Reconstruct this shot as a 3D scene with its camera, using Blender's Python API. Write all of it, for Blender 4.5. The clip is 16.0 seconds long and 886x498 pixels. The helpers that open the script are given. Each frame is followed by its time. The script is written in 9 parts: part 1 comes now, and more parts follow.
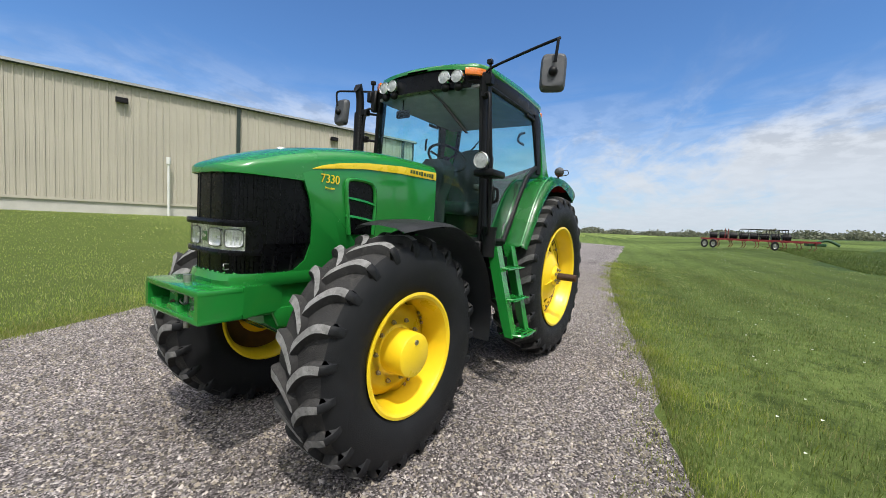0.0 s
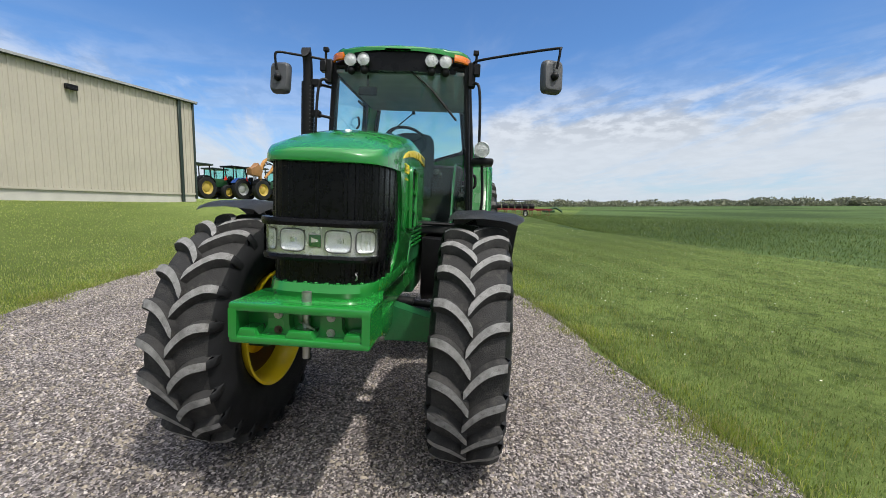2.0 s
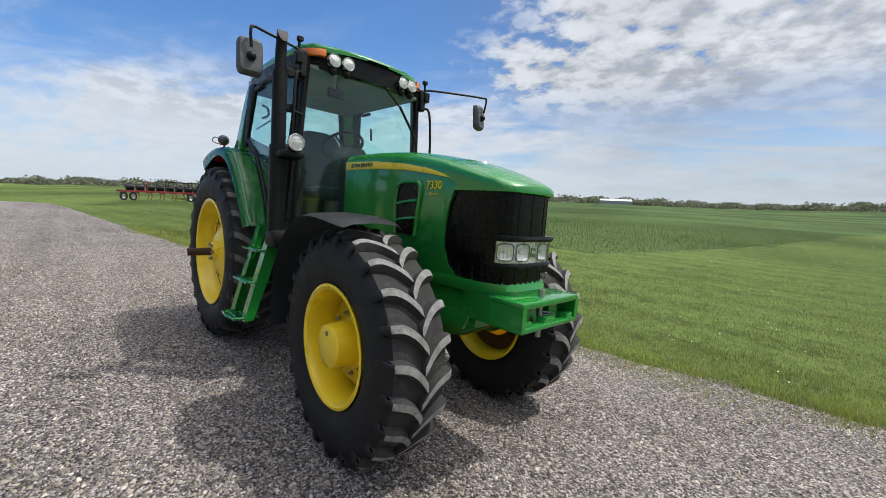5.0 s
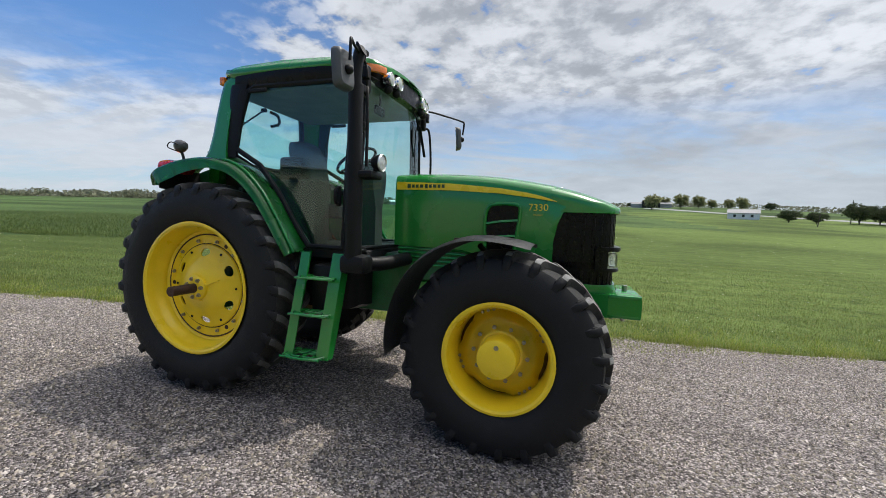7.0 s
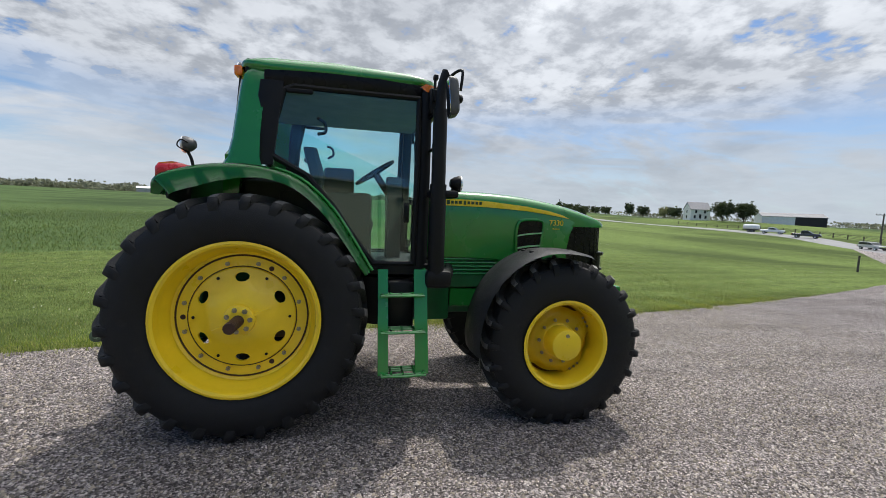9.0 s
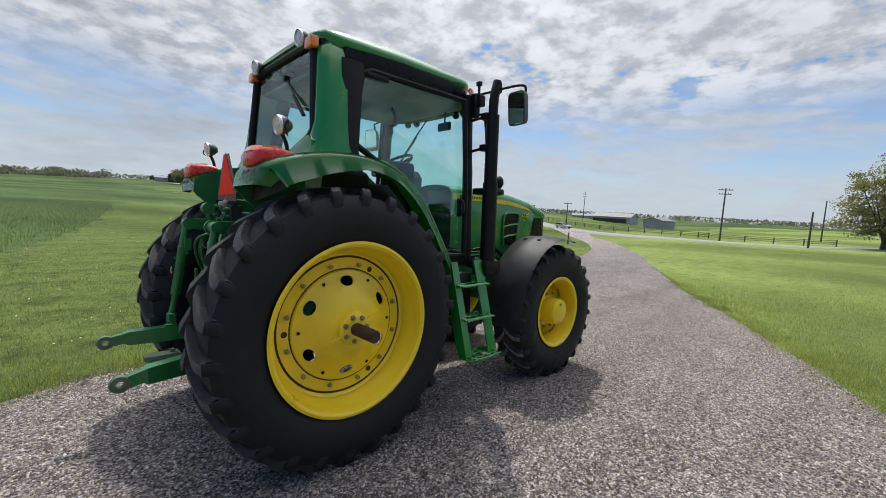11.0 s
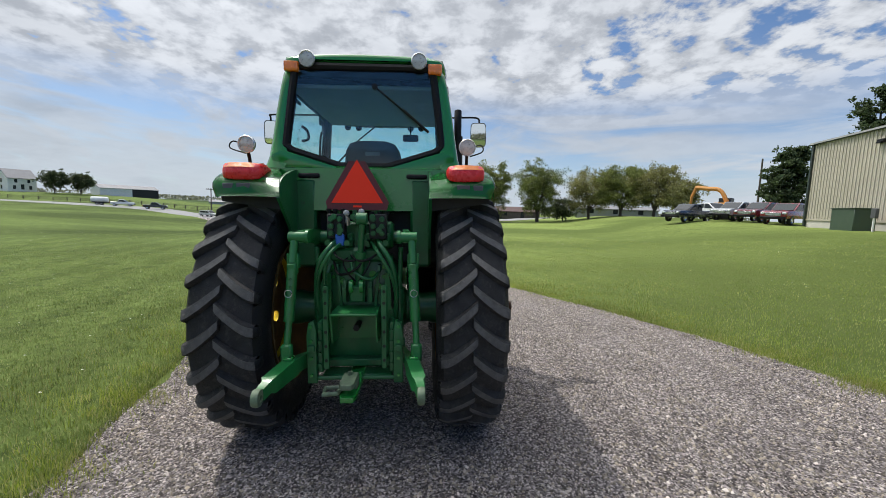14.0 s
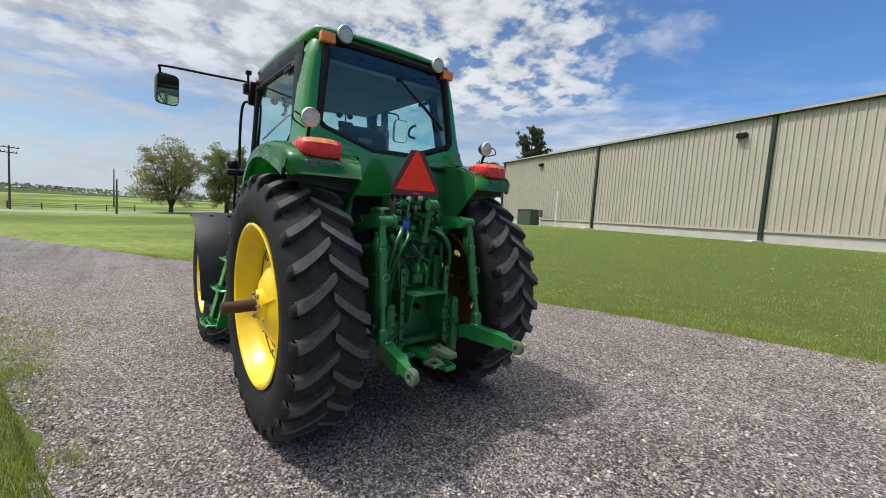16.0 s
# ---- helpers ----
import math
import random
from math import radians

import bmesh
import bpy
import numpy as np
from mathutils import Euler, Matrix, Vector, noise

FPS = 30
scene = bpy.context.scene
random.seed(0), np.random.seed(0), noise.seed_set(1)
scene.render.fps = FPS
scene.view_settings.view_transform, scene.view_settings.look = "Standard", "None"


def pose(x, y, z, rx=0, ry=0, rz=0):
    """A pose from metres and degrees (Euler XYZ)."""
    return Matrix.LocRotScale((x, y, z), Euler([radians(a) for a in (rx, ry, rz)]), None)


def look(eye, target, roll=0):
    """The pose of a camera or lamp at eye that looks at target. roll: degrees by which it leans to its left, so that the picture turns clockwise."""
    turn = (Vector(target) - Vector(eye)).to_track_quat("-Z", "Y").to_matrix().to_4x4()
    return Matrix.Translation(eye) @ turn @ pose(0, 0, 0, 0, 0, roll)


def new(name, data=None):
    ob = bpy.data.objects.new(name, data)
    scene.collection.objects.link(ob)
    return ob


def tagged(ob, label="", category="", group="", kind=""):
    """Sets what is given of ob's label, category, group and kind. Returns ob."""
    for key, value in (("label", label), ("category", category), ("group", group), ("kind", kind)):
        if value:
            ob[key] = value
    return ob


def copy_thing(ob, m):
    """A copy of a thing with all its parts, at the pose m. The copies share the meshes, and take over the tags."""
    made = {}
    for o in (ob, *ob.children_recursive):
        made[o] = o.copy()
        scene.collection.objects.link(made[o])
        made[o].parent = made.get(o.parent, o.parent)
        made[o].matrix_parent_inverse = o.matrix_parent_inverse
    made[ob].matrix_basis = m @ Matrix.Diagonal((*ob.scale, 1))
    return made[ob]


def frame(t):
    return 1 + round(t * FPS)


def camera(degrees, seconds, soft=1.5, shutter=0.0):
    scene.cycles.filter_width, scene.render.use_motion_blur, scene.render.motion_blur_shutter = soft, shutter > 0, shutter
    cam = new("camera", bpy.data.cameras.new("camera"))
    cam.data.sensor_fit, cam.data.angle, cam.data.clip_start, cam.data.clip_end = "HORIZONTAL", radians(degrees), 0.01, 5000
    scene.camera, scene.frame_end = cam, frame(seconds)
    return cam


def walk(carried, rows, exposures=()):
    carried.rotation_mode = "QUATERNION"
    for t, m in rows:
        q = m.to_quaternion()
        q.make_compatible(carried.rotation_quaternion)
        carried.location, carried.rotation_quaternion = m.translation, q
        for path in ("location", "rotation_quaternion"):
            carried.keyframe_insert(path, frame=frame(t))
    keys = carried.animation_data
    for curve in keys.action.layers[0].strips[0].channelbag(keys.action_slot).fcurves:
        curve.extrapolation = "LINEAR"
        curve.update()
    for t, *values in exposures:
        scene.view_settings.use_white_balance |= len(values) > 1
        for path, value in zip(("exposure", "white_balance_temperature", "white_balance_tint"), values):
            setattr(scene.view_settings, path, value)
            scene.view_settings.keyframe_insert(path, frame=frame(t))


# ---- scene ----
# The tractor stands on a drive that falls away to its left: the whole tractor frame leans by this much.
LEAN = pose(0, 0, 0, -1.7, 0, 0)
cam = camera(95.9, 16.0, soft=0.3)
# seconds, eye, point looked at, roll; in the tractor's own frame (x ahead, y to its left)
PATH = [
    (0, (4.623, 2.427, 1.505), (2.96, 1.325, 1.36), 3.7),
    (0.5, (4.955, 2.05, 1.512), (3.165, 1.174, 1.34), 3.4),
    (1, (5.063, 1.635, 1.459), (3.176, 0.999, 1.263), 3.1),
    (1.5, (5.142, 1.177, 1.475), (3.189, 0.802, 1.267), 2.9),
    (2, (5.264, 0.701, 1.517), (3.279, 0.584, 1.301), 2.7),
    (2.5, (5.299, 0.249, 1.5), (3.317, 0.415, 1.288), 2.8),
    (3, (5.29, -0.195, 1.516), (3.352, 0.264, 1.325), 2.8),
    (3.5, (5.326, -0.677, 1.546), (3.472, 0.053, 1.368), 3.0),
    (4, (5.279, -1.14, 1.537), (3.54, -0.171, 1.346), 3.7),
    (6.5, (3.642, -3.431, 1.592), (2.813, -1.617, 1.437), 2.3),
    (7, (3.073, -3.636, 1.575), (2.481, -1.73, 1.444), 2.0),
    (7.5, (2.504, -3.849, 1.532), (2.165, -1.88, 1.438), 1.7),
    (8, (1.966, -3.977, 1.595), (1.886, -1.983, 1.469), 1.6),
    (8.5, (1.39, -4.037, 1.651), (1.575, -2.05, 1.515), 1.6),
    (9, (0.801, -4.084, 1.695), (1.24, -2.137, 1.561), 1.9),
    (9.5, (0.233, -3.999, 1.673), (0.916, -2.125, 1.532), 2.3),
    (12, (-2.278, -2.423, 1.727), (-0.546, -1.443, 1.528), 1.1),
    (12.5, (-2.647, -1.985, 1.752), (-0.797, -1.255, 1.542), 0.9),
    (13, (-2.985, -1.509, 1.783), (-1.048, -1.058, 1.58), 0.7),
    (13.5, (-3.177, -0.982, 1.741), (-1.193, -0.808, 1.554), 0.5),
    (14, (-3.329, -0.466, 1.767), (-1.342, -0.562, 1.562), 0.5),
    (14.5, (-3.367, 0.063, 1.774), (-1.416, -0.322, 1.555), 0.8),
    (15, (-3.303, 0.649, 1.797), (-1.439, -0.041, 1.577), 1.3),
    (15.5, (-3.198, 1.198, 1.797), (-1.466, 0.221, 1.583), 1.9),
    (16, (-2.948, 1.731, 1.668), (-1.408, 0.471, 1.468), 2.7),
]
EXPO = [(0.0, 0.06), (4.0, 0.06), (6.5, 0.0), (12.5, -0.03), (14.0, 0.0), (16.0, 0.02)]
walk(cam, [(t, LEAN @ look(e, g, r)) for t, e, g, r in PATH], EXPO)

# ---- world and sun ----
SUN_AZ, SUN_EL = 50.0, 61.0
world = bpy.data.worlds.new("sky")
scene.world = world
world.use_nodes = True


def build_sky():
    nt = world.node_tree
    nt.nodes.clear()
    N, L = nt.nodes.new, nt.links.new
    out, bg = N("ShaderNodeOutputWorld"), N("ShaderNodeBackground")
    sky = N("ShaderNodeTexSky")
    sky.sky_type, sky.sun_disc = "NISHITA", False
    sky.sun_elevation, sky.sun_rotation = radians(SUN_EL), radians(90 - SUN_AZ)
    sky.air_density, sky.dust_density, sky.ozone_density = 1.0, 0.6, 2.0
    tc, sep = N("ShaderNodeTexCoord"), N("ShaderNodeSeparateXYZ")
    L(tc.outputs["Generated"], sep.inputs[0])

    def m(op, a, b=None, c=None, clamp=False):
        n = N("ShaderNodeMath")
        n.operation, n.use_clamp = op, clamp
        for i, v in enumerate((a, b, c)):
            if v is None:
                continue
            if isinstance(v, (int, float)):
                n.inputs[i].default_value = v
            else:
                L(v, n.inputs[i])
        return n.outputs[0]

    x, y, z = sep.outputs
    zz = m("MAXIMUM", z, 0.0)
    den = m("ADD", zz, 0.20)
    px, py = m("DIVIDE", x, den), m("DIVIDE", y, den)
    # the streaks run along one direction of the wind
    comb = N("ShaderNodeCombineXYZ")
    L(m("ADD", m("MULTIPLY", px, 0.55), m("MULTIPLY", py, 0.25)), comb.inputs[0])
    L(m("SUBTRACT", m("MULTIPLY", py, 1.15), m("MULTIPLY", px, 0.45)), comb.inputs[1])
    plain = N("ShaderNodeCombineXYZ")
    L(px, plain.inputs[0]), L(py, plain.inputs[1])

    def fbm(vec, scale, detail, rough, dist=0.0, off=0.0):
        n = N("ShaderNodeTexNoise")
        n.inputs["Scale"].default_value, n.inputs["Detail"].default_value = scale, detail
        n.inputs["Roughness"].default_value, n.inputs["Distortion"].default_value = rough, dist
        a = N("ShaderNodeVectorMath")
        a.operation = "ADD"
        a.inputs[1].default_value = (off, off * 0.7, off * 0.3)
        L(vec, a.inputs[0]), L(a.outputs[0], n.inputs["Vector"])
        return n.outputs["Fac"]

    def ramp(v, lo, hi):
        n = N("ShaderNodeMapRange")
        n.interpolation_type = "SMOOTHSTEP"
        L(v, n.inputs[0])
        n.inputs[1].default_value, n.inputs[2].default_value = lo, hi
        return n.outputs[0]

    streak = fbm(comb.outputs[0], 0.95, 9, 0.62, 0.6, 3.1)
    wisp = fbm(comb.outputs[0], 2.6, 7, 0.60, 0.9, 12.4)
    big = fbm(plain.outputs[0], 0.46, 4, 0.5, 0.3, 9.7)
    puffs = fbm(plain.outputs[0], 8.4, 6, 0.56, 0.10, 1.3)
    clumps = fbm(plain.outputs[0], 2.2, 5, 0.55, 0.35, 5.2)
    # long flat bars of thin cloud low over the horizon
    flat = N("ShaderNodeCombineXYZ")
    L(m("MULTIPLY", x, 2.2), flat.inputs[0]), L(m("MULTIPLY", y, 2.2), flat.inputs[1])
    L(m("ADD", m("MULTIPLY", zz, 15.0), m("MULTIPLY", m("SUBTRACT", x, y), 0.9)), flat.inputs[2])
    bars = fbm(flat.outputs[0], 1.0, 7, 0.55, 0.5, 4.4)
    # broken altocumulus over the sun's side of the sky, clear blue with streaks over the other
    # its zenith ramp adds cloud out of view, for whiter fill light
    side = m("ADD", m("ADD", m("MULTIPLY", x, 0.80), m("MULTIPLY", y, 0.60)), m("ADD", m("MULTIPLY", zz, 0.10), m("MULTIPLY", ramp(zz, 0.50, 0.85), 0.45)))
    cover = ramp(side, -0.12, 0.50)
    low = m("SUBTRACT", 0.26, zz)
    cirrus = ramp(m("ADD", m("ADD", m("ADD", m("MULTIPLY", streak, 0.50), m("MULTIPLY", wisp, 0.22)), m("MULTIPLY", big, 0.38)), m("MULTIPLY", low, 0.55)), 0.535, 0.70)
    cirrus = m("MULTIPLY", m("MULTIPLY", cirrus, 0.92), m("SUBTRACT", 1.0, m("MULTIPLY", ramp(zz, 0.17, 0.34), 0.86)))
    alto = ramp(m("ADD", m("ADD", m("MULTIPLY", puffs, 0.66), m("MULTIPLY", clumps, 0.40)), m("ADD", m("MULTIPLY", cover, 0.13), m("MULTIPLY", big, 0.20))), 0.600, 0.705)
    alto = m("MULTIPLY", alto, ramp(m("ADD", side, m("MULTIPLY", m("SUBTRACT", clumps, 0.5), 0.9)), -0.14, 0.14))
    # the lumpy sheet ends some way above the horizon
    sheet_end = ramp(m("ADD", zz, m("MULTIPLY", m("SUBTRACT", big, 0.5), 0.22)), 0.15, 0.29)
    alto = m("MULTIPLY", alto, m("ADD", m("MULTIPLY", sheet_end, 0.92), 0.08))
    veil = m("MULTIPLY", m("MULTIPLY", ramp(bars, 0.40, 0.60), 0.80), m("SUBTRACT", 1.0, ramp(zz, 0.20, 0.36)))
    amount = m("MAXIMUM", m("MAXIMUM", cirrus, m("MULTIPLY", alto, 0.95)), m("MULTIPLY", veil, m("ADD", 0.35, m("MULTIPLY", cover, 0.65))), clamp=True)
    # thick lumps are greyer than the thin bright rims
    thick = ramp(m("ADD", m("MULTIPLY", clumps, 0.55), m("MULTIPLY", big, 0.55)), 0.50, 0.72)
    shade = m("SUBTRACT", 1.0, m("MULTIPLY", m("MULTIPLY", thick, m("ADD", m("MULTIPLY", cover, 0.8), 0.2)), 0.27))
    lumps = m("ADD", m("MULTIPLY", ramp(puffs, 0.38, 0.62), 0.40), -0.28)
    shade = m("MULTIPLY", shade, m("ADD", 1.0, m("MULTIPLY", lumps, m("ADD", m("MULTIPLY", sheet_end, 0.85), 0.15))))
    shade = m("MULTIPLY", shade, m("SUBTRACT", 1.0, m("MULTIPLY", m("MULTIPLY", cover, m("SUBTRACT", 1.0, sheet_end)), 0.22)))
    # added fill: unseen cloud overhead and round the sun is brightened to lift shadows
    sd = (math.cos(radians(SUN_AZ)) * math.cos(radians(SUN_EL)), math.sin(radians(SUN_AZ)) * math.cos(radians(SUN_EL)), math.sin(radians(SUN_EL)))
    near_sun = m("MAXIMUM", m("ADD", m("ADD", m("MULTIPLY", x, sd[0]), m("MULTIPLY", y, sd[1])), m("MULTIPLY", z, sd[2])), 0.0)
    fill_glow = m("ADD", m("ADD", 1.0, m("MULTIPLY", ramp(zz, 0.55, 0.9), 1.25)), m("MULTIPLY", m("POWER", near_sun, 14.0), 6.5))
    shade = m("MULTIPLY", shade, fill_glow)
    cc = N("ShaderNodeCombineColor")
    for i, (k, s) in enumerate(((4.85, 1.0), (5.07, 0.97), (5.40, 0.92))):
        L(m("MULTIPLY", m("POWER", shade, s), k), cc.inputs[i])

    def mixed(f, a, b, kind="MIX"):
        n = N("ShaderNodeMix")
        n.data_type, n.blend_type = "RGBA", kind
        for i, v in ((0, f), (6, a), (7, b)):
            if isinstance(v, tuple):
                n.inputs[i].default_value = v
            elif isinstance(v, float):
                n.inputs[i].default_value = v
            else:
                L(v, n.inputs[i])
        return n.outputs[2]

    # the blue is paler and less pure near the sun
    blue = mixed(ramp(side, -0.32, 0.18), (0.54, 0.79, 1.06, 1), (0.58, 0.68, 0.80, 1))
    col = mixed(amount, mixed(1.0, sky.outputs[0], blue, "MULTIPLY"), cc.outputs[0])
    haze = m("MULTIPLY", ramp(m("SUBTRACT", 0.24, zz), 0.0, 0.30), 0.70)
    col = mixed(haze, col, (3.85, 4.45, 5.1, 1))
    L(col, bg.inputs[0])
    bg.inputs[1].default_value = 0.148
    L(bg.outputs[0], out.inputs[0])


build_sky()
sun_data = bpy.data.lights.new("sun", "SUN")
sun_data.energy, sun_data.angle, sun_data.color = 3.0, radians(1.6), (1.0, 0.955, 0.88)
sun = new("sun", sun_data)
_az, _el = radians(SUN_AZ), radians(SUN_EL)
sun.matrix_world = look((60 * math.cos(_az) * math.cos(_el), 60 * math.sin(_az) * math.cos(_el), 60 * math.sin(_el)), (0, 0, 0))


# ---- materials ----
def material(name, color, rough=0.5, metal=0.0, vary=0.15, scale=8.0, fine=90.0, bump=0.0, bump_scale=120.0, coat=0.0, spec=0.5, rand=0.0, wear=None, rvary=0.12, emit=0.0, trans=0.0, alpha=1.0):
    """A procedural surface: two scales of colour variation, roughness variation, fine relief, optional wear colour."""
    mt = bpy.data.materials.new(name)
    mt.use_nodes = True
    nt = mt.node_tree
    N, L = nt.nodes.new, nt.links.new
    b = nt.nodes["Principled BSDF"]
    b.inputs["Roughness"].default_value, b.inputs["Metallic"].default_value = rough, metal
    b.inputs["Specular IOR Level"].default_value = spec
    b.inputs["Coat Weight"].default_value = coat
    b.inputs["Coat Roughness"].default_value = 0.06
    b.inputs["Transmission Weight"].default_value = trans
    if emit:
        b.inputs["Emission Color"].default_value = (*color, 1)
        b.inputs["Emission Strength"].default_value = emit
    tc = N("ShaderNodeTexCoord")

    def noise_tex(s, d, r=0.55):
        n = N("ShaderNodeTexNoise")
        n.inputs["Scale"].default_value, n.inputs["Detail"].default_value, n.inputs["Roughness"].default_value = s, d, r
        L(tc.outputs["Object"], n.inputs["Vector"])
        return n.outputs["Fac"]

    def mapped(v, a, c, lo, hi):
        n = N("ShaderNodeMapRange")
        for i, q in enumerate((v, a, c, lo, hi)):
            if isinstance(q, (int, float)):
                n.inputs[i].default_value = q
            else:
                L(q, n.inputs[i])
        return n.outputs[0]

    def mixc(f, a, c, kind="MIX"):
        n = N("ShaderNodeMix")
        n.data_type, n.blend_type = "RGBA", kind
        for i, q in ((0, f), (6, a), (7, c)):
            if isinstance(q, (int, float)):
                n.inputs[i].default_value = q
            elif isinstance(q, tuple):
                n.inputs[i].default_value = (*q, 1) if len(q) == 3 else q
            else:
                L(q, n.inputs[i])
        return n.outputs[2]

    n1, n2 = noise_tex(scale, 5), noise_tex(fine, 3)
    dark, light = tuple(c * (1 - vary) for c in color), tuple(min(1, c * (1 + vary)) for c in color)
    col = mixc(mapped(n1, 0.3, 0.7, 0, 1), dark, light)
    col = mixc(mapped(n2, 0.3, 0.7, 0, vary * 0.9), col, tuple(c * 0.6 for c in color))
    if wear:
        wc, lo, hi = wear
        col = mixc(mapped(noise_tex(scale * 1.7, 8, 0.7), lo, hi, 0, 1), col, wc)
    if rand:
        oi, hsv = N("ShaderNodeObjectInfo"), N("ShaderNodeHueSaturation")
        L(mapped(oi.outputs["Random"], 0, 1, 1 - rand, 1 + rand), hsv.inputs["Value"])
        L(col, hsv.inputs["Color"])
        col = hsv.outputs[0]
    L(col, b.inputs["Base Color"])
    L(mapped(n1, 0.3, 0.7, max(0.02, rough - rvary), min(1, rough + rvary)), b.inputs["Roughness"])
    if bump:
        bp = N("ShaderNodeBump")
        bp.inputs["Strength"].default_value, bp.inputs["Distance"].default_value = bump, 0.02
        L(noise_tex(bump_scale, 4), bp.inputs["Height"])
        L(bp.outputs[0], b.inputs["Normal"])
    return mt


def glass(name, color=(0.79, 0.985, 0.955), clear=0.98, rough=0.0):
    """Tinted window glass: see-through pane with a mirror coat."""
    mt = bpy.data.materials.new(name)
    mt.use_nodes = True
    nt = mt.node_tree
    nt.nodes.clear()
    N, L = nt.nodes.new, nt.links.new
    out, mix, tr, gl, fr = N("ShaderNodeOutputMaterial"), N("ShaderNodeMixShader"), N("ShaderNodeBsdfTransparent"), N("ShaderNodeBsdfGlossy"), N("ShaderNodeLayerWeight")
    fr.inputs[0].default_value = 0.5
    pw, ml = N("ShaderNodeMath"), N("ShaderNodeMath")
    pw.operation, ml.operation = "POWER", "MULTIPLY_ADD"
    pw.inputs[1].default_value, ml.inputs[1].default_value, ml.inputs[2].default_value = 5.0, 0.90, 0.070
    tr.inputs[0].default_value = (*[c * clear for c in color], 1)
    gl.inputs["Roughness"].default_value = rough
    L(fr.outputs["Facing"], pw.inputs[0]), L(pw.outputs[0], ml.inputs[0]), L(ml.outputs[0], mix.inputs[0]), L(tr.outputs[0], mix.inputs[1]), L(gl.outputs[0], mix.inputs[2]), L(mix.outputs[0], out.inputs[0])
    return mt


M = {}
M["green"] = material("green_paint", (0.014, 0.205, 0.031), 0.24, vary=0.06, scale=3, fine=60, coat=0.6, rvary=0.06)
M["green_dirty"] = material("green_chassis_paint", (0.011, 0.120, 0.034), 0.42, vary=0.22, scale=6, fine=70, coat=0.2, bump=0.1, bump_scale=60, wear=((0.035, 0.045, 0.03), 0.62, 0.8))
M["green_hitch"] = material("green_hitch_paint", (0.012, 0.150, 0.036), 0.38, vary=0.2, scale=7, fine=70, coat=0.25, bump=0.08, bump_scale=60, wear=((0.03, 0.05, 0.03), 0.60, 0.8))
M["yellow"] = material("yellow_paint", (0.92, 0.64, 0.018), 0.36, vary=0.06, scale=4, fine=50, coat=0.3, wear=((0.30, 0.19, 0.03), 0.68, 0.9))
M["decal_yellow"] = material("yellow_decal", (0.85, 0.62, 0.02), 0.3, vary=0.03, coat=0.3)
M["decal_dark"] = material("dark_decal", (0.02, 0.06, 0.02), 0.4, vary=0.05)
M["rubber"] = material("tyre_rubber", (0.0135, 0.0140, 0.0158), 0.58, vary=0.25, scale=7, fine=120, bump=0.25, bump_scale=200, spec=0.25, wear=((0.028, 0.027, 0.027), 0.58, 0.9))
M["worn"] = material("worn_pale_green_paint", (0.10, 0.15, 0.09), 0.6, vary=0.3, scale=30, fine=140, wear=((0.10, 0.09, 0.07), 0.55, 0.75))
M["tread"] = material("worn_tread_rubber", (0.036, 0.035, 0.035), 0.8, vary=0.4, scale=14, fine=160, bump=0.5, bump_scale=140, spec=0.3, wear=((0.085, 0.078, 0.070), 0.52, 0.82))
M["tread_top"] = material("scuffed_lug_face", (0.27, 0.265, 0.26), 0.85, vary=0.35, scale=22, fine=240, bump=0.6, bump_scale=260, spec=0.25, wear=((0.05, 0.048, 0.046), 0.55, 0.8))
M["tread_top_rear"] = material("dull_lug_face", (0.115, 0.113, 0.112), 0.85, vary=0.3, scale=22, fine=240, bump=0.6, bump_scale=260, spec=0.3, wear=((0.16, 0.155, 0.148), 0.56, 0.72))
# brown that paints the shade inside the yellow wheels
M["wheel_inside"] = material("brown_wheel_shade", (0.19, 0.105, 0.035), 0.75, vary=0.3, scale=9, fine=90)
M["black"] = material("black_plastic", (0.0075, 0.0075, 0.0085), 0.45, vary=0.2, scale=10, bump=0.15, bump_scale=350, spec=0.22)
M["grille"] = material("black_grille_mesh", (0.0025, 0.0026, 0.0034), 0.30, vary=0.2, scale=30, bump=0.04, bump_scale=300, spec=0.22)
M["grey_plastic"] = material("weathered_grey_plastic", (0.052, 0.054, 0.058), 0.45, vary=0.2, scale=6, bump=0.2, bump_scale=300, wear=((0.09, 0.09, 0.09), 0.6, 0.85))
M["mirror_back"] = material("grey_mirror_shell", (0.075, 0.078, 0.085), 0.5, vary=0.15, scale=12, bump=0.1, bump_scale=300)
M["interior"] = material("cab_interior_grey", (0.055, 0.058, 0.056), 0.75, vary=0.2, scale=8, bump=0.2, bump_scale=200)
M["cab_dark"] = material("dark_cab_shell", (0.013, 0.0135, 0.0145), 0.7, vary=0.2, scale=8, bump=0.2, bump_scale=200)
M["liner"] = material("cab_headliner", (0.27, 0.275, 0.275), 0.9, vary=0.15, scale=6, bump=0.2, bump_scale=260)
M["seat"] = material("seat_cloth", (0.05, 0.054, 0.062), 0.9, vary=0.25, scale=20, bump=0.4, bump_scale=320)
M["steel"] = material("bare_steel", (0.42, 0.41, 0.39), 0.38, 0.9, vary=0.25, scale=30, fine=200)
M["fender_strap"] = material("dusty_steel_strap", (0.16, 0.165, 0.14), 0.6, 0.2, vary=0.3, scale=14, wear=((0.05, 0.06, 0.045), 0.5, 0.8))
M["bolt"] = material("zinc_bolt", (0.38, 0.33, 0.25), 0.42, 0.8, vary=0.3, scale=40)
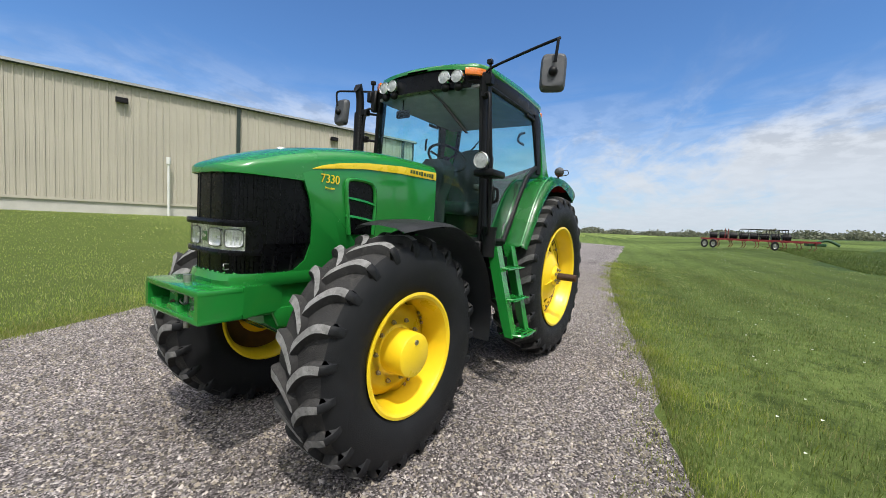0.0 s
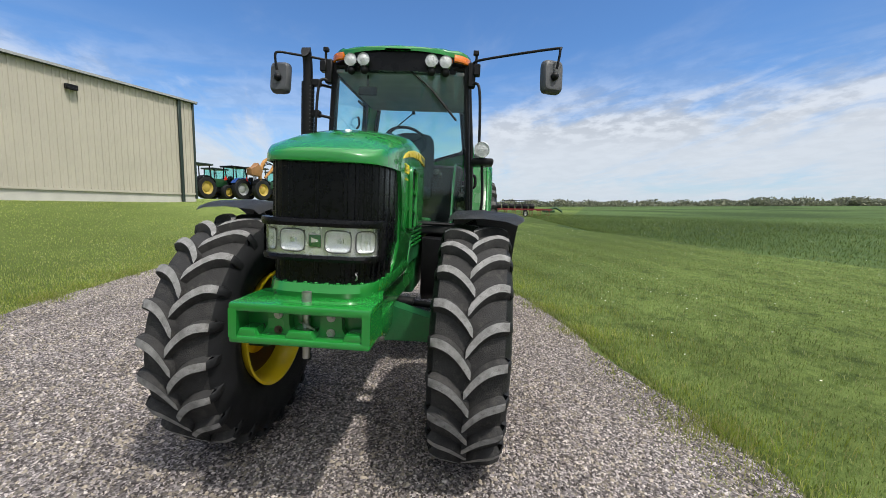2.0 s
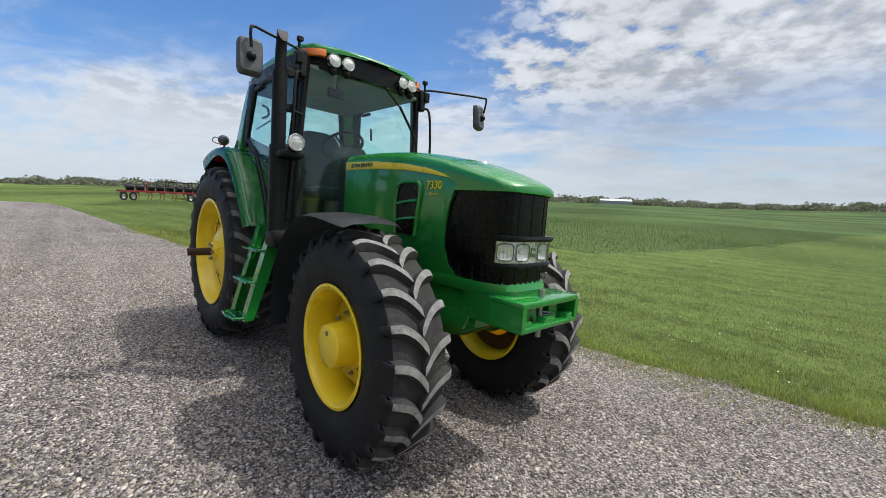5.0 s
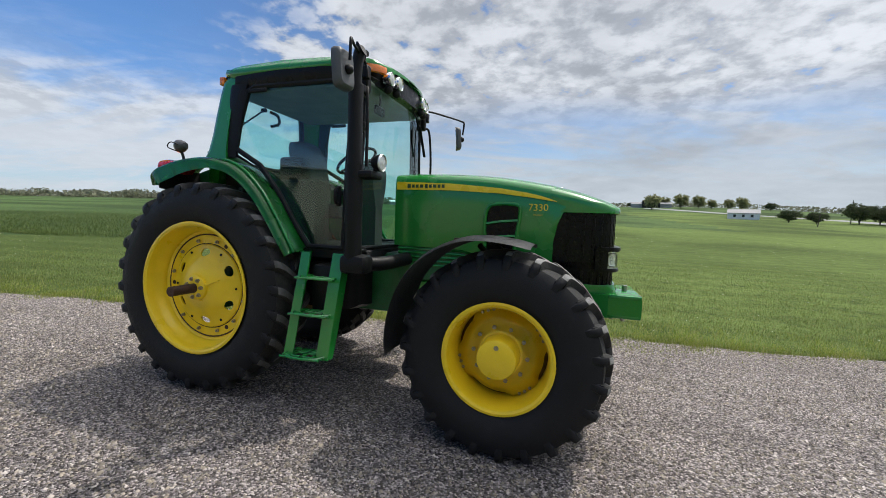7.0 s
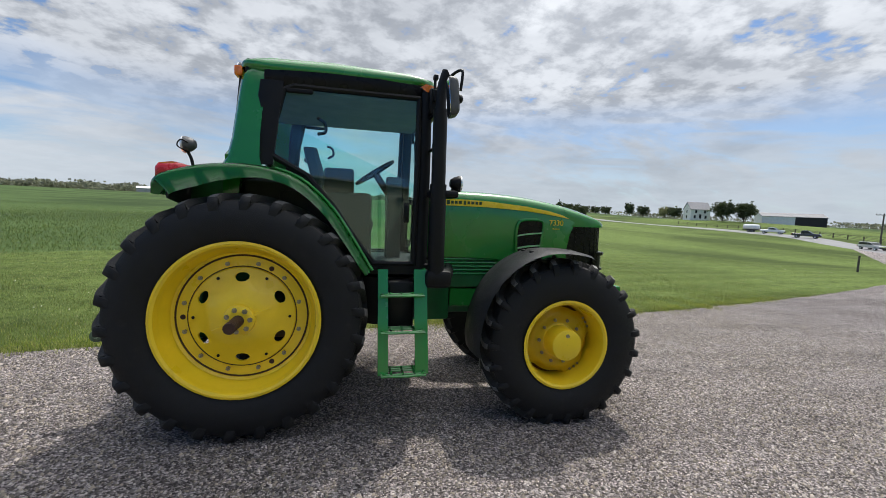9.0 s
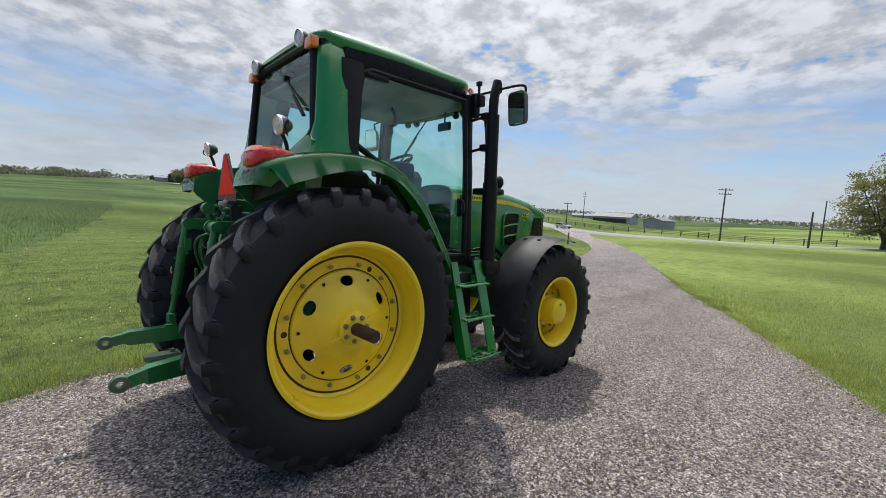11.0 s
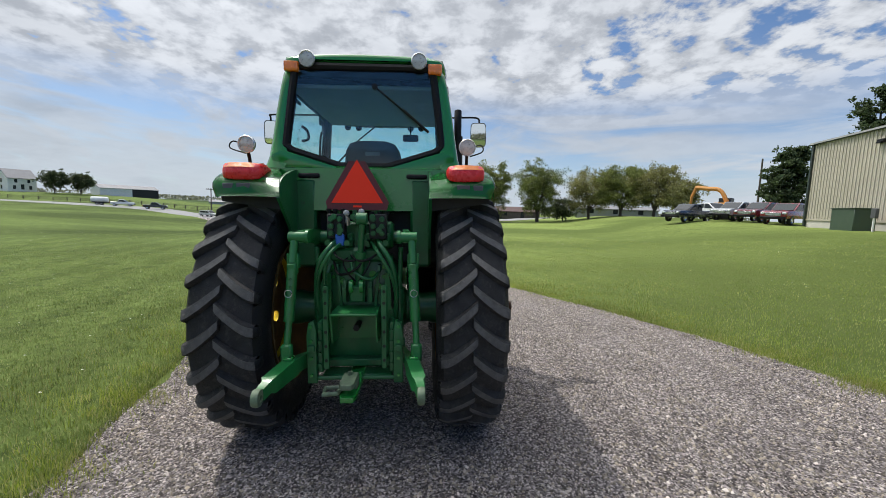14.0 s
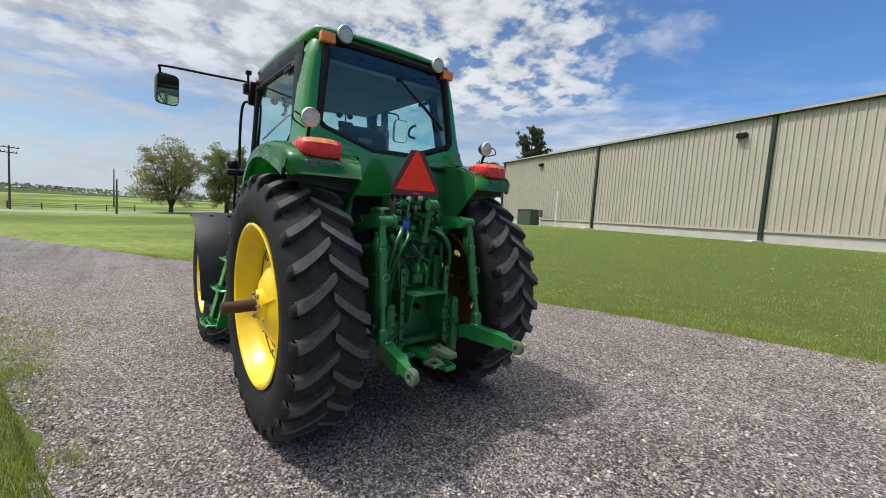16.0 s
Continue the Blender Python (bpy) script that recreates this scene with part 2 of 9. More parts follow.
M["rust"] = material("rusty_axle_steel", (0.075, 0.038, 0.026), 0.7, 0.3, vary=0.4, scale=20, bump=0.5, bump_scale=160)
M["chrome"] = material("chrome", (0.75, 0.76, 0.78), 0.12, 1.0, vary=0.05, rvary=0.05)
M["lamp_silver"] = material("silver_lamp_bezel", (0.80, 0.82, 0.81), 0.25, 0.6, vary=0.1)
M["lens"] = material("clear_lamp_lens", (0.80, 0.82, 0.82), 0.13, 0.85, vary=0.14, scale=50, bump=0.40, bump_scale=42, coat=1.0)
M["reflector"] = material("lamp_reflector", (0.92, 0.93, 0.94), 0.22, 0.55, vary=0.06, scale=40, rvary=0.05)
M["lamp_glass"] = glass("lamp_cover_glass", (0.98, 0.985, 0.985), 0.99)
M["amber"] = material("amber_lens", (0.85, 0.20, 0.01), 0.2, vary=0.12, scale=30, bump=0.3, bump_scale=150, coat=1.0)
M["work_lens"] = material("ribbed_work_lamp_glass", (0.55, 0.56, 0.56), 0.35, 0.3, vary=0.22, scale=45, bump=0.5, bump_scale=70, coat=0.5)
M["red_lens"] = material("red_lens", (0.70, 0.012, 0.018), 0.30, vary=0.12, scale=30, bump=0.3, bump_scale=150, coat=0.35)
M["smv_red"] = material("fluorescent_orange_red", (1.0, 0.060, 0.032), 0.75, vary=0.03, scale=6, spec=0.08)
M["smv_dark"] = material("dark_red_reflector", (0.11, 0.012, 0.022), 0.4, vary=0.15, scale=30)
M["mirror"] = material("mirror_glass", (0.8, 0.82, 0.83), 0.02, 1.0, vary=0.01, rvary=0.01)
M["glass"] = glass("cab_glass")
M["gloss_black"] = material("gloss_black_fascia", (0.006, 0.006, 0.007), 0.3, vary=0.1, scale=10, spec=0.18)
M["glass_rear"] = glass("smoked_rear_glass", (0.74, 0.93, 0.93), 0.95)
M["white_knob"] = material("pale_knob_plastic", (0.42, 0.43, 0.42), 0.5, vary=0.1)
M["blue"] = material("blue_cap", (0.02, 0.12, 0.5), 0.4)


# ---- mesh tools ----
def part(name, bm, mt, parent=None, label="", m=None, sharp=38):
    """Link a bmesh as one mesh object under a thing or a part."""
    bmesh.ops.recalc_face_normals(bm, faces=bm.faces)
    lim = radians(sharp)
    for f in bm.faces:
        f.smooth = True
    for e in bm.edges:
        e.smooth = len(e.link_faces) != 2 or e.calc_face_angle(0) < lim
    me = bpy.data.meshes.new(name)
    bm.to_mesh(me)
    bm.free()
    for k in (mt if isinstance(mt, (list, tuple)) else [mt]):
        me.materials.append(k)
    return link(name, me, parent, label, m)


def link(name, me, parent=None, label="", m=None):
    ob = new(name, me)
    if parent is not None:
        ob.parent = parent
    if m is not None:
        ob.matrix_basis = m
    if label:
        ob["label"] = label
    return ob


def thing(name, label, category, m=None, group="", kind=""):
    ob = new(name)
    if m is not None:
        ob.matrix_basis = m
    return tagged(ob, label, category, group, kind)


def B():
    return bmesh.new()


def box(bm, x0, x1, y0, y1, z0, z1, bev=0.0, seg=1, m=None):
    mm = Matrix.Translation(((x0 + x1) / 2, (y0 + y1) / 2, (z0 + z1) / 2)) @ Matrix.Diagonal((abs(x1 - x0), abs(y1 - y0), abs(z1 - z0), 1))
    if m is not None:
        mm = m @ mm
    r = bmesh.ops.create_cube(bm, size=1, matrix=mm)
    if bev:
        es = list({e for v in r["verts"] for e in v.link_edges})
        bmesh.ops.bevel(bm, geom=es, offset=bev, segments=seg, affect="EDGES", profile=0.5)
    return bm


def prism(bm, pts, axis, a, b, bev=0.0):
    """Extrude a closed outline (pairs in the other two axes, in xyz order) along an axis from a to b."""
    def at(p, v):
        return {"x": (v, p[0], p[1]), "y": (p[0], v, p[1]), "z": (p[0], p[1], v)}[axis]
    va = [bm.verts.new(at(p, a)) for p in pts]
    vb = [bm.verts.new(at(p, b)) for p in pts]
    n = len(pts)
    fs = [bm.faces.new(va), bm.faces.new(vb[::-1])]
    for i in range(n):
        fs.append(bm.faces.new((va[i], vb[i], vb[(i + 1) % n], va[(i + 1) % n])))
    if bev:
        es = list({e for f in fs[:2] for e in f.edges})
        bmesh.ops.bevel(bm, geom=es, offset=bev, segments=2, affect="EDGES", profile=0.5)
    return bm


def loft(bm, rings, closed=True, cap=True):
    """Skin rings of points with quads."""
    vs = [[bm.verts.new(p) for p in r] for r in rings]
    n = len(vs[0])
    for a, b in zip(vs, vs[1:]):
        for i in range(n if closed else n - 1):
            j = (i + 1) % n
            bm.faces.new((a[i], a[j], b[j], b[i]))
    if cap and closed:
        bm.faces.new(vs[0][::-1])
        bm.faces.new(vs[-1])
    return bm


def basis(d):
    d = Vector(d).normalized()
    u = d.orthogonal().normalized()
    return u, d.cross(u)


def rod(bm, p0, p1, r0, r1=None, n=12, cap=True):
    r1 = r0 if r1 is None else r1
    p0, p1 = Vector(p0), Vector(p1)
    u, v = basis(p1 - p0)
    ring = [(math.cos(2 * math.pi * i / n), math.sin(2 * math.pi * i / n)) for i in range(n)]
    return loft(bm, [[p0 + (u * c + v * s) * r0 for c, s in ring], [p1 + (u * c + v * s) * r1 for c, s in ring]], cap=cap)


def tube(bm, pts, r, n=8):
    """A round bar through points, mitred at the bends."""
    pts = [Vector(p) for p in pts]
    rings = []
    u, _ = basis(pts[1] - pts[0])
    for i, p in enumerate(pts):
        d = (pts[min(i + 1, len(pts) - 1)] - pts[max(i - 1, 0)]).normalized()
        u = (u - d * u.dot(d)).normalized()
        v = d.cross(u)
        rr = r[i] if isinstance(r, (list, tuple)) else r
        rings.append([p + (u * math.cos(2 * math.pi * k / n) + v * math.sin(2 * math.pi * k / n)) * rr for k in range(n)])
    return loft(bm, rings)


def arc(pts, steps=6):
    """Round a polyline through its points (Catmull-Rom)."""
    ps = [Vector(p) for p in pts]
    ps = [ps[0] * 2 - ps[1]] + ps + [ps[-1] * 2 - ps[-2]]
    out = []
    for i in range(1, len(ps) - 2):
        a, b, c, d = ps[i - 1:i + 3]
        for k in range(steps):
            t = k / steps
            out.append(0.5 * (2 * b + (c - a) * t + (2 * a - 5 * b + 4 * c - d) * t * t + (3 * b - a - 3 * c + d) * t ** 3))
    return out + [ps[-2]]


def lathe(bm, prof, n=48, axis="y", centre=(0, 0, 0)):
    """Turn a profile of (radius, along) about an axis."""
    c = Vector(centre)
    rings = []
    for r, a in prof:
        ring = []
        for k in range(n):
            q, s = r * math.cos(2 * math.pi * k / n), r * math.sin(2 * math.pi * k / n)
            ring.append(c + Vector({"y": (s, a, q), "x": (a, q, s), "z": (q, s, a)}[axis]))
        rings.append(ring)
    return loft(bm, rings, cap=False)


def closed_lathe(bm, prof, n=48, axis="y", centre=(0, 0, 0)):
    return lathe(bm, list(prof) + [prof[0]], n, axis, centre)


def words(name, text, size, mt, parent, m, depth=0.002, label=""):
    cu = bpy.data.curves.new(name, "FONT")
    cu.body, cu.size, cu.extrude, cu.align_x, cu.align_y = text, size, depth, "CENTER", "CENTER"
    tmp = bpy.data.objects.new("tmp", cu)
    scene.collection.objects.link(tmp)
    me = bpy.data.meshes.new_from_object(tmp.evaluated_get(bpy.context.evaluated_depsgraph_get()))
    bpy.data.objects.remove(tmp)
    me.materials.clear()
    me.materials.append(mt)
    return link(name, me, parent, label, m)


def smooth01(v, a, b):
    t = np.clip((np.asarray(v, float) - a) / (b - a), 0, 1)
    return t * t * (3 - 2 * t)


def lerp(v, xs, ys):
    return float(np.interp(v, xs, ys))
# ---- ground ----
NX, NY, WALL_D = -0.2756, -0.9613, 21.35   # the shed's wall: NX*x + NY*y = WALL_D


def ground_z(x, y):
    """Height of the land: a drive with a cross fall, a lawn that rises to the shed, fields beyond."""
    x, y = np.asarray(x, float), np.asarray(y, float)
    r, az = np.hypot(x, y), np.degrees(np.arctan2(y, x))
    yy = np.where(y > 0, 9 * np.tanh(y / 9), y)
    xx = np.where(x < 0, 24 * np.tanh(x / 24), x + 0.4 * np.minimum(x, 7) * (1 - smooth01(x, 12, 40)))
    plane = -0.024 * xx - 0.030 * yy - 0.004
    plane = plane - 1.1 * np.exp(-((az - 34) / 16) ** 2) * smooth01(r, 22, 70) * (1 - smooth01(r, 120, 175))
    d = NX * x + NY * y
    pad = 1.42 + 0.30 * smooth01(x, 25, 36) + 0.32 * smooth01(-x, 17, 25)
    w = smooth01(d, 5.5, 21.0) * smooth01(-y + 0.3 * np.maximum(x, 0) - 4.5 * smooth01(-x, 16, 32), 6.5, 14.5) * (1 - 0.999 * smooth01(r, 90, 190))
    near = plane * (1 - w) + pad * w
    lift = np.tan(np.radians(-0.2 + 1.0 * np.exp(-((az - 125) / 45) ** 2) + 1.20 * np.exp(-((az - 74) / 20) ** 2) * smooth01(r, 150, 330)))
    far = 1.6 + r * lift * smooth01(r, 60, 400)
    f = smooth01(r, 25, 180)
    f = f * (1 - 0.55 * np.exp(-((az + 2) / 18) ** 2) * (1 - smooth01(r, 140, 320)))
    dip = -1.0 * np.exp(-((az - 20) / 16) ** 2) * smooth01(r, 60, 95) * (1 - smooth01(r, 300, 420))
    dip = dip - 2.4 * np.exp(-((az - 18) / 10) ** 2) * smooth01(r, 110, 170) * (1 - smooth01(r, 300, 420))
    dip = dip - 2.0 * np.exp(-((az - 45) / 18) ** 2) * smooth01(r, 80, 130) * (1 - smooth01(r, 185, 235))
    dip = dip - 0.5 * np.exp(-((az - 24) / 8) ** 2) * smooth01(r, 45, 75) * (1 - smooth01(r, 115, 150))
    dip = dip + 1.0 * np.exp(-((az - 40) / 9) ** 2) * smooth01(r, 195, 235)
    back = np.mod(az + 360, 360) - 187.5
    dip = dip - 1.15 * np.exp(-(back / 8.5) ** 2) * smooth01(r, 25.5, 36) * (1 - smooth01(r, 110, 300))
    roll = dip + 0.05 * np.sin(x * 0.11 + 1.0) * np.sin(y * 0.13) * smooth01(r, 9, 30)
    return near * (1 - f) + far * f + roll


# the drive's two edges, from its far end behind the tractor to the highway
EDGE_L = [(-37, -3.9), (-31, -3.0), (-25, -2.3), (-9.3, 0.05), (-3.4, 1.35), (-0.7, 2.1), (1.6, 2.65), (4.0, 3.2), (7.3, 3.95), (14, 5.9), (23, 8.9), (36, 14.8), (60, 29), (80, 43), (93, 53)]
EDGE_R = [(-37, -8.6), (-31, -7.7), (-24, -6.9), (-11, -6.45), (-4.6, -5.8), (-0.3, -5.2), (1.9, -4.75), (4.9, -3.6), (8.5, -1.9), (12.5, 0.2), (20, 3.6), (32, 9.0), (58, 23), (81, 36), (97, 45)]


def grass_mat(name, a, b, c, s1, s2):
    """Lawn: clumps, blades and mowing tone over soil."""
    mt = bpy.data.materials.new(name)
    mt.use_nodes = True
    nt = mt.node_tree
    N, L = nt.nodes.new, nt.links.new
    p = nt.nodes["Principled BSDF"]
    p.inputs["Roughness"].default_value = 0.9
    p.inputs["Specular IOR Level"].default_value = 0.08
    tc = N("ShaderNodeTexCoord")

    def nz(s, d, r):
        n = N("ShaderNodeTexNoise")
        n.inputs["Scale"].default_value, n.inputs["Detail"].default_value, n.inputs["Roughness"].default_value = s, d, r
        L(tc.outputs["Object"], n.inputs["Vector"])
        return n.outputs["Fac"]

    def mr(v, lo, hi):
        n = N("ShaderNodeMapRange")
        L(v, n.inputs[0])
        n.inputs[1].default_value, n.inputs[2].default_value = lo, hi
        return n.outputs[0]

    def mx(f, q, w):
        n = N("ShaderNodeMix")
        n.data_type = "RGBA"
        L(f, n.inputs[0])
        for i, v in ((6, q), (7, w)):
            if isinstance(v, tuple):
                n.inputs[i].default_value = (*v, 1)
            else:
                L(v, n.inputs[i])
        return n.outputs[2]

    col = mx(mr(nz(s1, 6, 0.65), 0.35, 0.65), a, b)
    col = mx(mr(nz(s2, 4, 0.7), 0.42, 0.72), col, c)
    col = mx(mr(nz(5.0, 6, 0.78), 0.46, 0.60), tuple(v * 1.12 for v in b), col)
    col = mx(mr(nz(2.2, 6, 0.8), 0.50, 0.63), col, tuple(v * 0.80 for v in c))
    col = mx(mr(nz(0.030, 4, 0.55), 0.42, 0.60), col, tuple(v * 0.58 for v in a))
    wave, hs = N("ShaderNodeTexWave"), N("ShaderNodeHueSaturation")
    wave.bands_direction = "Y"
    for k, v in (("Scale", 0.20), ("Distortion", 3.0), ("Detail", 3.0), ("Detail Scale", 0.5)):
        wave.inputs[k].default_value = v
    along = N("ShaderNodeMapping")
    along.inputs["Rotation"].default_value = (0, 0, radians(-13))
    L(tc.outputs["Object"], along.inputs[0]), L(along.outputs[0], wave.inputs["Vector"])
    tone = N("ShaderNodeMapRange")
    tone.inputs[3].default_value, tone.inputs[4].default_value = (0.97, 1.03) if name.startswith("sunny") else (0.90, 1.07)
    L(wave.outputs["Fac"], tone.inputs[0]), L(tone.outputs[0], hs.inputs["Value"]), L(col, hs.inputs["Color"])
    L(hs.outputs[0], p.inputs["Base Color"])
    bp = N("ShaderNodeBump")
    bp.inputs["Strength"].default_value, bp.inputs["Distance"].default_value = 0.9, 0.05
    L(nz(s2, 5, 0.8), bp.inputs["Height"])
    L(bp.outputs[0], p.inputs["Normal"])
    return mt


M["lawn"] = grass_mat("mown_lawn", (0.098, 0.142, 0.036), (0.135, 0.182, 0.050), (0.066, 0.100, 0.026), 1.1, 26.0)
# shed side: yellower grass, with its brighter lighting mixed into the colour
M["lawn_yellow_lit"] = grass_mat("sunny_mown_lawn", (0.172, 0.232, 0.060), (0.232, 0.290, 0.082), (0.105, 0.155, 0.038), 1.1, 26.0)
M["field"] = grass_mat("rough_pasture", (0.064, 0.106, 0.034), (0.088, 0.134, 0.044), (0.042, 0.074, 0.024), 0.35, 9.0)


def gravel_mat():
    mt = bpy.data.materials.new("crushed_gravel")
    mt.use_nodes = True
    nt = mt.node_tree
    N, L = nt.nodes.new, nt.links.new
    p = nt.nodes["Principled BSDF"]
    p.inputs["Roughness"].default_value = 0.95
    p.inputs["Specular IOR Level"].default_value = 0.06
    tc = N("ShaderNodeTexCoord")
    vo = N("ShaderNodeTexVoronoi")
    vo.inputs["Scale"].default_value = 78
    vo.inputs["Randomness"].default_value = 1.0
    L(tc.outputs["Object"], vo.inputs["Vector"])
    v2 = N("ShaderNodeTexVoronoi")
    v2.inputs["Scale"].default_value = 170
    L(tc.outputs["Object"], v2.inputs["Vector"])
    ra = N("ShaderNodeValToRGB")
    sep = N("ShaderNodeSeparateColor")
    L(vo.outputs["Color"], sep.inputs[0])
    L(sep.outputs[0], ra.inputs[0])
    el = ra.color_ramp.elements
    for pos, v in ((0.25, 0.140), (0.50, 0.256), (0.72, 0.385), (0.90, 0.65)):
        e = el.new(pos)
        e.color = (min(1, v * 0.99), v * 0.885, v * 0.868, 1)
    el[0].position, el[0].color = 0.0, (0.070, 0.060, 0.057, 1)
    el[-1].position, el[-1].color = 1.0, (0.82, 0.75, 0.70, 1)
    n1 = N("ShaderNodeTexNoise")
    n1.inputs["Scale"].default_value, n1.inputs["Detail"].default_value, n1.inputs["Roughness"].default_value = 0.7, 6, 0.6
    L(tc.outputs["Object"], n1.inputs["Vector"])
    mr = N("ShaderNodeMapRange")
    L(n1.outputs[0], mr.inputs[0])
    mr.inputs[1].default_value, mr.inputs[2].default_value, mr.inputs[3].default_value, mr.inputs[4].default_value = 0.3, 0.7, 0.78, 1.12
    # wheel tracks along the drive
    mp, n3, m3, mm = N("ShaderNodeMapping"), N("ShaderNodeTexNoise"), N("ShaderNodeMapRange"), N("ShaderNodeMath")
    mp.inputs["Rotation"].default_value = (0, 0, radians(-14))
    mp.inputs["Scale"].default_value = (0.07, 2.1, 1.0)
    n3.inputs["Scale"].default_value, n3.inputs["Detail"].default_value = 1.0, 4
    m3.inputs[1].default_value, m3.inputs[2].default_value, m3.inputs[3].default_value, m3.inputs[4].default_value = 0.35, 0.65, 0.84, 1.13
    mm.operation = "MULTIPLY"
    L(tc.outputs["Object"], mp.inputs[0]), L(mp.outputs[0], n3.inputs["Vector"]), L(n3.outputs[0], m3.inputs[0])
    L(m3.outputs[0], mm.inputs[0]), L(mr.outputs[0], mm.inputs[1])
    mu = N("ShaderNodeMix")
    mu.data_type, mu.blend_type = "RGBA", "MULTIPLY"
    mu.inputs[0].default_value = 1
    L(ra.outputs[0], mu.inputs[6]), L(mm.outputs[0], mu.inputs[7])
    L(mu.outputs[2], p.inputs["Base Color"])
    ad = N("ShaderNodeMath")
    ad.operation = "MULTIPLY_ADD"
    ad.inputs[1].default_value = 0.5
    L(v2.outputs["Distance"], ad.inputs[0]), L(vo.outputs["Distance"], ad.inputs[2])
    bp = N("ShaderNodeBump")
    bp.invert = True
    bp.inputs["Strength"].default_value, bp.inputs["Distance"].default_value = 1.0, 0.024
    L(ad.outputs[0], bp.inputs["Height"])
    L(bp.outputs[0], p.inputs["Normal"])
    return mt


M["gravel"] = gravel_mat()
M["asphalt"] = material("pale_asphalt", (0.25, 0.25, 0.255), 0.9, vary=0.15, scale=0.6, fine=20)


def sheet(name, verts, faces, mt, parent=None):
    me = bpy.data.meshes.new(name)
    me.from_pydata([tuple(v) for v in verts], [], [tuple(f) for f in faces])
    me.polygons.foreach_set("use_smooth", [True] * len(me.polygons))
    for k in (mt if isinstance(mt, list) else [mt]):
        me.materials.append(k)
    me.update()
    return link(name, me, parent)


def mow_line(x, y):
    """Positive in the unmown pasture beyond the mown strip."""
    return y - (14.6 + 0.34 * np.minimum(x, 0) - 0.12 * np.maximum(x, 0)) - 0.35 * np.sin(x * 0.7) - 60 * smooth01(x, -3, 7)


def build_ground():
    na = 220
    rad = [0.0]
    r = 0.35
    while r < 3200:
        rad.append(r)
        r *= 1.055 if r > 8 else 1.09
    verts = []
    for r in rad[1:]:
        a = np.arange(na) / na * 2 * math.pi
        x, y = r * np.cos(a), r * np.sin(a)
        z = ground_z(x, y)
        verts += list(zip(x, y, z))
    verts.append((0, 0, float(ground_z(0, 0))))
    nr = len(rad) - 1
    faces = [(nr * na, k, (k + 1) % na) for k in range(na)]
    for i in range(nr - 1):
        for k in range(na):
            j = (k + 1) % na
            faces.append((i * na + k, (i + 1) * na + k, (i + 1) * na + j, i * na + j))
    ob = sheet("ground", verts, faces, [M["lawn"], M["field"], M["lawn_yellow_lit"]])
    V = np.array(verts)
    for p in ob.data.polygons:
        c = V[list(p.vertices)].mean(0)
        d = NX * c[0] + NY * c[1]
        if (mow_line(c[0], c[1]) > 0 and d < 0 and c[0] < 30) or math.hypot(c[0], c[1]) > 260:
            p.material_index = 1
        # the shed side takes the lawn with brightness painted in
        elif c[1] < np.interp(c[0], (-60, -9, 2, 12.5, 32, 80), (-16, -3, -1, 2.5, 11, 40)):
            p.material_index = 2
    return tagged(ob, "mown green lawn running out into rough pasture", "lawn", kind="structure")


build_ground()


def resample(pts, step):
    ps = arc([(a, b, 0) for a, b in pts], 10)
    out, acc = [ps[0]], 0.0
    for a, b in zip(ps, ps[1:]):
        acc += (b - a).length
        if acc >= step:
            out.append(b)
            acc = 0.0
    return out


def build_drive():
    n, across = 420, 26
    L_, R_ = arc([(a, b, 0) for a, b in EDGE_L], 40), arc([(a, b, 0) for a, b in EDGE_R], 40)
    verts, faces = [], []
    for i in range(n + 1):
        t = i / n * (len(L_) - 1)
        k = min(int(t), len(L_) - 2)
        a, b = L_[k].lerp(L_[k + 1], t - k), R_[k].lerp(R_[k + 1], t - k)
        wob = 0.20 * noise.noise(Vector((a.x * 0.9, a.y * 0.9, 3))) + 0.12 * noise.noise(Vector((a.x * 3.1, a.y * 3.1, 5)))
        wob2 = 0.12 * noise.noise(Vector((b.x * 0.9, b.y * 0.9, 7))) + 0.06 * noise.noise(Vector((b.x * 3.1, b.y * 3.1, 9)))
        d = (b - a).normalized()
        a, b = a + d * wob, b + d * wob2
        for j in range(across + 1):
            f = j / across
            p = a.lerp(b, f)
            e = min(f, 1 - f)
            z = float(ground_z(p.x, p.y)) + 0.022 * min(1.0, e * 14) - 0.012 * (1 - min(1, e * 30))
            z += 0.006 * noise.noise(Vector((p.x * 1.3, p.y * 1.3, 0)))
            verts.append((p.x, p.y, z))
    w = across + 1
    for i in range(n):
        for j in range(across):
            faces.append((i * w + j, i * w + j + 1, (i + 1) * w + j + 1, (i + 1) * w + j))
    ob = sheet("gravel_drive", verts, faces, M["gravel"])
    tagged(ob, "curving driveway of crushed grey-pink gravel", "driveway", kind="structure")


build_drive()


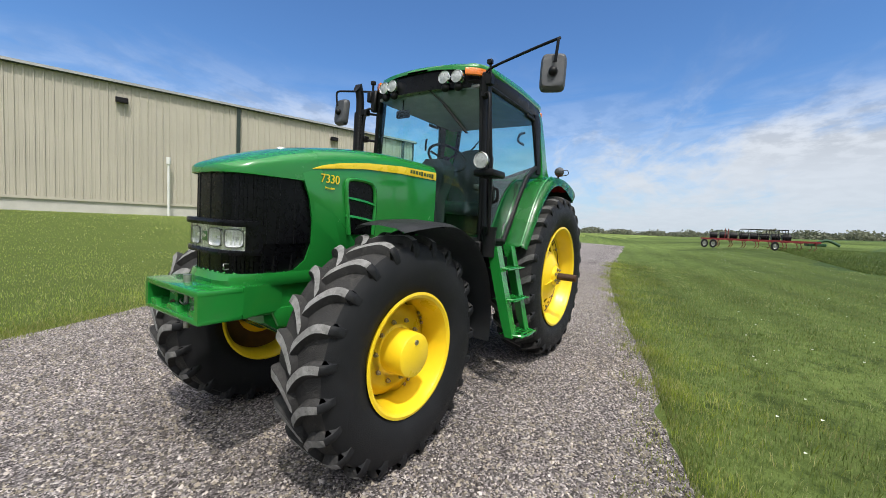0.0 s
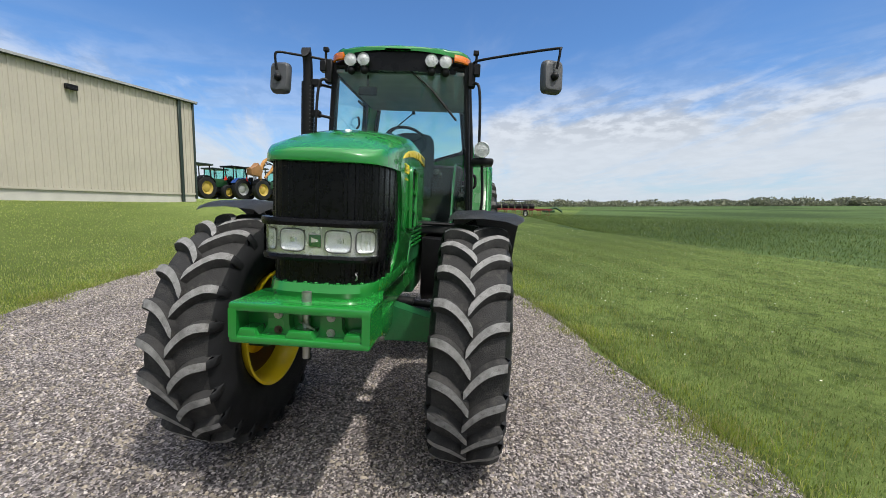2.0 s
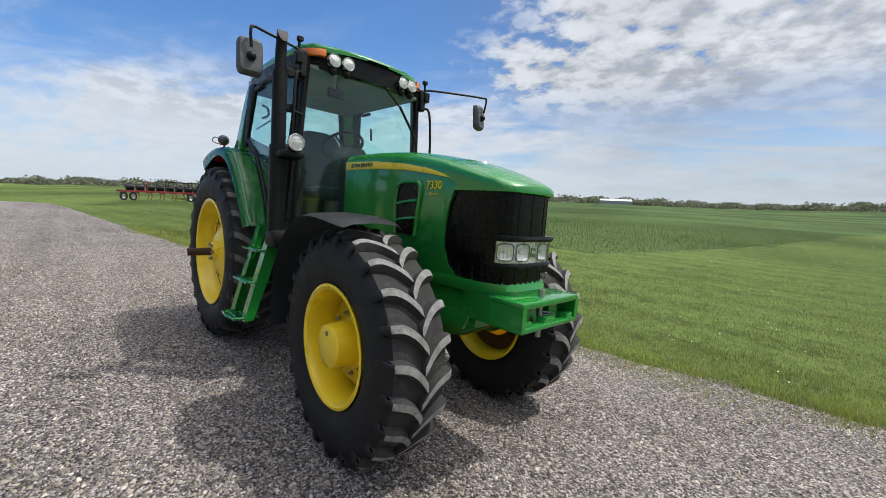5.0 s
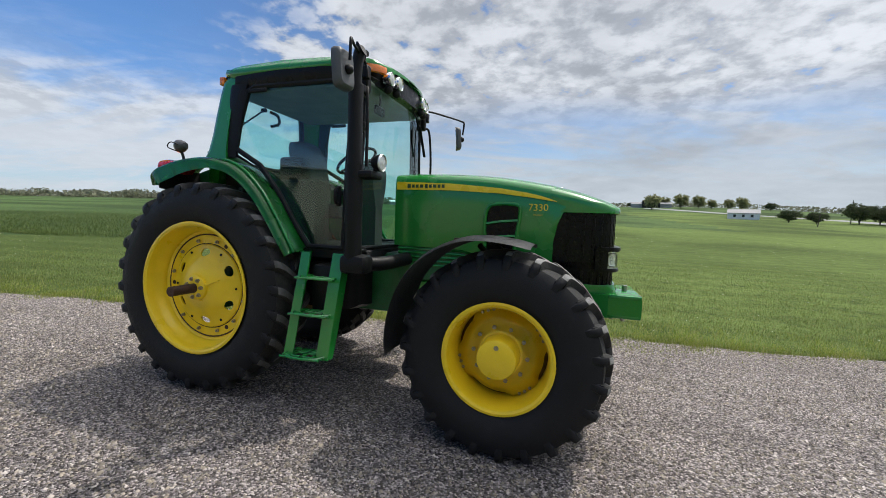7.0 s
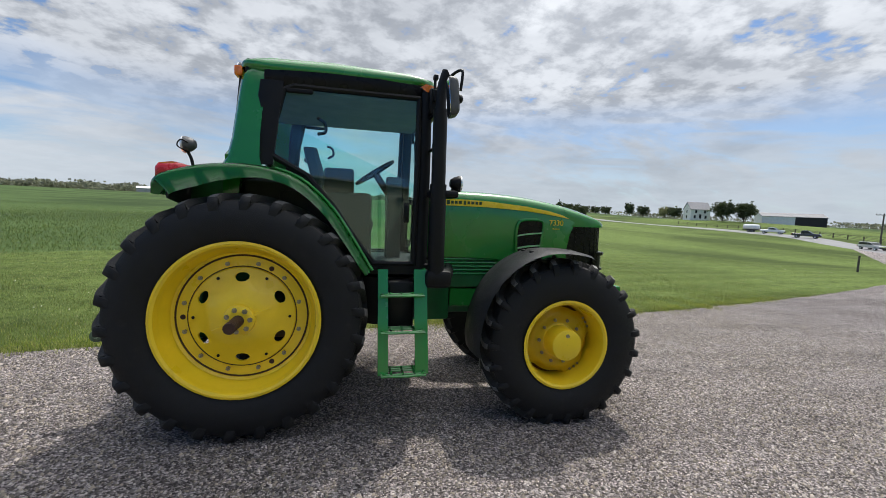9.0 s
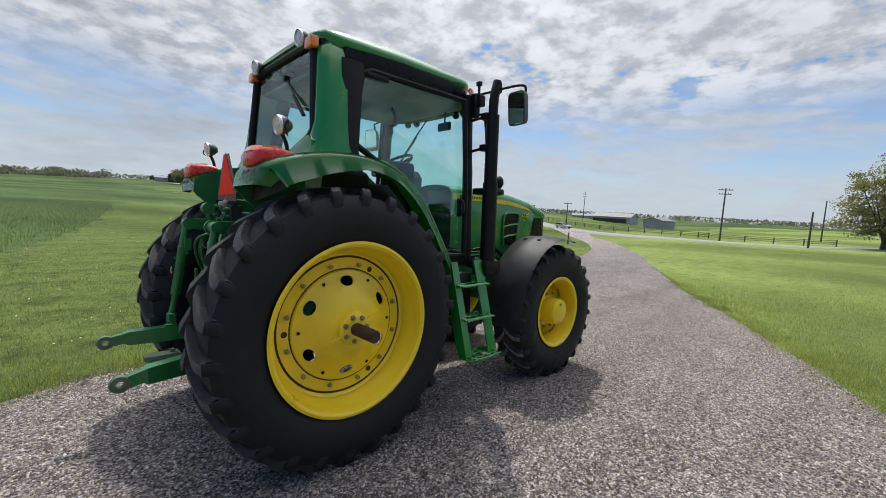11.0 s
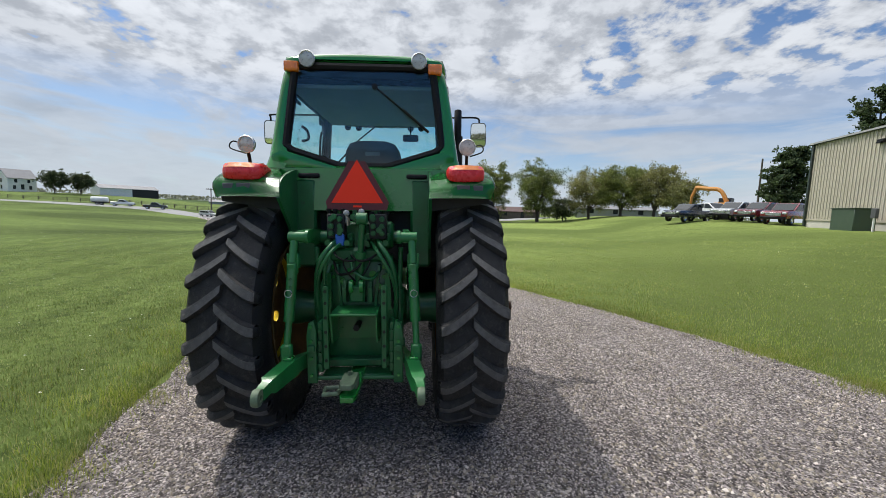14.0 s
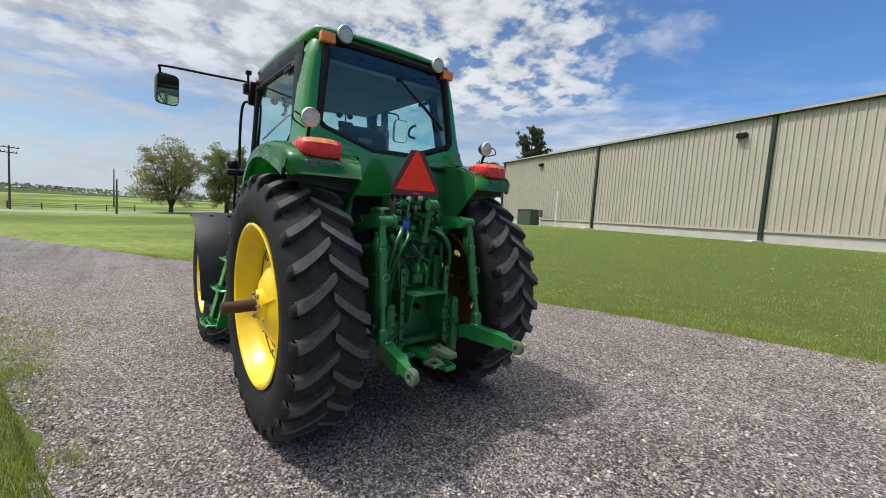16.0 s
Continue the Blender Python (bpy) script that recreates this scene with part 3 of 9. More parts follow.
def build_highway():
    """The public road across the valley."""
    ctr = []
    for a, d in ((80, 320), (69, 260), (62, 228), (56, 200), (50, 180), (45, 164), (39, 148), (35, 136), (29.3, 108), (24, 98), (18, 92), (10, 86), (2, 88), (-8, 100), (-16, 125)):
        ctr.append((0.8 + d * math.cos(radians(a)), -4.03 + d * math.sin(radians(a)), 0))
    ctr = arc(ctr, 10)
    verts, faces = [], []
    for i, p in enumerate(ctr):
        t = (ctr[min(i + 1, len(ctr) - 1)] - ctr[max(i - 1, 0)]).normalized()
        n = Vector((-t.y, t.x, 0))
        for w, dz in ((4.6, -0.35), (3.5, 0.13), (1.2, 0.17), (-1.2, 0.17), (-3.5, 0.13), (-4.6, -0.35)):
            q = p + n * w
            verts.append((q.x, q.y, float(ground_z(q.x, q.y)) + dz))
    for i in range(len(ctr) - 1):
        for j in range(5):
            faces.append((i * 6 + j, i * 6 + j + 1, i * 6 + j + 7, i * 6 + j + 6))
    ob = sheet("highway", verts, faces, M["asphalt"])
    tagged(ob, "pale two-lane country road across the valley", "road", kind="structure")


build_highway()

# ---- the metal shed ----
M["siding"] = material("tan_metal_siding", (0.45, 0.415, 0.345), 0.45, vary=0.05, scale=0.5, fine=6, coat=0.0, wear=((0.40, 0.36, 0.28), 0.66, 0.9))
M["trim_green"] = material("dark_green_trim", (0.020, 0.034, 0.028), 0.45, vary=0.1, scale=2)
M["concrete"] = material("pale_concrete", (0.52, 0.50, 0.46), 0.9, vary=0.12, scale=1.2, fine=15, bump=0.2, bump_scale=20, wear=((0.36, 0.30, 0.23), 0.62, 0.85))
M["roof_metal"] = material("pale_metal_roof", (0.40, 0.40, 0.39), 0.4, 0.3, vary=0.06, scale=0.5)


def build_shed():
    """Long metal shed; its own frame runs along the wall, +y away from the drive."""
    a, b = Vector((26.1, -29.7, 0)), Vector((-19.44, -16.65, 0))
    along = (b - a)
    length = along.length
    u = along.normalized()
    n = Vector((NX, NY, 0)).normalized()
    m = Matrix(((u.x, n.x, 0, a.x), (u.y, n.y, 0, a.y), (0, 0, 1, 0), (0, 0, 0, 1)))
    shed = thing("metal_shed", "long tan metal-sided farm shed with dark green trim", "shed", m)
    base, sill, eave, deep = 0.6, 2.0, 7.6, 26.0
    bm = B()
    box(bm, 0, length, 0, deep, base, sill)
    part("foundation", bm, M["concrete"], shed, "pale stained concrete foundation")
    # siding with raised ribs, on the long wall and both ends
    def ribs(bm, x0, x1, z0, z1):
        n_r = int((x1 - x0) / 0.305)
        step = (x1 - x0) / n_r
        pts = []
        for k in range(n_r):
            x = x0 + k * step
            pts += [(x, 0.0), (x + 0.02, -0.05), (x + 0.055, -0.05), (x + 0.075, 0.0), (x + 0.15, 0.0), (x + 0.158, -0.010), (x + 0.178, -0.010), (x + 0.186, 0.0)]
        pts.append((x1, 0.0))
        lo, hi = [bm.verts.new((x, y, z0)) for x, y in pts], [bm.verts.new((x, y, z1)) for x, y in pts]
        for i in range(len(pts) - 1):
            bm.faces.new((lo[i], lo[i + 1], hi[i + 1], hi[i]))
    bm = B()
    ribs(bm, 0, length, sill, eave)
    bmesh.ops.translate(bm, verts=bm.verts, vec=(0, -0.02, 0))
    part("long_wall", bm, M["siding"], shed, "ribbed tan siding", sharp=20)
    bm = B()
    box(bm, 0.02, length - 0.02, 0.0, deep, sill, eave - 0.02)
    prism(bm, [(0.0, eave - 0.02), (deep, eave - 0.02), (deep / 2, eave + 1.05)], "x", 0.02, length - 0.02)
    part("shell", bm, M["siding"], shed)
    bm = B()
    ribs(bm, 0, deep, sill, eave)
    bmesh.ops.transform(bm, matrix=Matrix.Translation((length + 0.01, 0, 0)) @ Matrix.Rotation(radians(90), 4, "Z"), verts=bm.verts)
    part("end_wall", bm, M["siding"], shed, sharp=20)
    bm = B()
    prism(bm, [(-0.25, eave + 0.0), (deep / 2, eave + 1.1), (deep + 0.25, eave), (deep + 0.25, eave + 0.12), (deep / 2, eave + 1.22), (-0.25, eave + 0.12)], "x", -0.15, length + 0.15)
    part("roof", bm, M["roof_metal"], shed, "low pitched pale metal roof")
    bm = B()
    box(bm, -0.2, length + 0.2, -0.24, -0.05, eave - 0.03, eave + 0.12, 0.02)
    part("eave_gutter", bm, M["trim_green"], shed, "dark green gutter")
    bm = B()
    box(bm, -0.02, length + 0.02, -0.075, -0.02, sill - 0.06, sill + 0.05)
    part("base_trim", bm, M["siding"], shed)
    for x in (0.06, 13.2, 24.6, 35.3, length - 0.95):
        bm = B()
        box(bm, x - 0.09, x + 0.09, -0.16, -0.03, base + 0.9, eave, 0.01)
        d = part("downspout", bm, M["trim_green"], shed, "dark green downspout")
    bm = B()
    box(bm, length - 0.07, length + 0.05, -0.09, 0.06, sill - 0.3, eave, 0.01)
    part("corner_trim", bm, M["trim_green"], shed)
    for x in (6.4, 23.2, 30.2, 41.0):
        bm = B()
        box(bm, x - 0.24, x + 0.24, -0.26, -0.05, 6.72, 6.95, 0.02)
        box(bm, x - 0.20, x + 0.20, -0.32, -0.24, 6.70, 6.80, 0.01)
        part("wall_light", bm, M["black"], shed, "dark wall light")
    return shed


build_shed()
# ---- the tractor ----
TR = thing("tractor", "green farm tractor with yellow wheels parked on a gravel drive", "tractor", LEAN)


def tyre_profile(R, rim, w):
    """Half sidewall to sidewall: (radius, across)."""
    base = R - 0.042
    h = base - rim
    return [(rim - 0.01, -w * 0.40), (rim + 0.02, -w * 0.45), (rim + h * 0.26, -w * 0.525), (rim + h * 0.55, -w * 0.55), (rim + h * 0.82, -w * 0.505), (base - 0.022, -w * 0.44),
            (base - 0.006, -w * 0.25), (base, 0), (base - 0.006, w * 0.25), (base - 0.022, w * 0.44), (rim + h * 0.82, w * 0.505), (rim + h * 0.55, w * 0.55), (rim + h * 0.26, w * 0.525), (rim + 0.02, w * 0.45), (rim - 0.01, w * 0.40)]


def tyre_mesh(R, rim, w, n):
    """Carcass: clean sidewalls, a dusty band between the lugs."""
    bm = lathe(B(), tyre_profile(R, rim, w), n)
    for f in bm.faces:
        f.material_index = 1 if abs(f.calc_center_median().y) < w * 0.42 else 0
    return bm


def lug_mesh(R, w, count, sweep, wide, curl, inner, outer, flank):
    """The tread: curved bars from the middle to the shoulders, alternating; upper faces carry the scuffed rubber."""
    bm = B()
    base = R - 0.047
    for k in range(count):
        for side in (1, -1):
            th0 = 2 * math.pi * (k + (0.5 if side < 0 else 0)) / count
            rings = []
            for s in (0.0, 0.06, 0.16, 0.28, 0.42, 0.56, 0.7, 0.85, 1.0):
                y = side * (-0.015 + (w * 0.5 - 0.005) * s + 0.012 * s)
                th = th0 - sweep / R * (1 - (1 - s) ** curl)
                drop = 0.0 if s < 0.7 else 0.024 * ((s - 0.7) / 0.3) ** 1.6
                top = R - drop - 0.004 * s
                low = base - (0.0 if s < 0.8 else 0.06 * (s - 0.8) / 0.2)
                hw = wide * (inner + (outer - inner) * s) / 2
                bw = hw + flank
                if s == 0.0:
                    hw, top = hw * 0.8, R - 0.004
                ring = []
                for off, rr in ((-bw, low), (-hw - 0.007, top - 0.011), (-hw, top), (hw, top), (hw + 0.007, top - 0.011), (bw, low)):
                    a = th + off / R
                    ring.append((rr * math.sin(a), y, rr * math.cos(a)))
                rings.append(ring)
            for deep, out, thin in ((0.075, 0.012, 1.0), (0.125, 0.009, 0.9), (0.175, 0.0, 0.65), (0.205, -0.013, 0.45)):
                th = th0 - sweep / R - math.copysign(0.016, sweep) * (deep - 0.05) / 0.1
                hw = wide * outer / 2 * thin
                rr, yo, yi = R - deep, side * (w * 0.5 + out), side * (w * 0.5 - 0.03)
                ring = []
                for off, y in ((-hw - 0.022 * thin, yi), (-hw - 0.004, yo - side * 0.007), (-hw, yo), (hw, yo), (hw + 0.004, yo - side * 0.007), (hw + 0.022 * thin, yi)):
                    a = th + off / rr
                    ring.append((rr * math.sin(a), y, rr * math.cos(a)))
                rings.append(ring)
            vs = [[bm.verts.new(p) for p in r] for r in rings]
            for i, (a, b) in enumerate(zip(vs, vs[1:])):
                for j in range(5):
                    f = bm.faces.new((a[j], a[j + 1], b[j + 1], b[j]))
                    f.material_index = 2 if i > 7 else 1 if j == 2 else 0
            bm.faces.new(vs[0][::-1])
            bm.faces.new(vs[-1]).material_index = 2
    return bm


def bolt_ring(parent, n, r, y, size, phase=0.0, skip=()):
    bm = B()
    rod(bm, (0, 0, 0), (0, size * 0.9, 0), size, n=6)
    rod(bm, (0, size * 0.9, 0), (0, size * 1.7, 0), size * 0.5, n=8)
    first = None
    for k in range(n):
        if k in skip:
            continue
        a = 2 * math.pi * k / n + phase
        m = Matrix.Translation((r * math.sin(a), y, r * math.cos(a)))
        if first is None:
            first = part("wheel_bolt", bm, M["bolt"], parent, m=m)
        else:
            link("wheel_bolt", first.data, parent, m=m)


def rear_wheel(side):
    m = Matrix.Translation((0, side * 0.795, 0.935))
    if side < 0:
        m = m @ Matrix.Rotation(math.pi, 4, "Z")
    m = m @ Matrix.Diagonal((1, 0.89, 1, 1))
    # outside of the wheel is +y in its own frame
    bm = B()
    r = 0.560
    closed_lathe(bm, [(r + 0.012, 0.232), (r + 0.018, 0.245), (r, 0.25), (r - 0.018, 0.238), (r - 0.030, 0.20), (r - 0.034, 0.15), (r - 0.062, 0.115), (r - 0.068, 0.06), (r - 0.092, 0.04), (r - 0.10, -0.02), (r - 0.09, -0.10), (r - 0.03, -0.19), (r, -0.245), (r + 0.018, -0.245), (r + 0.012, -0.232), (r - 0.012, -0.17), (r - 0.07, -0.08), (r - 0.075, 0.03), (r - 0.035, 0.13), (r - 0.015, 0.2)], 72)
    # inward half of the rim gets the shade colour
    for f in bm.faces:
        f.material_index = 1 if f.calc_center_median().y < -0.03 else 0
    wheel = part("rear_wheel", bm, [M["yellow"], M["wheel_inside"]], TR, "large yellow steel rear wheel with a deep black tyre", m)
    part("tyre", tyre_mesh(0.925, r, 0.50, 96), [M["rubber"], M["tread"]], wheel, "black tractor tyre with worn sidewalls")
    part("tread", lug_mesh(0.925, 0.50, 26, side * 0.165, 0.068, 1.35, 0.78, 0.88, 0.017), [M["tread"], M["tread_top_rear"], M["rubber"]], wheel, "deep angled tread lugs with scuffed grey faces", sharp=50)
    # disc with round hand holes in its web
    bm = B()
    n, holes = 96, 6

    def dish(q):
        return lerp(q, (0.06, 0.125, 0.19, 0.23, 0.30, 0.37, 0.378, 0.40, 0.485), (0.182, 0.180, 0.160, 0.135, 0.092, 0.066, 0.052, 0.048, 0.046))

    def rings_between(radii):
        rs = [[bm.verts.new((q * math.sin(2 * math.pi * k / n), dish(q), q * math.cos(2 * math.pi * k / n))) for k in range(n)] for q in radii]
        for a, b in zip(rs, rs[1:]):
            for k in range(n):
                bm.faces.new((a[k], a[(k + 1) % n], b[(k + 1) % n], b[k]))

    rings_between((0.485, 0.45, 0.40, 0.378, 0.37, 0.365))
    rings_between((0.232, 0.19, 0.125, 0.06))
    per = n // holes
    for h in range(holes):
        mid = 2 * math.pi * h / holes
        cx, cz = 0.306 * math.sin(mid), 0.306 * math.cos(mid)
        out = []
        for k in range(per + 1):
            out.append((0.365, 2 * math.pi * ((h - 0.5) * per + k) / n))
        for q in (0.32, 0.276):
            out.append((q, 2 * math.pi * (h + 0.5) / holes))
        for k in range(per, -1, -1):
            out.append((0.232, 2 * math.pi * ((h - 0.5) * per + k) / n))
        for q in (0.276, 0.32):
            out.append((q, 2 * math.pi * (h - 0.5) / holes))
        pts = [(q * math.sin(a), dish(q), q * math.cos(a)) for q, a in out]
        inner = []
        for p in pts:
            a = math.atan2(p[0] - cx, p[2] - cz)
            b = a - mid
            ix, iz = cx + 0.050 * math.sin(b) * math.cos(mid) + 0.034 * math.cos(b) * math.sin(mid), cz - 0.050 * math.sin(b) * math.sin(mid) + 0.034 * math.cos(b) * math.cos(mid)
            inner.append((ix, dish(math.hypot(ix, iz)), iz))
        o, i_ = [bm.verts.new(p) for p in pts], [bm.verts.new(p) for p in inner]
        for k in range(len(pts)):
            j = (k + 1) % len(pts)
            bm.faces.new((o[k], o[j], i_[j], i_[k]))
    bmesh.ops.remove_doubles(bm, verts=bm.verts, dist=0.0005)
    bmesh.ops.recalc_face_normals(bm, faces=bm.faces)
    bmesh.ops.solidify(bm, geom=bm.faces[:], thickness=0.014)
    bmesh.ops.recalc_face_normals(bm, faces=bm.faces)
    # back of the disc is coloured as if shaded
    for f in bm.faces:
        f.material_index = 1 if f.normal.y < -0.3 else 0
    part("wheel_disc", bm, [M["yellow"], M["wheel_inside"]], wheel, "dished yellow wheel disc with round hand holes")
    bm = B()
    lathe(bm, [(0.001, 0.225), (0.06, 0.225), (0.09, 0.220), (0.108, 0.208), (0.116, 0.16)], 32)
    part("hub", bm, M["yellow"], wheel)
    bm = B()
    closed_lathe(bm, [(0.001, 0.47), (0.036, 0.47), (0.041, 0.465), (0.041, 0.18), (0.001, 0.18)], 24)
    part("axle_shaft", bm, M["rust"], wheel, "rusty bare steel axle end")
    bolt_ring(wheel, 12, 0.412, 0.056, 0.017, 0.262)
    bolt_ring(wheel, 7, 0.080, 0.214, 0.019, 0.3)
    # drilled holes in the casting, a seam round it, and two cast wings at the hub
    bm = B()
    rod(bm, (0, 0, 0), (0, 0.006, 0), 0.011, n=10)
    plug = part("drilled_hole", bm, M["black"], wheel, m=Matrix.Translation((0.335 * math.sin(0.52), dish(0.335) + 0.001, 0.335 * math.cos(0.52))))
    for k in range(1, 6):
        a = 0.52 + k * math.pi / 3
        link("drilled_hole", plug.data, wheel, m=Matrix.Translation((0.335 * math.sin(a), dish(0.335) + 0.001, 0.335 * math.cos(a))))
    bm = B()
    rod(bm, (0, 0, 0), (0, 0.004, 0), 0.019, n=12)
    hole = part("clamp_hole", bm, M["rust"], wheel, m=Matrix.Translation((0.412 * math.sin(1.57), 0.049, 0.412 * math.cos(1.57))))
    for a in (-0.50, 3.65):
        link("clamp_hole", hole.data, wheel, m=Matrix.Translation((0.412 * math.sin(a), 0.049, 0.412 * math.cos(a))))
    closed = B()
    closed_lathe(closed, [(0.374, 0.050), (0.380, 0.056), (0.386, 0.050), (0.380, 0.044)], 72)
    part("casting_seam", closed, M["rust"], wheel)
    closed = B()
    closed_lathe(closed, [(0.456, 0.046), (0.463, 0.054), (0.471, 0.046), (0.463, 0.038)], 72)
    part("rim_groove", closed, M["rust"], wheel, "dark brown ring between disc and rim")
    for a in (2.0, 5.05):
        bm = B()
        loft(bm, [[(x, 0.176 - 0.40 * (q - 0.10), q + 0.0) for x in (-w, -w * 0.4)] + [(x, 0.176 - 0.40 * (q - 0.10) + hh, q) for x, hh in ((-w * 0.3, 0.03), (w * 0.3, 0.03))] + [(x, 0.176 - 0.40 * (q - 0.10), q) for x in (w * 0.4, w)] for q, w in ((0.10, 0.034), (0.16, 0.026), (0.22, 0.012))])
        part("cast_wing", bm, M["yellow"], wheel, m=Matrix.Rotation(a, 4, "Y"))
    return wheel


STEER = -1.8


def steered(bm, s):
    """Turns what rides on the front knuckle with its wheel."""
    c = Vector((2.655, s * 0.762, 0))
    bmesh.ops.transform(bm, matrix=Matrix.Translation(c) @ Matrix.Rotation(radians(STEER), 4, "Z") @ Matrix.Translation(-c), verts=bm.verts)
    return bm


def front_wheel(side):
    m = Matrix.Translation((2.655, side * 0.762, 0.650)) @ Matrix.Rotation(radians(STEER), 4, "Z")
    if side < 0:
        m = m @ Matrix.Rotation(math.pi, 4, "Z")
    r = 0.380
    bm = B()
    closed_lathe(bm, [(r + 0.010, 0.184), (r + 0.018, 0.196), (r, 0.200), (r - 0.018, 0.190), (r - 0.035, 0.145), (r - 0.045, 0.05), (r - 0.05, -0.05), (r - 0.03, -0.18), (r, -0.215), (r + 0.015, -0.213), (r + 0.01, -0.20), (r - 0.015, -0.16), (r - 0.032, -0.05), (r - 0.028, 0.05), (r - 0.018, 0.15)], 64)
    wheel = part("front_wheel", bm, M["yellow"], TR, "yellow steel front wheel with a lugged black tyre", m)
    part("tyre", tyre_mesh(0.752, r, 0.405, 88), [M["rubber"], M["tread"]], wheel, "black tractor tyre with worn sidewalls")
    part("tread", lug_mesh(0.752, 0.405, 23, side * 0.150, 0.055, 2.3, 0.98, 0.80, 0.022), [M["tread"], M["tread_top"], M["rubber"]], wheel, "deep angled tread lugs with scuffed grey faces", sharp=50)
    bm = B()
    lobes = [radians(q) for q in (20, 110, 215, 300)]
    rings = []
    for q, y, give in ((0.338, -0.012, 1.0), (0.322, 0.004, 1.0), (0.300, 0.014, 0.7), (0.270, 0.034, 0.25), (0.235, 0.042, 0.0), (0.13, 0.045, 0.0)):
        ring = []
        for k in range(96):
            a = 2 * math.pi * k / 96
            near = min(abs((a - b + math.pi) % (2 * math.pi) - math.pi) for b in lobes)
            rr = q - give * 0.034 * float(smooth01(near, 0.28, 0.52))
            ring.append((rr * math.sin(a), y, rr * math.cos(a)))
        rings.append(ring)
    loft(bm, rings, cap=False)
    bmesh.ops.solidify(bm, geom=bm.faces[:], thickness=0.014)
    part("wheel_disc", bm, M["yellow"], wheel)
    bm = B()
    lathe(bm, [(0.001, 0.212), (0.124, 0.212), (0.136, 0.206), (0.141, 0.194), (0.147, 0.05), (0.165, 0.046)], 40)
    part("hub_drum", bm, M["yellow"], wheel, "plain yellow hub drum")
    bm = B()
    lathe(bm, [(0.001, 0.219), (0.016, 0.219), (0.018, 0.210)], 16, centre=(0.0, 0, 0.085))
    part("hub_plug", bm, M["bolt"], wheel)
    bolt_ring(wheel, 10, 0.196, 0.052, 0.0155, 0.25)
    # added plate, coloured as the shade seen between the disc's lobes
    bm = B()
    lathe(bm, [(r - 0.040, -0.06), (0.20, -0.055)], 48)
    bmesh.ops.solidify(bm, geom=bm.faces[:], thickness=0.008)
    part("inner_plate", bm, M["wheel_inside"], wheel, "added brown plate for the shade behind the disc")
    bm = B()
    rod(bm, (0, 0, 0), (0, 0.014, 0), 0.012, n=6)
    first = None
    for b in lobes:
        for k in (-0.14, 0.0, 0.14):
            m2 = Matrix.Translation((0.318 * math.sin(b + k), 0.006, 0.318 * math.cos(b + k)))
            if first is None:
                first = part("clamp_bolt", bm, M["bolt"], wheel, m=m2)
            else:
                link("clamp_bolt", first.data, wheel, m=m2)
    return wheel


for s in (1, -1):
    rear_wheel(s)
    front_wheel(s)

# -- chassis --
bm = B()
box(bm, 0.35, 1.75, -0.24, 0.24, 0.72, 1.28, 0.03, 2)
box(bm, 1.7, 2.9, -0.19, 0.19, 0.78, 1.2, 0.03, 2)
box(bm, -0.32, 0.4, -0.25, 0.25, 0.70, 1.36, 0.04, 2)
part("transmission_housing", bm, M["green_dirty"], TR, "green painted cast transmission and engine housing")
for s in (1, -1):
    bm = B()
    box(bm, 1.75, 3.45, s * 0.20, s * 0.245, 0.86, 1.04, 0.008)
    part("frame_rail", bm, M["green"], TR)
for s in (1, -1):
    bm = B()
    lathe(bm, [(0.20, 0.22), (0.19, 0.27), (0.135, 0.33), (0.125, 0.5), (0.14, 0.55), (0.14, 0.62), (0.07, 0.63)], 28, centre=(0, 0, 0.935))
    if s < 0:
        bmesh.ops.transform(bm, matrix=Matrix.Diagonal((1, -1, 1, 1)), verts=bm.verts)
    part("axle_housing", bm, M["green_dirty"], TR)
# front axle
bm = B()
loft(bm, [[(2.655 + dx, y, zc + dz) for dx, dz in ((-0.07, -h), (0.07, -h), (0.085, 0), (0.07, h), (-0.07, h), (-0.085, 0))] for y, zc, h in ((-0.62, 0.70, 0.09), (-0.45, 0.715, 0.085), (-0.15, 0.745, 0.13), (0.15, 0.745, 0.13), (0.45, 0.705, 0.085), (0.62, 0.68, 0.09))])
axle = part("front_axle", bm, M["green_dirty"], TR, "green painted front drive axle")
for s in (1, -1):
    bm = B()
    lathe(bm, [(0.001, 0.80), (0.13, 0.80), (0.15, 0.77), (0.155, 0.62), (0.12, 0.57), (0.001, 0.56)], 28, centre=(2.655, 0, 0.650))
    if s < 0:
        bmesh.ops.transform(bm, matrix=Matrix.Diagonal((1, -1, 1, 1)), verts=bm.verts)
    part("axle_knuckle", bm, M["green_dirty"], axle)
    bm = B()
    tube(bm, [(2.42, s * 0.10, 0.82), (2.45, s * 0.60, 0.79)], 0.022, 10)
    rod(bm, (2.42, s * 0.05, 0.82), (2.435, s * 0.34, 0.805), 0.042)
    part("steering_cylinder", bm, M["black"], axle)
    bm = B()
    box(bm, 2.56, 2.75, s * 0.50, s * 0.545, 0.78, 0.86, 0.008)
    tube(bm, arc([(2.66, s * 0.52, 0.85), (2.58, s * 0.535, 1.05), (2.50, s * 0.62, 1.32), (2.46, s * 0.75, 1.415)], 4), 0.022)
    tube(bm, arc([(2.74, s * 0.52, 0.85), (2.70, s * 0.535, 1.05), (2.64, s * 0.62, 1.32), (2.6, s * 0.75, 1.41)], 4), 0.022)
    part("fender_bracket", steered(bm, s), M["black"], TR)

# cast axle support under the frame rails
bm = B()
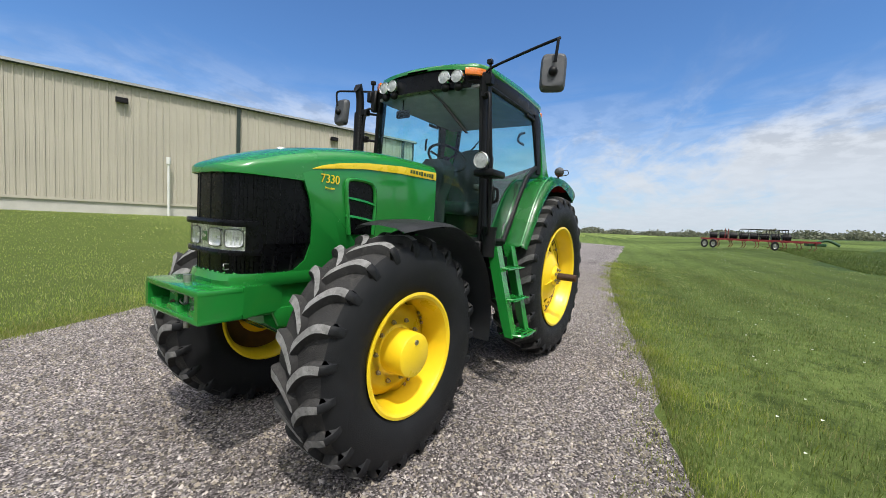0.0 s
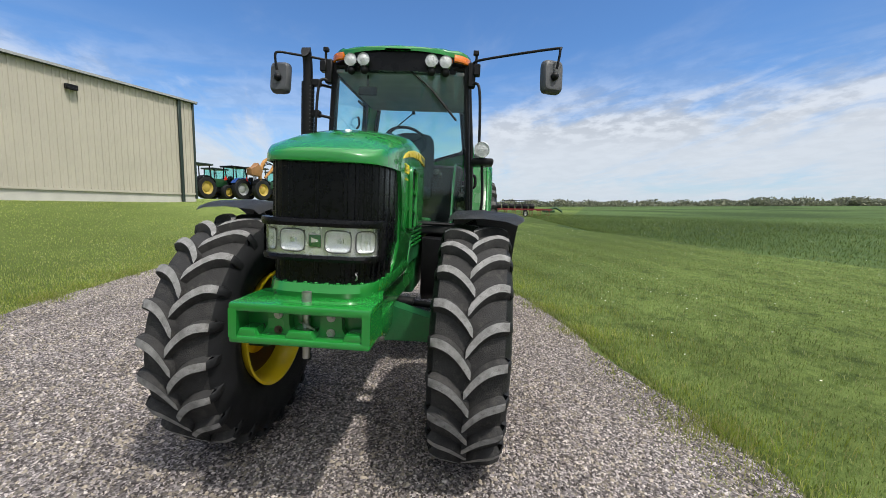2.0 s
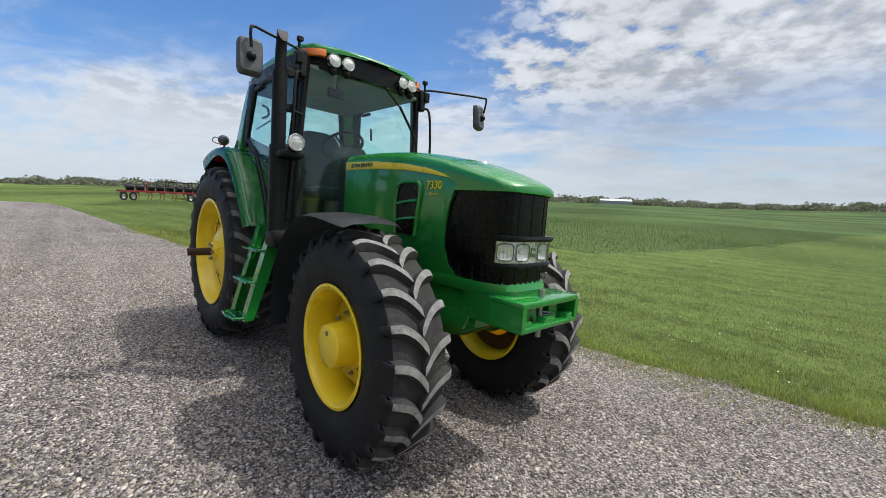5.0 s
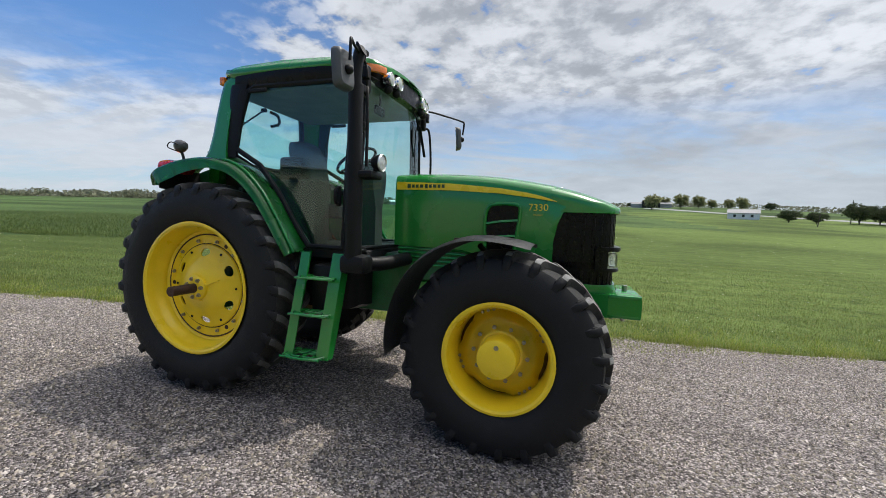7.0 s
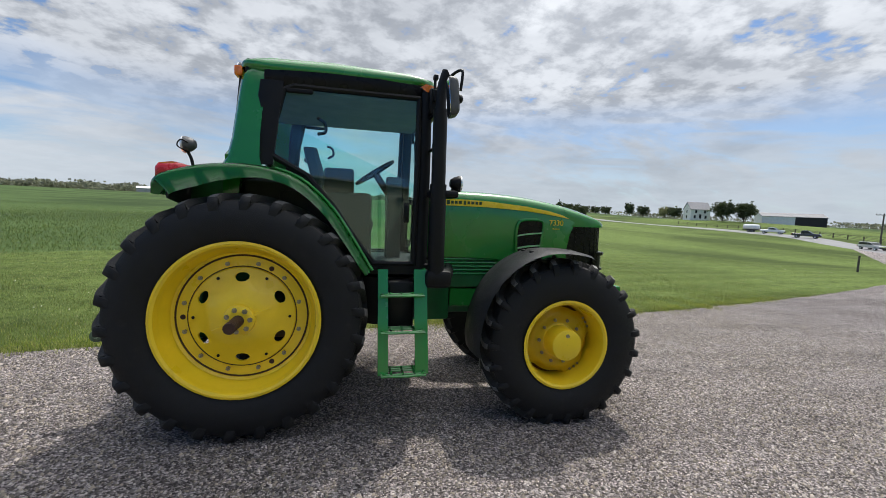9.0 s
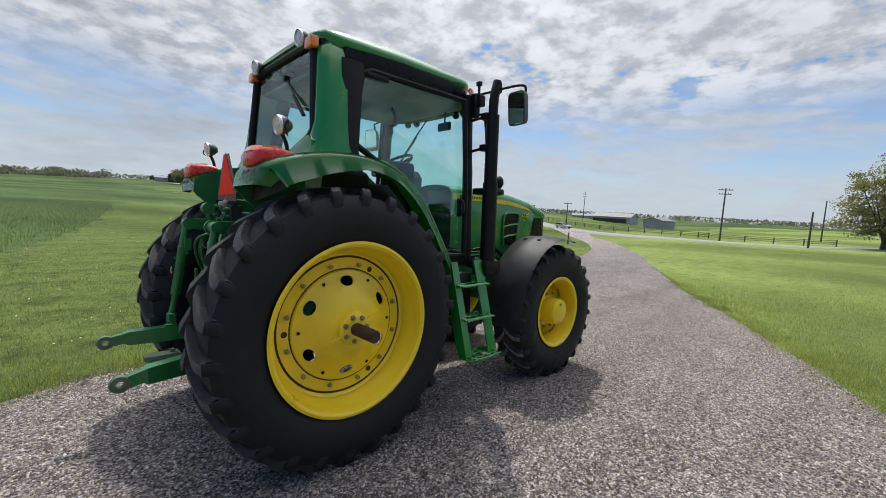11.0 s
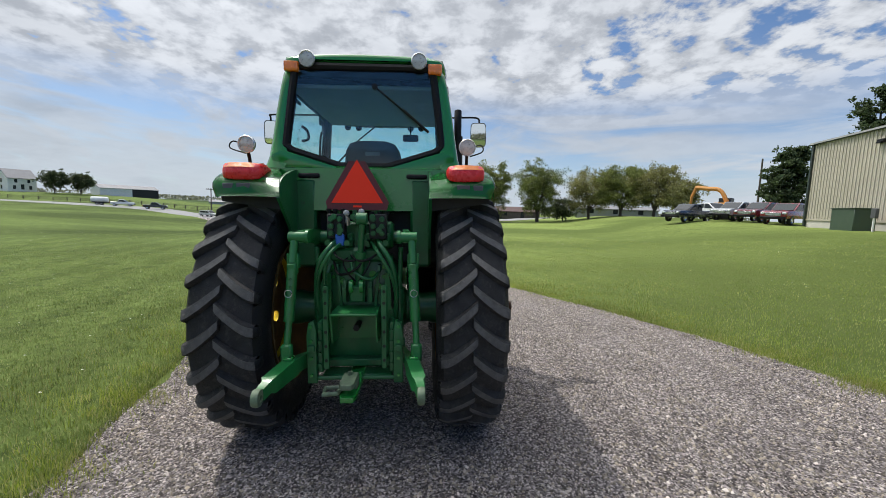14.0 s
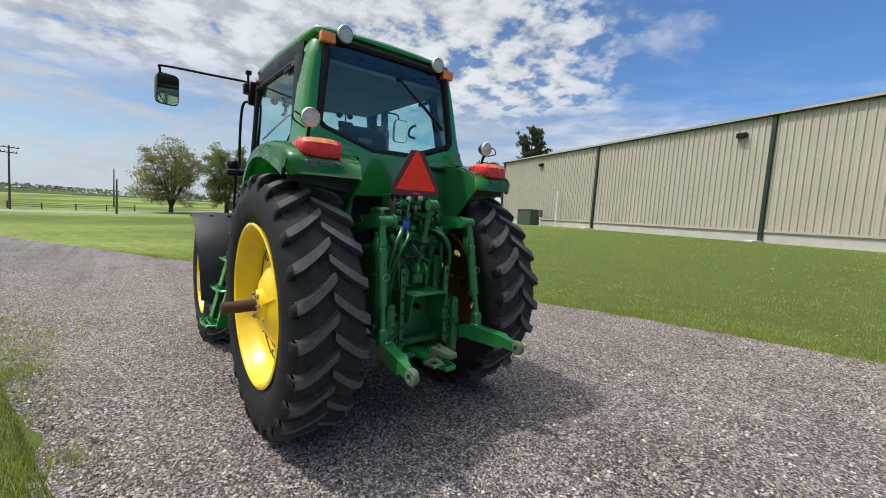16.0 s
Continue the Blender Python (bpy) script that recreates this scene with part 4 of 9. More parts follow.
prism(bm, [(2.74, 0.88), (3.24, 0.88), (3.22, 0.80), (3.10, 0.72), (2.92, 0.665), (2.78, 0.66), (2.72, 0.72)], "y", -0.235, 0.235, 0.045)
support = part("axle_support", bm, M["green"], TR, "rounded green casting that carries the front axle")
for s in (1, -1):
    bm = B()
    prism(bm, [(2.80, 0.90), (3.20, 0.90), (3.14, 0.78), (2.98, 0.74), (2.84, 0.76)], "y", s * 0.225, s * 0.262, 0.012)
    part("support_ear", bm, M["green"], support)
    bm = B()
    box(bm, 2.64, 2.72, s * 0.528, s * 0.545, 0.82, 1.24, 0.004)
    plate = part("fender_plate", steered(bm, s), M["fender_strap"], TR, "dusty grey steel fender strap with bolts")
    for z in (0.90, 1.08, 1.18):
        bm = B()
        rod(bm, (2.715, s * 0.536, z), (2.732, s * 0.536, z), 0.012, n=6)
        part("strap_bolt", steered(bm, s), M["steel"], plate)

# front weight bracket: an open-faced steel box
bm = B()
box(bm, 3.40, 3.50, -0.30, 0.30, 0.90, 1.04)
bracket = part("weight_bracket", bm, M["green"], TR, "bright green steel front weight bracket with an open face")
bm = B()
box(bm, 3.40, 3.64, -0.312, 0.312, 1.022, 1.062, 0.010, 2)
part("top_plate", bm, M["green"], bracket)
bm = B()
box(bm, 3.40, 3.64, -0.312, 0.312, 0.880, 0.914, 0.010, 2)
part("bottom_plate", bm, M["green"], bracket)
bm = B()
prism(bm, [(3.40, -0.30), (3.40, 0.30), (3.15, 0.22), (3.15, -0.22)], "z", 1.04, 1.06)
part("deck_plate", bm, M["green"], bracket)
for s in (1, -1):
    bm = B()
    prism(bm, [(3.40, s * 0.312), (3.64, s * 0.312), (3.64, s * 0.276), (3.40, s * 0.286)], "z", 0.905, 1.035)
    part("side_plate", bm, M["green"], bracket)
    bm = B()
    prism(bm, [(3.40, s * 0.312), (3.40, s * 0.24), (3.12, s * 0.24), (3.12, s * 0.255)], "z", 0.885, 1.058)
    part("side_arm", bm, M["green"], bracket)
bm = B()
box(bm, 3.50, 3.525, -0.285, 0.285, 0.91, 1.03, 0.004)
part("back_plate", bm, M["green"], bracket)
for y, w in ((-0.235, 0.045), (0.0, 0.068), (0.235, 0.045)):
    bm = B()
    prism(bm, [(y - w, 0.912), (y + w, 0.912), (y + w * 0.72, 0.945), (y - w * 0.72, 0.945)], "x", 3.53, 3.632, 0.006)
    part("lip_step", bm, M["green"], bracket)
for y in (-0.12, 0.12):
    bm = B()
    prism(bm, [(y - 0.075, 0.905), (y + 0.075, 0.905), (y + 0.05, 0.95), (y + 0.045, 1.035), (y - 0.045, 1.035), (y - 0.05, 0.95)], "x", 3.49, 3.57)
    part("bracket_lug", bm, M["green"], bracket)
    for z in (0.93, 1.0):
        bm = B()
        rod(bm, (3.55, y, z), (3.575, y, z), 0.020, n=8)
        rod(bm, (3.575, y, z), (3.585, y, z), 0.011, n=6)
        part("bracket_bolt", bm, M["rust"] if (y < 0 and z < 0.95) else M["steel"], bracket)
bm = B()
tube(bm, [(3.55, 0.0, 0.80), (3.55, 0.0, 1.09)], 0.017, 10)
rod(bm, (3.55, 0, 1.062), (3.55, 0, 1.105), 0.022, n=10)
tube(bm, arc([(3.57, -0.02, 0.97), (3.60, 0.03, 0.965), (3.585, 0.05, 0.945), (3.56, 0.0, 0.95)], 4), 0.004, 6)
part("drawbar_pin", bm, M["steel"], bracket, "bare steel hitch pin with a wire clip")
for s in (1, -1):
    for x, z in ((3.28, 1.0), (3.34, 1.0), (3.28, 0.93), (3.34, 0.93)):
        bm = B()
        rod(bm, (x, s * 0.25, z), (x, s * 0.275, z), 0.018, n=6)
        part("rail_bolt", bm, M["green"], bracket)

# -- hood --
def taper(bm):
    """Draws the nose in towards its chin."""
    for v in bm.verts:
        v.co.y *= lerp(v.co.z, (1.04, 1.34), (0.875, 1.0))
    return bm


def hood_top(x):
    return lerp(x, (1.56, 1.7, 2.13, 2.45, 2.72, 2.95, 3.15, 3.32, 3.44), (2.02, 2.025, 2.02, 2.0, 1.963, 1.922, 1.872, 1.815, 1.762))
def hood_half(x):
    if x <= 2.9:
        return lerp(x, (1.56, 2.0, 2.5, 2.9), (0.272, 0.29, 0.306, 0.312))
    t = min(1.0, (x - 2.9) / 0.565)
    return 0.312 * max(0.0, 1 - t ** 4.2) ** (1 / 4.2)
def nose_x(y, grow=0.0):
    """Front of the nose in plan at a distance y from the middle."""
    t = min(1.0, abs(y) / (0.312 + grow))
    return 2.9 + (0.555 + grow) * max(0.0, 1 - t ** 4.2) ** (1 / 4.2)


def hood_ring(x, low, hw):
    """Half-round shell section from the lower left edge over the crown to the lower right edge."""
    top = hood_top(x)
    edge = top - 0.085
    pts = [(hw, low), (hw + 0.004, low + (edge - low) * 0.5), (hw, edge - 0.02), (hw - 0.012, edge + 0.015), (hw * 0.88, edge + 0.047), (hw * 0.66, top - 0.018), (hw * 0.36, top - 0.004), (0.0, top)]
    pts = pts + [(-a, b) for a, b in pts[-2::-1]]
    return [(x, a, b) for a, b in pts]


bm = B()
xs = [1.56, 1.62, 1.75, 1.9, 2.05, 2.2, 2.35, 2.5, 2.65, 2.78, 2.88, 2.95]
def hood_low(x):
    return lerp(x, (1.56, 2.3, 2.45, 2.55, 2.95), (1.36, 1.345, 1.25, 1.13, 1.10))
rings = [hood_ring(x, hood_low(x), hood_half(x)) for x in xs]
# the front edge of the sides sweeps round the grille
loft(bm, rings, closed=False)
hood = part("hood", taper(bm), M["green"], TR, "glossy green engine hood with a yellow stripe", sharp=50)
# cowl over the nose: a crown that rounds off into the lip above the grille
def crown(x, y):
    k = abs(y) / 0.312
    return hood_top(x) - lerp(k, (0, 0.36, 0.66, 0.88, 0.96, 1.0), (0, 0.004, 0.018, 0.040, 0.062, 0.085))


bm = B()
rows = []
q = 2 / 4.2
for k in range(49):
    a = math.pi * k / 48
    c, sn = math.cos(a), math.sin(a)
    P = Vector((2.9 + 0.572 * abs(sn) ** q, 0.316 * math.copysign(abs(c) ** q, c)))
    P.x = max(P.x, 2.93)
    C = Vector((2.93, P.y * 0.94))
    row = [(P.x - 0.012, P.y * 0.97, 1.688), (P.x - 0.001, P.y, 1.692), (P.x, P.y, 1.706)]
    for v in (0.004, 0.015, 0.03, 0.06, 0.10, 0.16, 0.26, 0.42, 0.62, 0.82, 1.0):
        Q = P.lerp(C, v)
        d = (Q - P).length + (0.03 * v if P.x < 2.96 else 0)
        f = math.sqrt(1 - (1 - min(1, d / 0.045)) ** 2)
        if P.x < 2.96:
            f = min(1.0, v * 12)
        row.append((Q.x, Q.y, 1.706 + (crown(Q.x, Q.y) - 1.706) * (0.25 + 0.75 * f)))
    rows.append(row)
loft(bm, rows, closed=False)
part("hood_nose", bm, M["green"], hood, sharp=60)
bm = B()
lathe(bm, [(0.001, 0.014), (0.022, 0.012), (0.030, 0.0)], 20, "z", (2.98, 0, 1.905))
bmesh.ops.scale(bm, vec=(1.4, 0.8, 1), space=Matrix.Translation((-2.98, 0, 0)), verts=bm.verts)
part("hood_emblem", bm, M["lamp_silver"], hood)


def nose_wall(z0, z1, grow, thick, back=2.95, steps=44, bulge=0.0):
    """A band that follows the nose in plan, from one side round the front to the other."""
    bm = B()
    path = []
    for k in range(steps + 1):
        a = math.pi * k / steps
        q = 2 / 4.2
        c, s = math.cos(a), math.sin(a)
        path.append((2.9 + (0.555 + grow) * abs(s) ** q, (0.312 + grow) * math.copysign(abs(c) ** q, c)))
    path = [(back, path[0][1])] + [p for p in path if p[0] > back] + [(back, path[-1][1])]
    rings = []
    for x, y in path:
        d = Vector((x - 2.9, y)).normalized() * thick
        rings.append([(x, y, z0), (x + d.x * bulge, y + d.y * bulge, (z0 + z1) / 2), (x, y, z1), (x - d.x, y - d.y, z1), (x - d.x, y - d.y, z0)])
    loft(bm, rings)
    return bm


grille = part("grille", taper(nose_wall(1.10, 1.30, -0.018, 0.03, 2.86)), M["grille"], TR, "black wraparound front grille with upright ribs")
part("grille_screen", nose_wall(1.30, 1.715, -0.018, 0.03, 2.86), M["grille"], grille)
for z0, z1, squeeze in ((1.30, 1.70, 1.0), (1.125, 1.26, 0.945)):
    slat, first = B(), None
    prism(slat, [(-0.012, -0.019), (0.004, -0.008), (0.004, 0.008), (-0.012, 0.019)], "z", z0, z1)
    for k in range(17):
        a = math.pi * (k + 0.5) / 17
        q = 2 / 4.2
        c, s = math.cos(a), math.sin(a)
        x, y = 2.9 + 0.537 * abs(s) ** q, 0.294 * squeeze * math.copysign(abs(c) ** q, c)
        if x < 2.97:
            continue
        nrm = math.atan2(math.copysign(abs(c) ** (2 - q), c) / 0.294, abs(s) ** (2 - q) / 0.537)
        m = Matrix.Translation((x, y, 0)) @ Matrix.Rotation(nrm, 4, "Z")
        if first is None:
            first = part("slat", slat, M["grille"], grille, m=m)
        else:
            link("slat", first.data, grille, m=m)
chin = part("hood_chin", taper(nose_wall(1.045, 1.125, 0.006, 0.05, 2.5, bulge=0.3)), M["green"], TR)
for k in range(-4, 5):
    bm = B()
    y = k * 0.052
    box(bm, -0.026, -0.008, y - 0.009, y + 0.009, 1.118, 1.130, 0.003, m=Matrix.Translation((nose_x(y / 0.91, 0.0), 0, 0)))
    part("chin_tooth", bm, M["green"], chin)
bm = B()
xs0 = nose_x(0.20, 0.0) - 0.012
tube(bm, arc([(xs0, 0.19, 1.150), (xs0 + 0.03, 0.192, 1.150), (xs0 + 0.034, 0.20, 1.165), (xs0 + 0.03, 0.192, 1.180), (xs0, 0.19, 1.180)], 4), 0.004, 6)
part("grille_latch", bm, M["steel"], grille, "small bright wire latch")
# side frame that sweeps from the hood down round the grille
for s in (1, -1):
    bm = B()
    outer = [(2.90, 1.80), (3.06, 1.74), (2.985, 1.60), (2.955, 1.45), (2.955, 1.30), (2.985, 1.19), (3.06, 1.13), (3.2, 1.115), (3.2, 1.05), (2.5, 1.05), (2.5, 1.25), (2.8, 1.5)]
    pts = [Vector((a, b)) for a, b in outer]
    prism(bm, [(p.x, p.y) for p in pts], "y", s * 0.285, s * 0.316, 0.008)
    part("grille_surround", taper(bm), M["green"], hood)

# headlamp cluster wraps the nose
def nose_panel(z0, z1, grow, ymax, n=24, thick=0.02):
    bm = B()
    rings = []
    for k in range(n + 1):
        y = -ymax + 2 * ymax * k / n
        x = nose_x(y, grow)
        rings.append([(x, y, z0), (x + 0.006, y, (z0 + z1) / 2), (x, y, z1), (x - thick, y, z1), (x - thick, y, z0)])
    return loft(bm, rings)


def nose_strip(bm, y0, y1, z0, z1, grow, thick, n=10):
    rings = []
    for k in range(n + 1):
        y = y0 + (y1 - y0) * k / n
        x = nose_x(y, grow)
        rings.append([(x, y, z0), (x, y, z1), (x - thick, y, z1), (x - thick, y, z0)])
    loft(bm, rings)


LAMPS = ((0.108, 0.060, 0.051), (0.228, 0.038, 0.051))
lamps = part("headlamp_unit", nose_panel(1.255, 1.395, -0.055, 0.255), M["black"], TR, "silver headlamp panel with four clear lamps under one glass cover")
bm = B()
nose_strip(bm, -0.283, 0.283, 1.258, 1.280, 0.004, 0.012, 24)
nose_strip(bm, -0.283, 0.283, 1.374, 1.394, 0.004, 0.012, 24)
nose_strip(bm, -0.050, 0.050, 1.279, 1.375, 0.004, 0.012)
for s in (1, -1):
    nose_strip(bm, s * 0.166, s * 0.192, 1.279, 1.375, 0.004, 0.012)
    nose_strip(bm, s * 0.264, s * 0.283, 1.279, 1.375, 0.004, 0.012)
part("lamp_fascia", bm, M["lamp_silver"], lamps, "brushed silver panel between the lamps")
part("lamp_visor", nose_panel(1.394, 1.428, 0.030, 0.304, thick=0.07), M["grille"], lamps, "glossy black visor over the lamps")
part("lamp_surround", nose_panel(1.232, 1.260, 0.022, 0.298, thick=0.06), M["grille"], lamps)
part("cover_glass", nose_panel(1.260, 1.394, 0.014, 0.286, thick=0.003), M["lamp_glass"], lamps, "clear wrapped cover glass").visible_shadow = False
for s in (1, -1):
    bm = B()
    nose_strip(bm, s * 0.284, s * 0.303, 1.245, 1.41, 0.020, 0.05)
    part("lamp_cheek", bm, M["grille"], lamps)
    for y, hw, hz in LAMPS:
        bm = B()
        rings = []
        for f, o in ((1.02, 0.004), (0.98, -0.002), (0.86, -0.008), (0.60, -0.015), (0.30, -0.019), (0.05, -0.020)):
            ring = []
            for k in range(32):
                a = 2 * math.pi * k / 32
                w = 1 + (0.05 if k % 2 else -0.03) * (1 if 0.2 < f < 0.9 else 0)
                cy, cz = math.copysign(abs(math.cos(a)) ** 0.5, math.cos(a)) * hw * f * w, math.copysign(abs(math.sin(a)) ** 0.5, math.sin(a)) * hz * f * w
                yy = s * y + cy
                ring.append((nose_x(yy, 0.004) + o, yy, 1.327 + cz))
            rings.append(ring)
        loft(bm, rings, cap=False)
        bmesh.ops.reverse_faces(bm, faces=bm.faces[:])
        part("lamp", bm, M["reflector"], lamps, "bright faceted headlamp reflector", sharp=15)
        bm = B()
        xb = nose_x(s * y, 0.004)
        rod(bm, (xb - 0.022, s * y, 1.327), (xb - 0.006, s * y, 1.327), 0.012, 0.009, n=12)
        part("bulb", bm, M["lamp_silver"], lamps)
        bm = B()
        tube(bm, [Vector(p) + Vector((0.003, 0, 0)) for p in rings[0]] + [Vector(rings[0][0]) + Vector((0.003, 0, 0))], 0.0032, 6)
        part("lamp_ring", bm, M["mirror_back"], lamps)
        for k in (-1, 0, 1):
            if hw > 0.05:
                continue
            bm = B()
            yy = s * (y + k * 0.018)
            rod(bm, (nose_x(yy, 0.004) - 0.012, yy, 1.290), (nose_x(yy, 0.004) - 0.012, yy, 1.364), 0.006, n=8)
            part("lamp_flute", bm, M["reflector"], lamps)
ex = nose_x(0, 0.004)
bm = B()
box(bm, ex - 0.004, ex + 0.003, -0.033, 0.033, 1.294, 1.360, 0.003, 2)
part("emblem_rim", bm, M["steel"], lamps)
bm = B()
box(bm, ex - 0.003, ex + 0.005, -0.028, 0.028, 1.299, 1.355, 0.003, 2)
part("emblem", bm, M["green_dirty"], lamps, "small dark green emblem plate with a silver figure")
bm = B()
prism(bm, [(-0.018, 1.318), (0.018, 1.324), (0.012, 1.334), (-0.004, 1.337), (-0.016, 1.344)], "x", ex + 0.0045, ex + 0.007)
part("emblem_mark", bm, M["lamp_silver"], lamps)

# side vents, stripe and lettering
for s in (1, -1):
    def side_y(x, out):
        return s * (hood_half(x) + 0.004 + out)
    bm = B()
    outline = arc([(2.41, 1.36, 0), (2.40, 1.60, 0), (2.425, 1.715, 0), (2.50, 1.745, 0), (2.66, 1.742, 0), (2.695, 1.69, 0), (2.675, 1.52, 0), (2.655, 1.36, 0)], 4)
    va = [bm.verts.new((p.x, side_y(p.x, 0.004), p.y)) for p in outline]
    bm.faces.new(va)
    bmesh.ops.solidify(bm, geom=bm.faces[:], thickness=0.004)
    vent = part("side_vent", bm, M["grille"], hood, "black side vent with green crossbars")
    bm = B()
    ring = [(p.x, side_y(p.x, 0.008), p.y) for p in outline]
    tube(bm, ring, 0.016, 8)
    part("vent_frame", bm, M["green"], vent)
    for z in (1.605, 1.48):
        bm = B()
        loft(bm, [[(x, side_y(x, -0.002), zz - 0.014), (x, side_y(x, 0.02), zz - 0.004), (x, side_y(x, 0.012), zz + 0.012), (x, side_y(x, -0.002), zz + 0.012)] for x, zz in ((2.395, z - 0.03), (2.48, z - 0.012), (2.58, z), (2.69, z + 0.008))])
        part("vent_bar", bm, M["green"], vent)
    bm = B()
    rings = []
    for k in range(25):
        x = 1.575 + (2.975 - 1.575) * k / 24
        up = lerp(x, (1.575, 2.1, 2.5, 2.75, 2.9, 2.975), (1.932, 1.915, 1.880, 1.842, 1.806, 1.775))
        dn = lerp(x, (1.575, 2.1, 2.5, 2.75, 2.9, 2.975), (1.862, 1.856, 1.835, 1.806, 1.784, 1.772))
        rings.append([(x, side_y(x, 0.003), dn), (x, side_y(x, 0.0045), (up + dn) / 2), (x, side_y(x, 0.002), up), (x, side_y(x, -0.003), up), (x, side_y(x, -0.003), dn)])
    loft(bm, rings)
    part("stripe", bm, M["decal_yellow"], hood, "yellow hood stripe tapering forwards")
    bm = B()
    xx = 1.68 if s < 0 else 1.625
    for k in range(9):
        w = 0.026 if k % 3 else 0.031
        zc, hh = 1.893, 0.020 if k in (0, 4) else 0.015
        prism(bm, [(xx, zc - hh), (xx + w, zc - hh), (xx + w, zc + hh * 0.9), (xx, zc + hh * 0.9)], "y", side_y(xx, 0.004), side_y(xx, 0.0065))
        xx += w + (0.018 if k == 3 else 0.012)
    part("stripe_lettering_bars", bm, M["decal_dark"], hood, "dark lettering bars on the stripe")
    face = Matrix.Rotation(radians(90), 4, "X") if s < 0 else Matrix.Rotation(math.pi, 4, "Z") @ Matrix.Rotation(radians(90), 4, "X")
    words("model_number", "7330", 0.080, M["decal_yellow"], hood, Matrix.Translation((2.835, side_y(2.835, 0.005), 1.722)) @ face, 0.002, "yellow model number")
    words("grade_name", "Premium", 0.022, M["decal_yellow"], hood, Matrix.Translation((2.835, side_y(2.835, 0.005), 1.664)) @ face, 0.0015, "small yellow lettering")
    # ribbed green panel below the hood
    bm = B()
    box(bm, 1.60, 2.46, s * 0.235, s * 0.262, 1.06, 1.36)
    rib_panel = part("engine_side_panel", bm, M["green_dirty"], TR, "ribbed green engine side panel")
    for k in range(5):
        z = 1.335 - 0.036 * k
        bm = B()
        tube(bm, arc([(1.60, s * 0.268, z), (2.0, s * 0.268, z), (2.22 + 0.02 * k, s * 0.268, z - 0.005), (2.36, s * 0.268, z - 0.07), (2.46, s * 0.268, z - 0.17)], 5), 0.012, 8)
        part("rib", bm, M["green"], rib_panel)
bm = B()
box(bm, 1.7, 2.9, -0.21, 0.21, 1.1, 1.75, 0.03)
part("engine", bm, M["black"], TR, "dark engine block under the hood")
# ---- cab ----
def side_y(z):
    """Half width of the cab side at a height."""
    return lerp(z, (1.28, 2.1, 2.8), (0.715, 0.69, 0.625))


def front_curve(x, x0, reach, half):
    """Half width of the roof where it rounds off towards the front."""
    if x <= x0:
        return half
    t = min(1.0, (x - x0) / reach)
    return half * max(0.0, 1 - t ** 2.6) ** (1 / 2.3)


bm = B()
rings = []
# roof: rounded slab with a domed crown, rounded off at both ends
front = [1.25, 1.32, 1.38, 1.43, 1.47, 1.50, 1.525, 1.545, 1.56, 1.573, 1.583, 1.589]
sec = [(-0.092, 0.50, 2.905, 2.872), (-0.086, 0.55, 2.922, 2.862), (-0.070, 0.588, 2.936, 2.854), (-0.03, 0.618, 2.950, 2.836), (0.04, 0.638, 2.960, 2.80), (0.15, 0.652, 2.966, 2.775), (0.6, 0.668, 2.975, 2.77), (1.0, 0.668, 2.965, 2.775)]
sec += [(x, max(0.12, front_curve(x, 1.2, 0.392, 0.664)), lerp(x, (1.25, 1.5, 1.56, 1.589), (2.957, 2.928, 2.910, 2.888)), lerp(x, (1.25, 1.45, 1.589), (2.79, 2.835, 2.862))) for x in front]
for x, hw, top, low in sec:
    mid = (top + low) / 2
    pts = [(hw * 0.985, mid - 0.03), (hw, mid), (hw * 0.985, mid + 0.030), (hw * 0.93, top - 0.022), (hw * 0.8, top - 0.007), (hw * 0.4, top + 0.004), (0, top + 0.008)]
    if top - low < 0.09:
        pts[0], pts[2] = (hw * 0.985, low + 0.004), (hw * 0.98, mid + 0.012)
    pts = pts + [(-a, b) for a, b in pts[-2::-1]] + [(-hw * 0.9, low + 0.02), (0, low + 0.02), (hw * 0.9, low + 0.02)]
    rings.append([(x, a, b) for a, b in pts])
loft(bm, rings)
roof = part("cab_roof", bm, M["green"], TR, "rounded green cab roof with a black fascia", sharp=60)
# black fascia under the roof edge, front and sides
bm = B()
rings = []
sec = [(0.10, 0.640, 2.84, 2.70), (0.3, 0.650, 2.862, 2.72), (0.6, 0.662, 2.866, 2.735), (1.0, 0.662, 2.862, 2.745)]
sec += [(x, max(0.10, front_curve(x, 1.2, 0.366, 0.652)), 2.866, lerp(x, (1.2, 1.42, 1.56), (2.738, 2.715, 2.70))) for x in (1.25, 1.32, 1.38, 1.43, 1.465, 1.49, 1.51, 1.527, 1.541, 1.553, 1.561)]
for x, hw, top, low in sec:
    pts = [(hw, top), (hw + 0.004, (top + low) / 2), (hw - 0.015, low)]
    pts = pts + [(-a, b) for a, b in pts[::-1]]
    rings.append([(x, a, b) for a, b in pts])
loft(bm, rings)
fascia = part("roof_fascia", bm, M["gloss_black"], roof, "black fascia under the roof with the work lamps", sharp=60)
bm = B()
box(bm, -0.055, 0.11, -0.600, 0.600, 2.760, 2.880, 0.015)
part("rear_fascia", bm, M["gloss_black"], roof)
bm = B()
box(bm, 0.0, 1.45, -0.60, 0.60, 2.70, 2.735, 0.01)
part("headliner", bm, M["liner"], roof, "pale grey headliner")


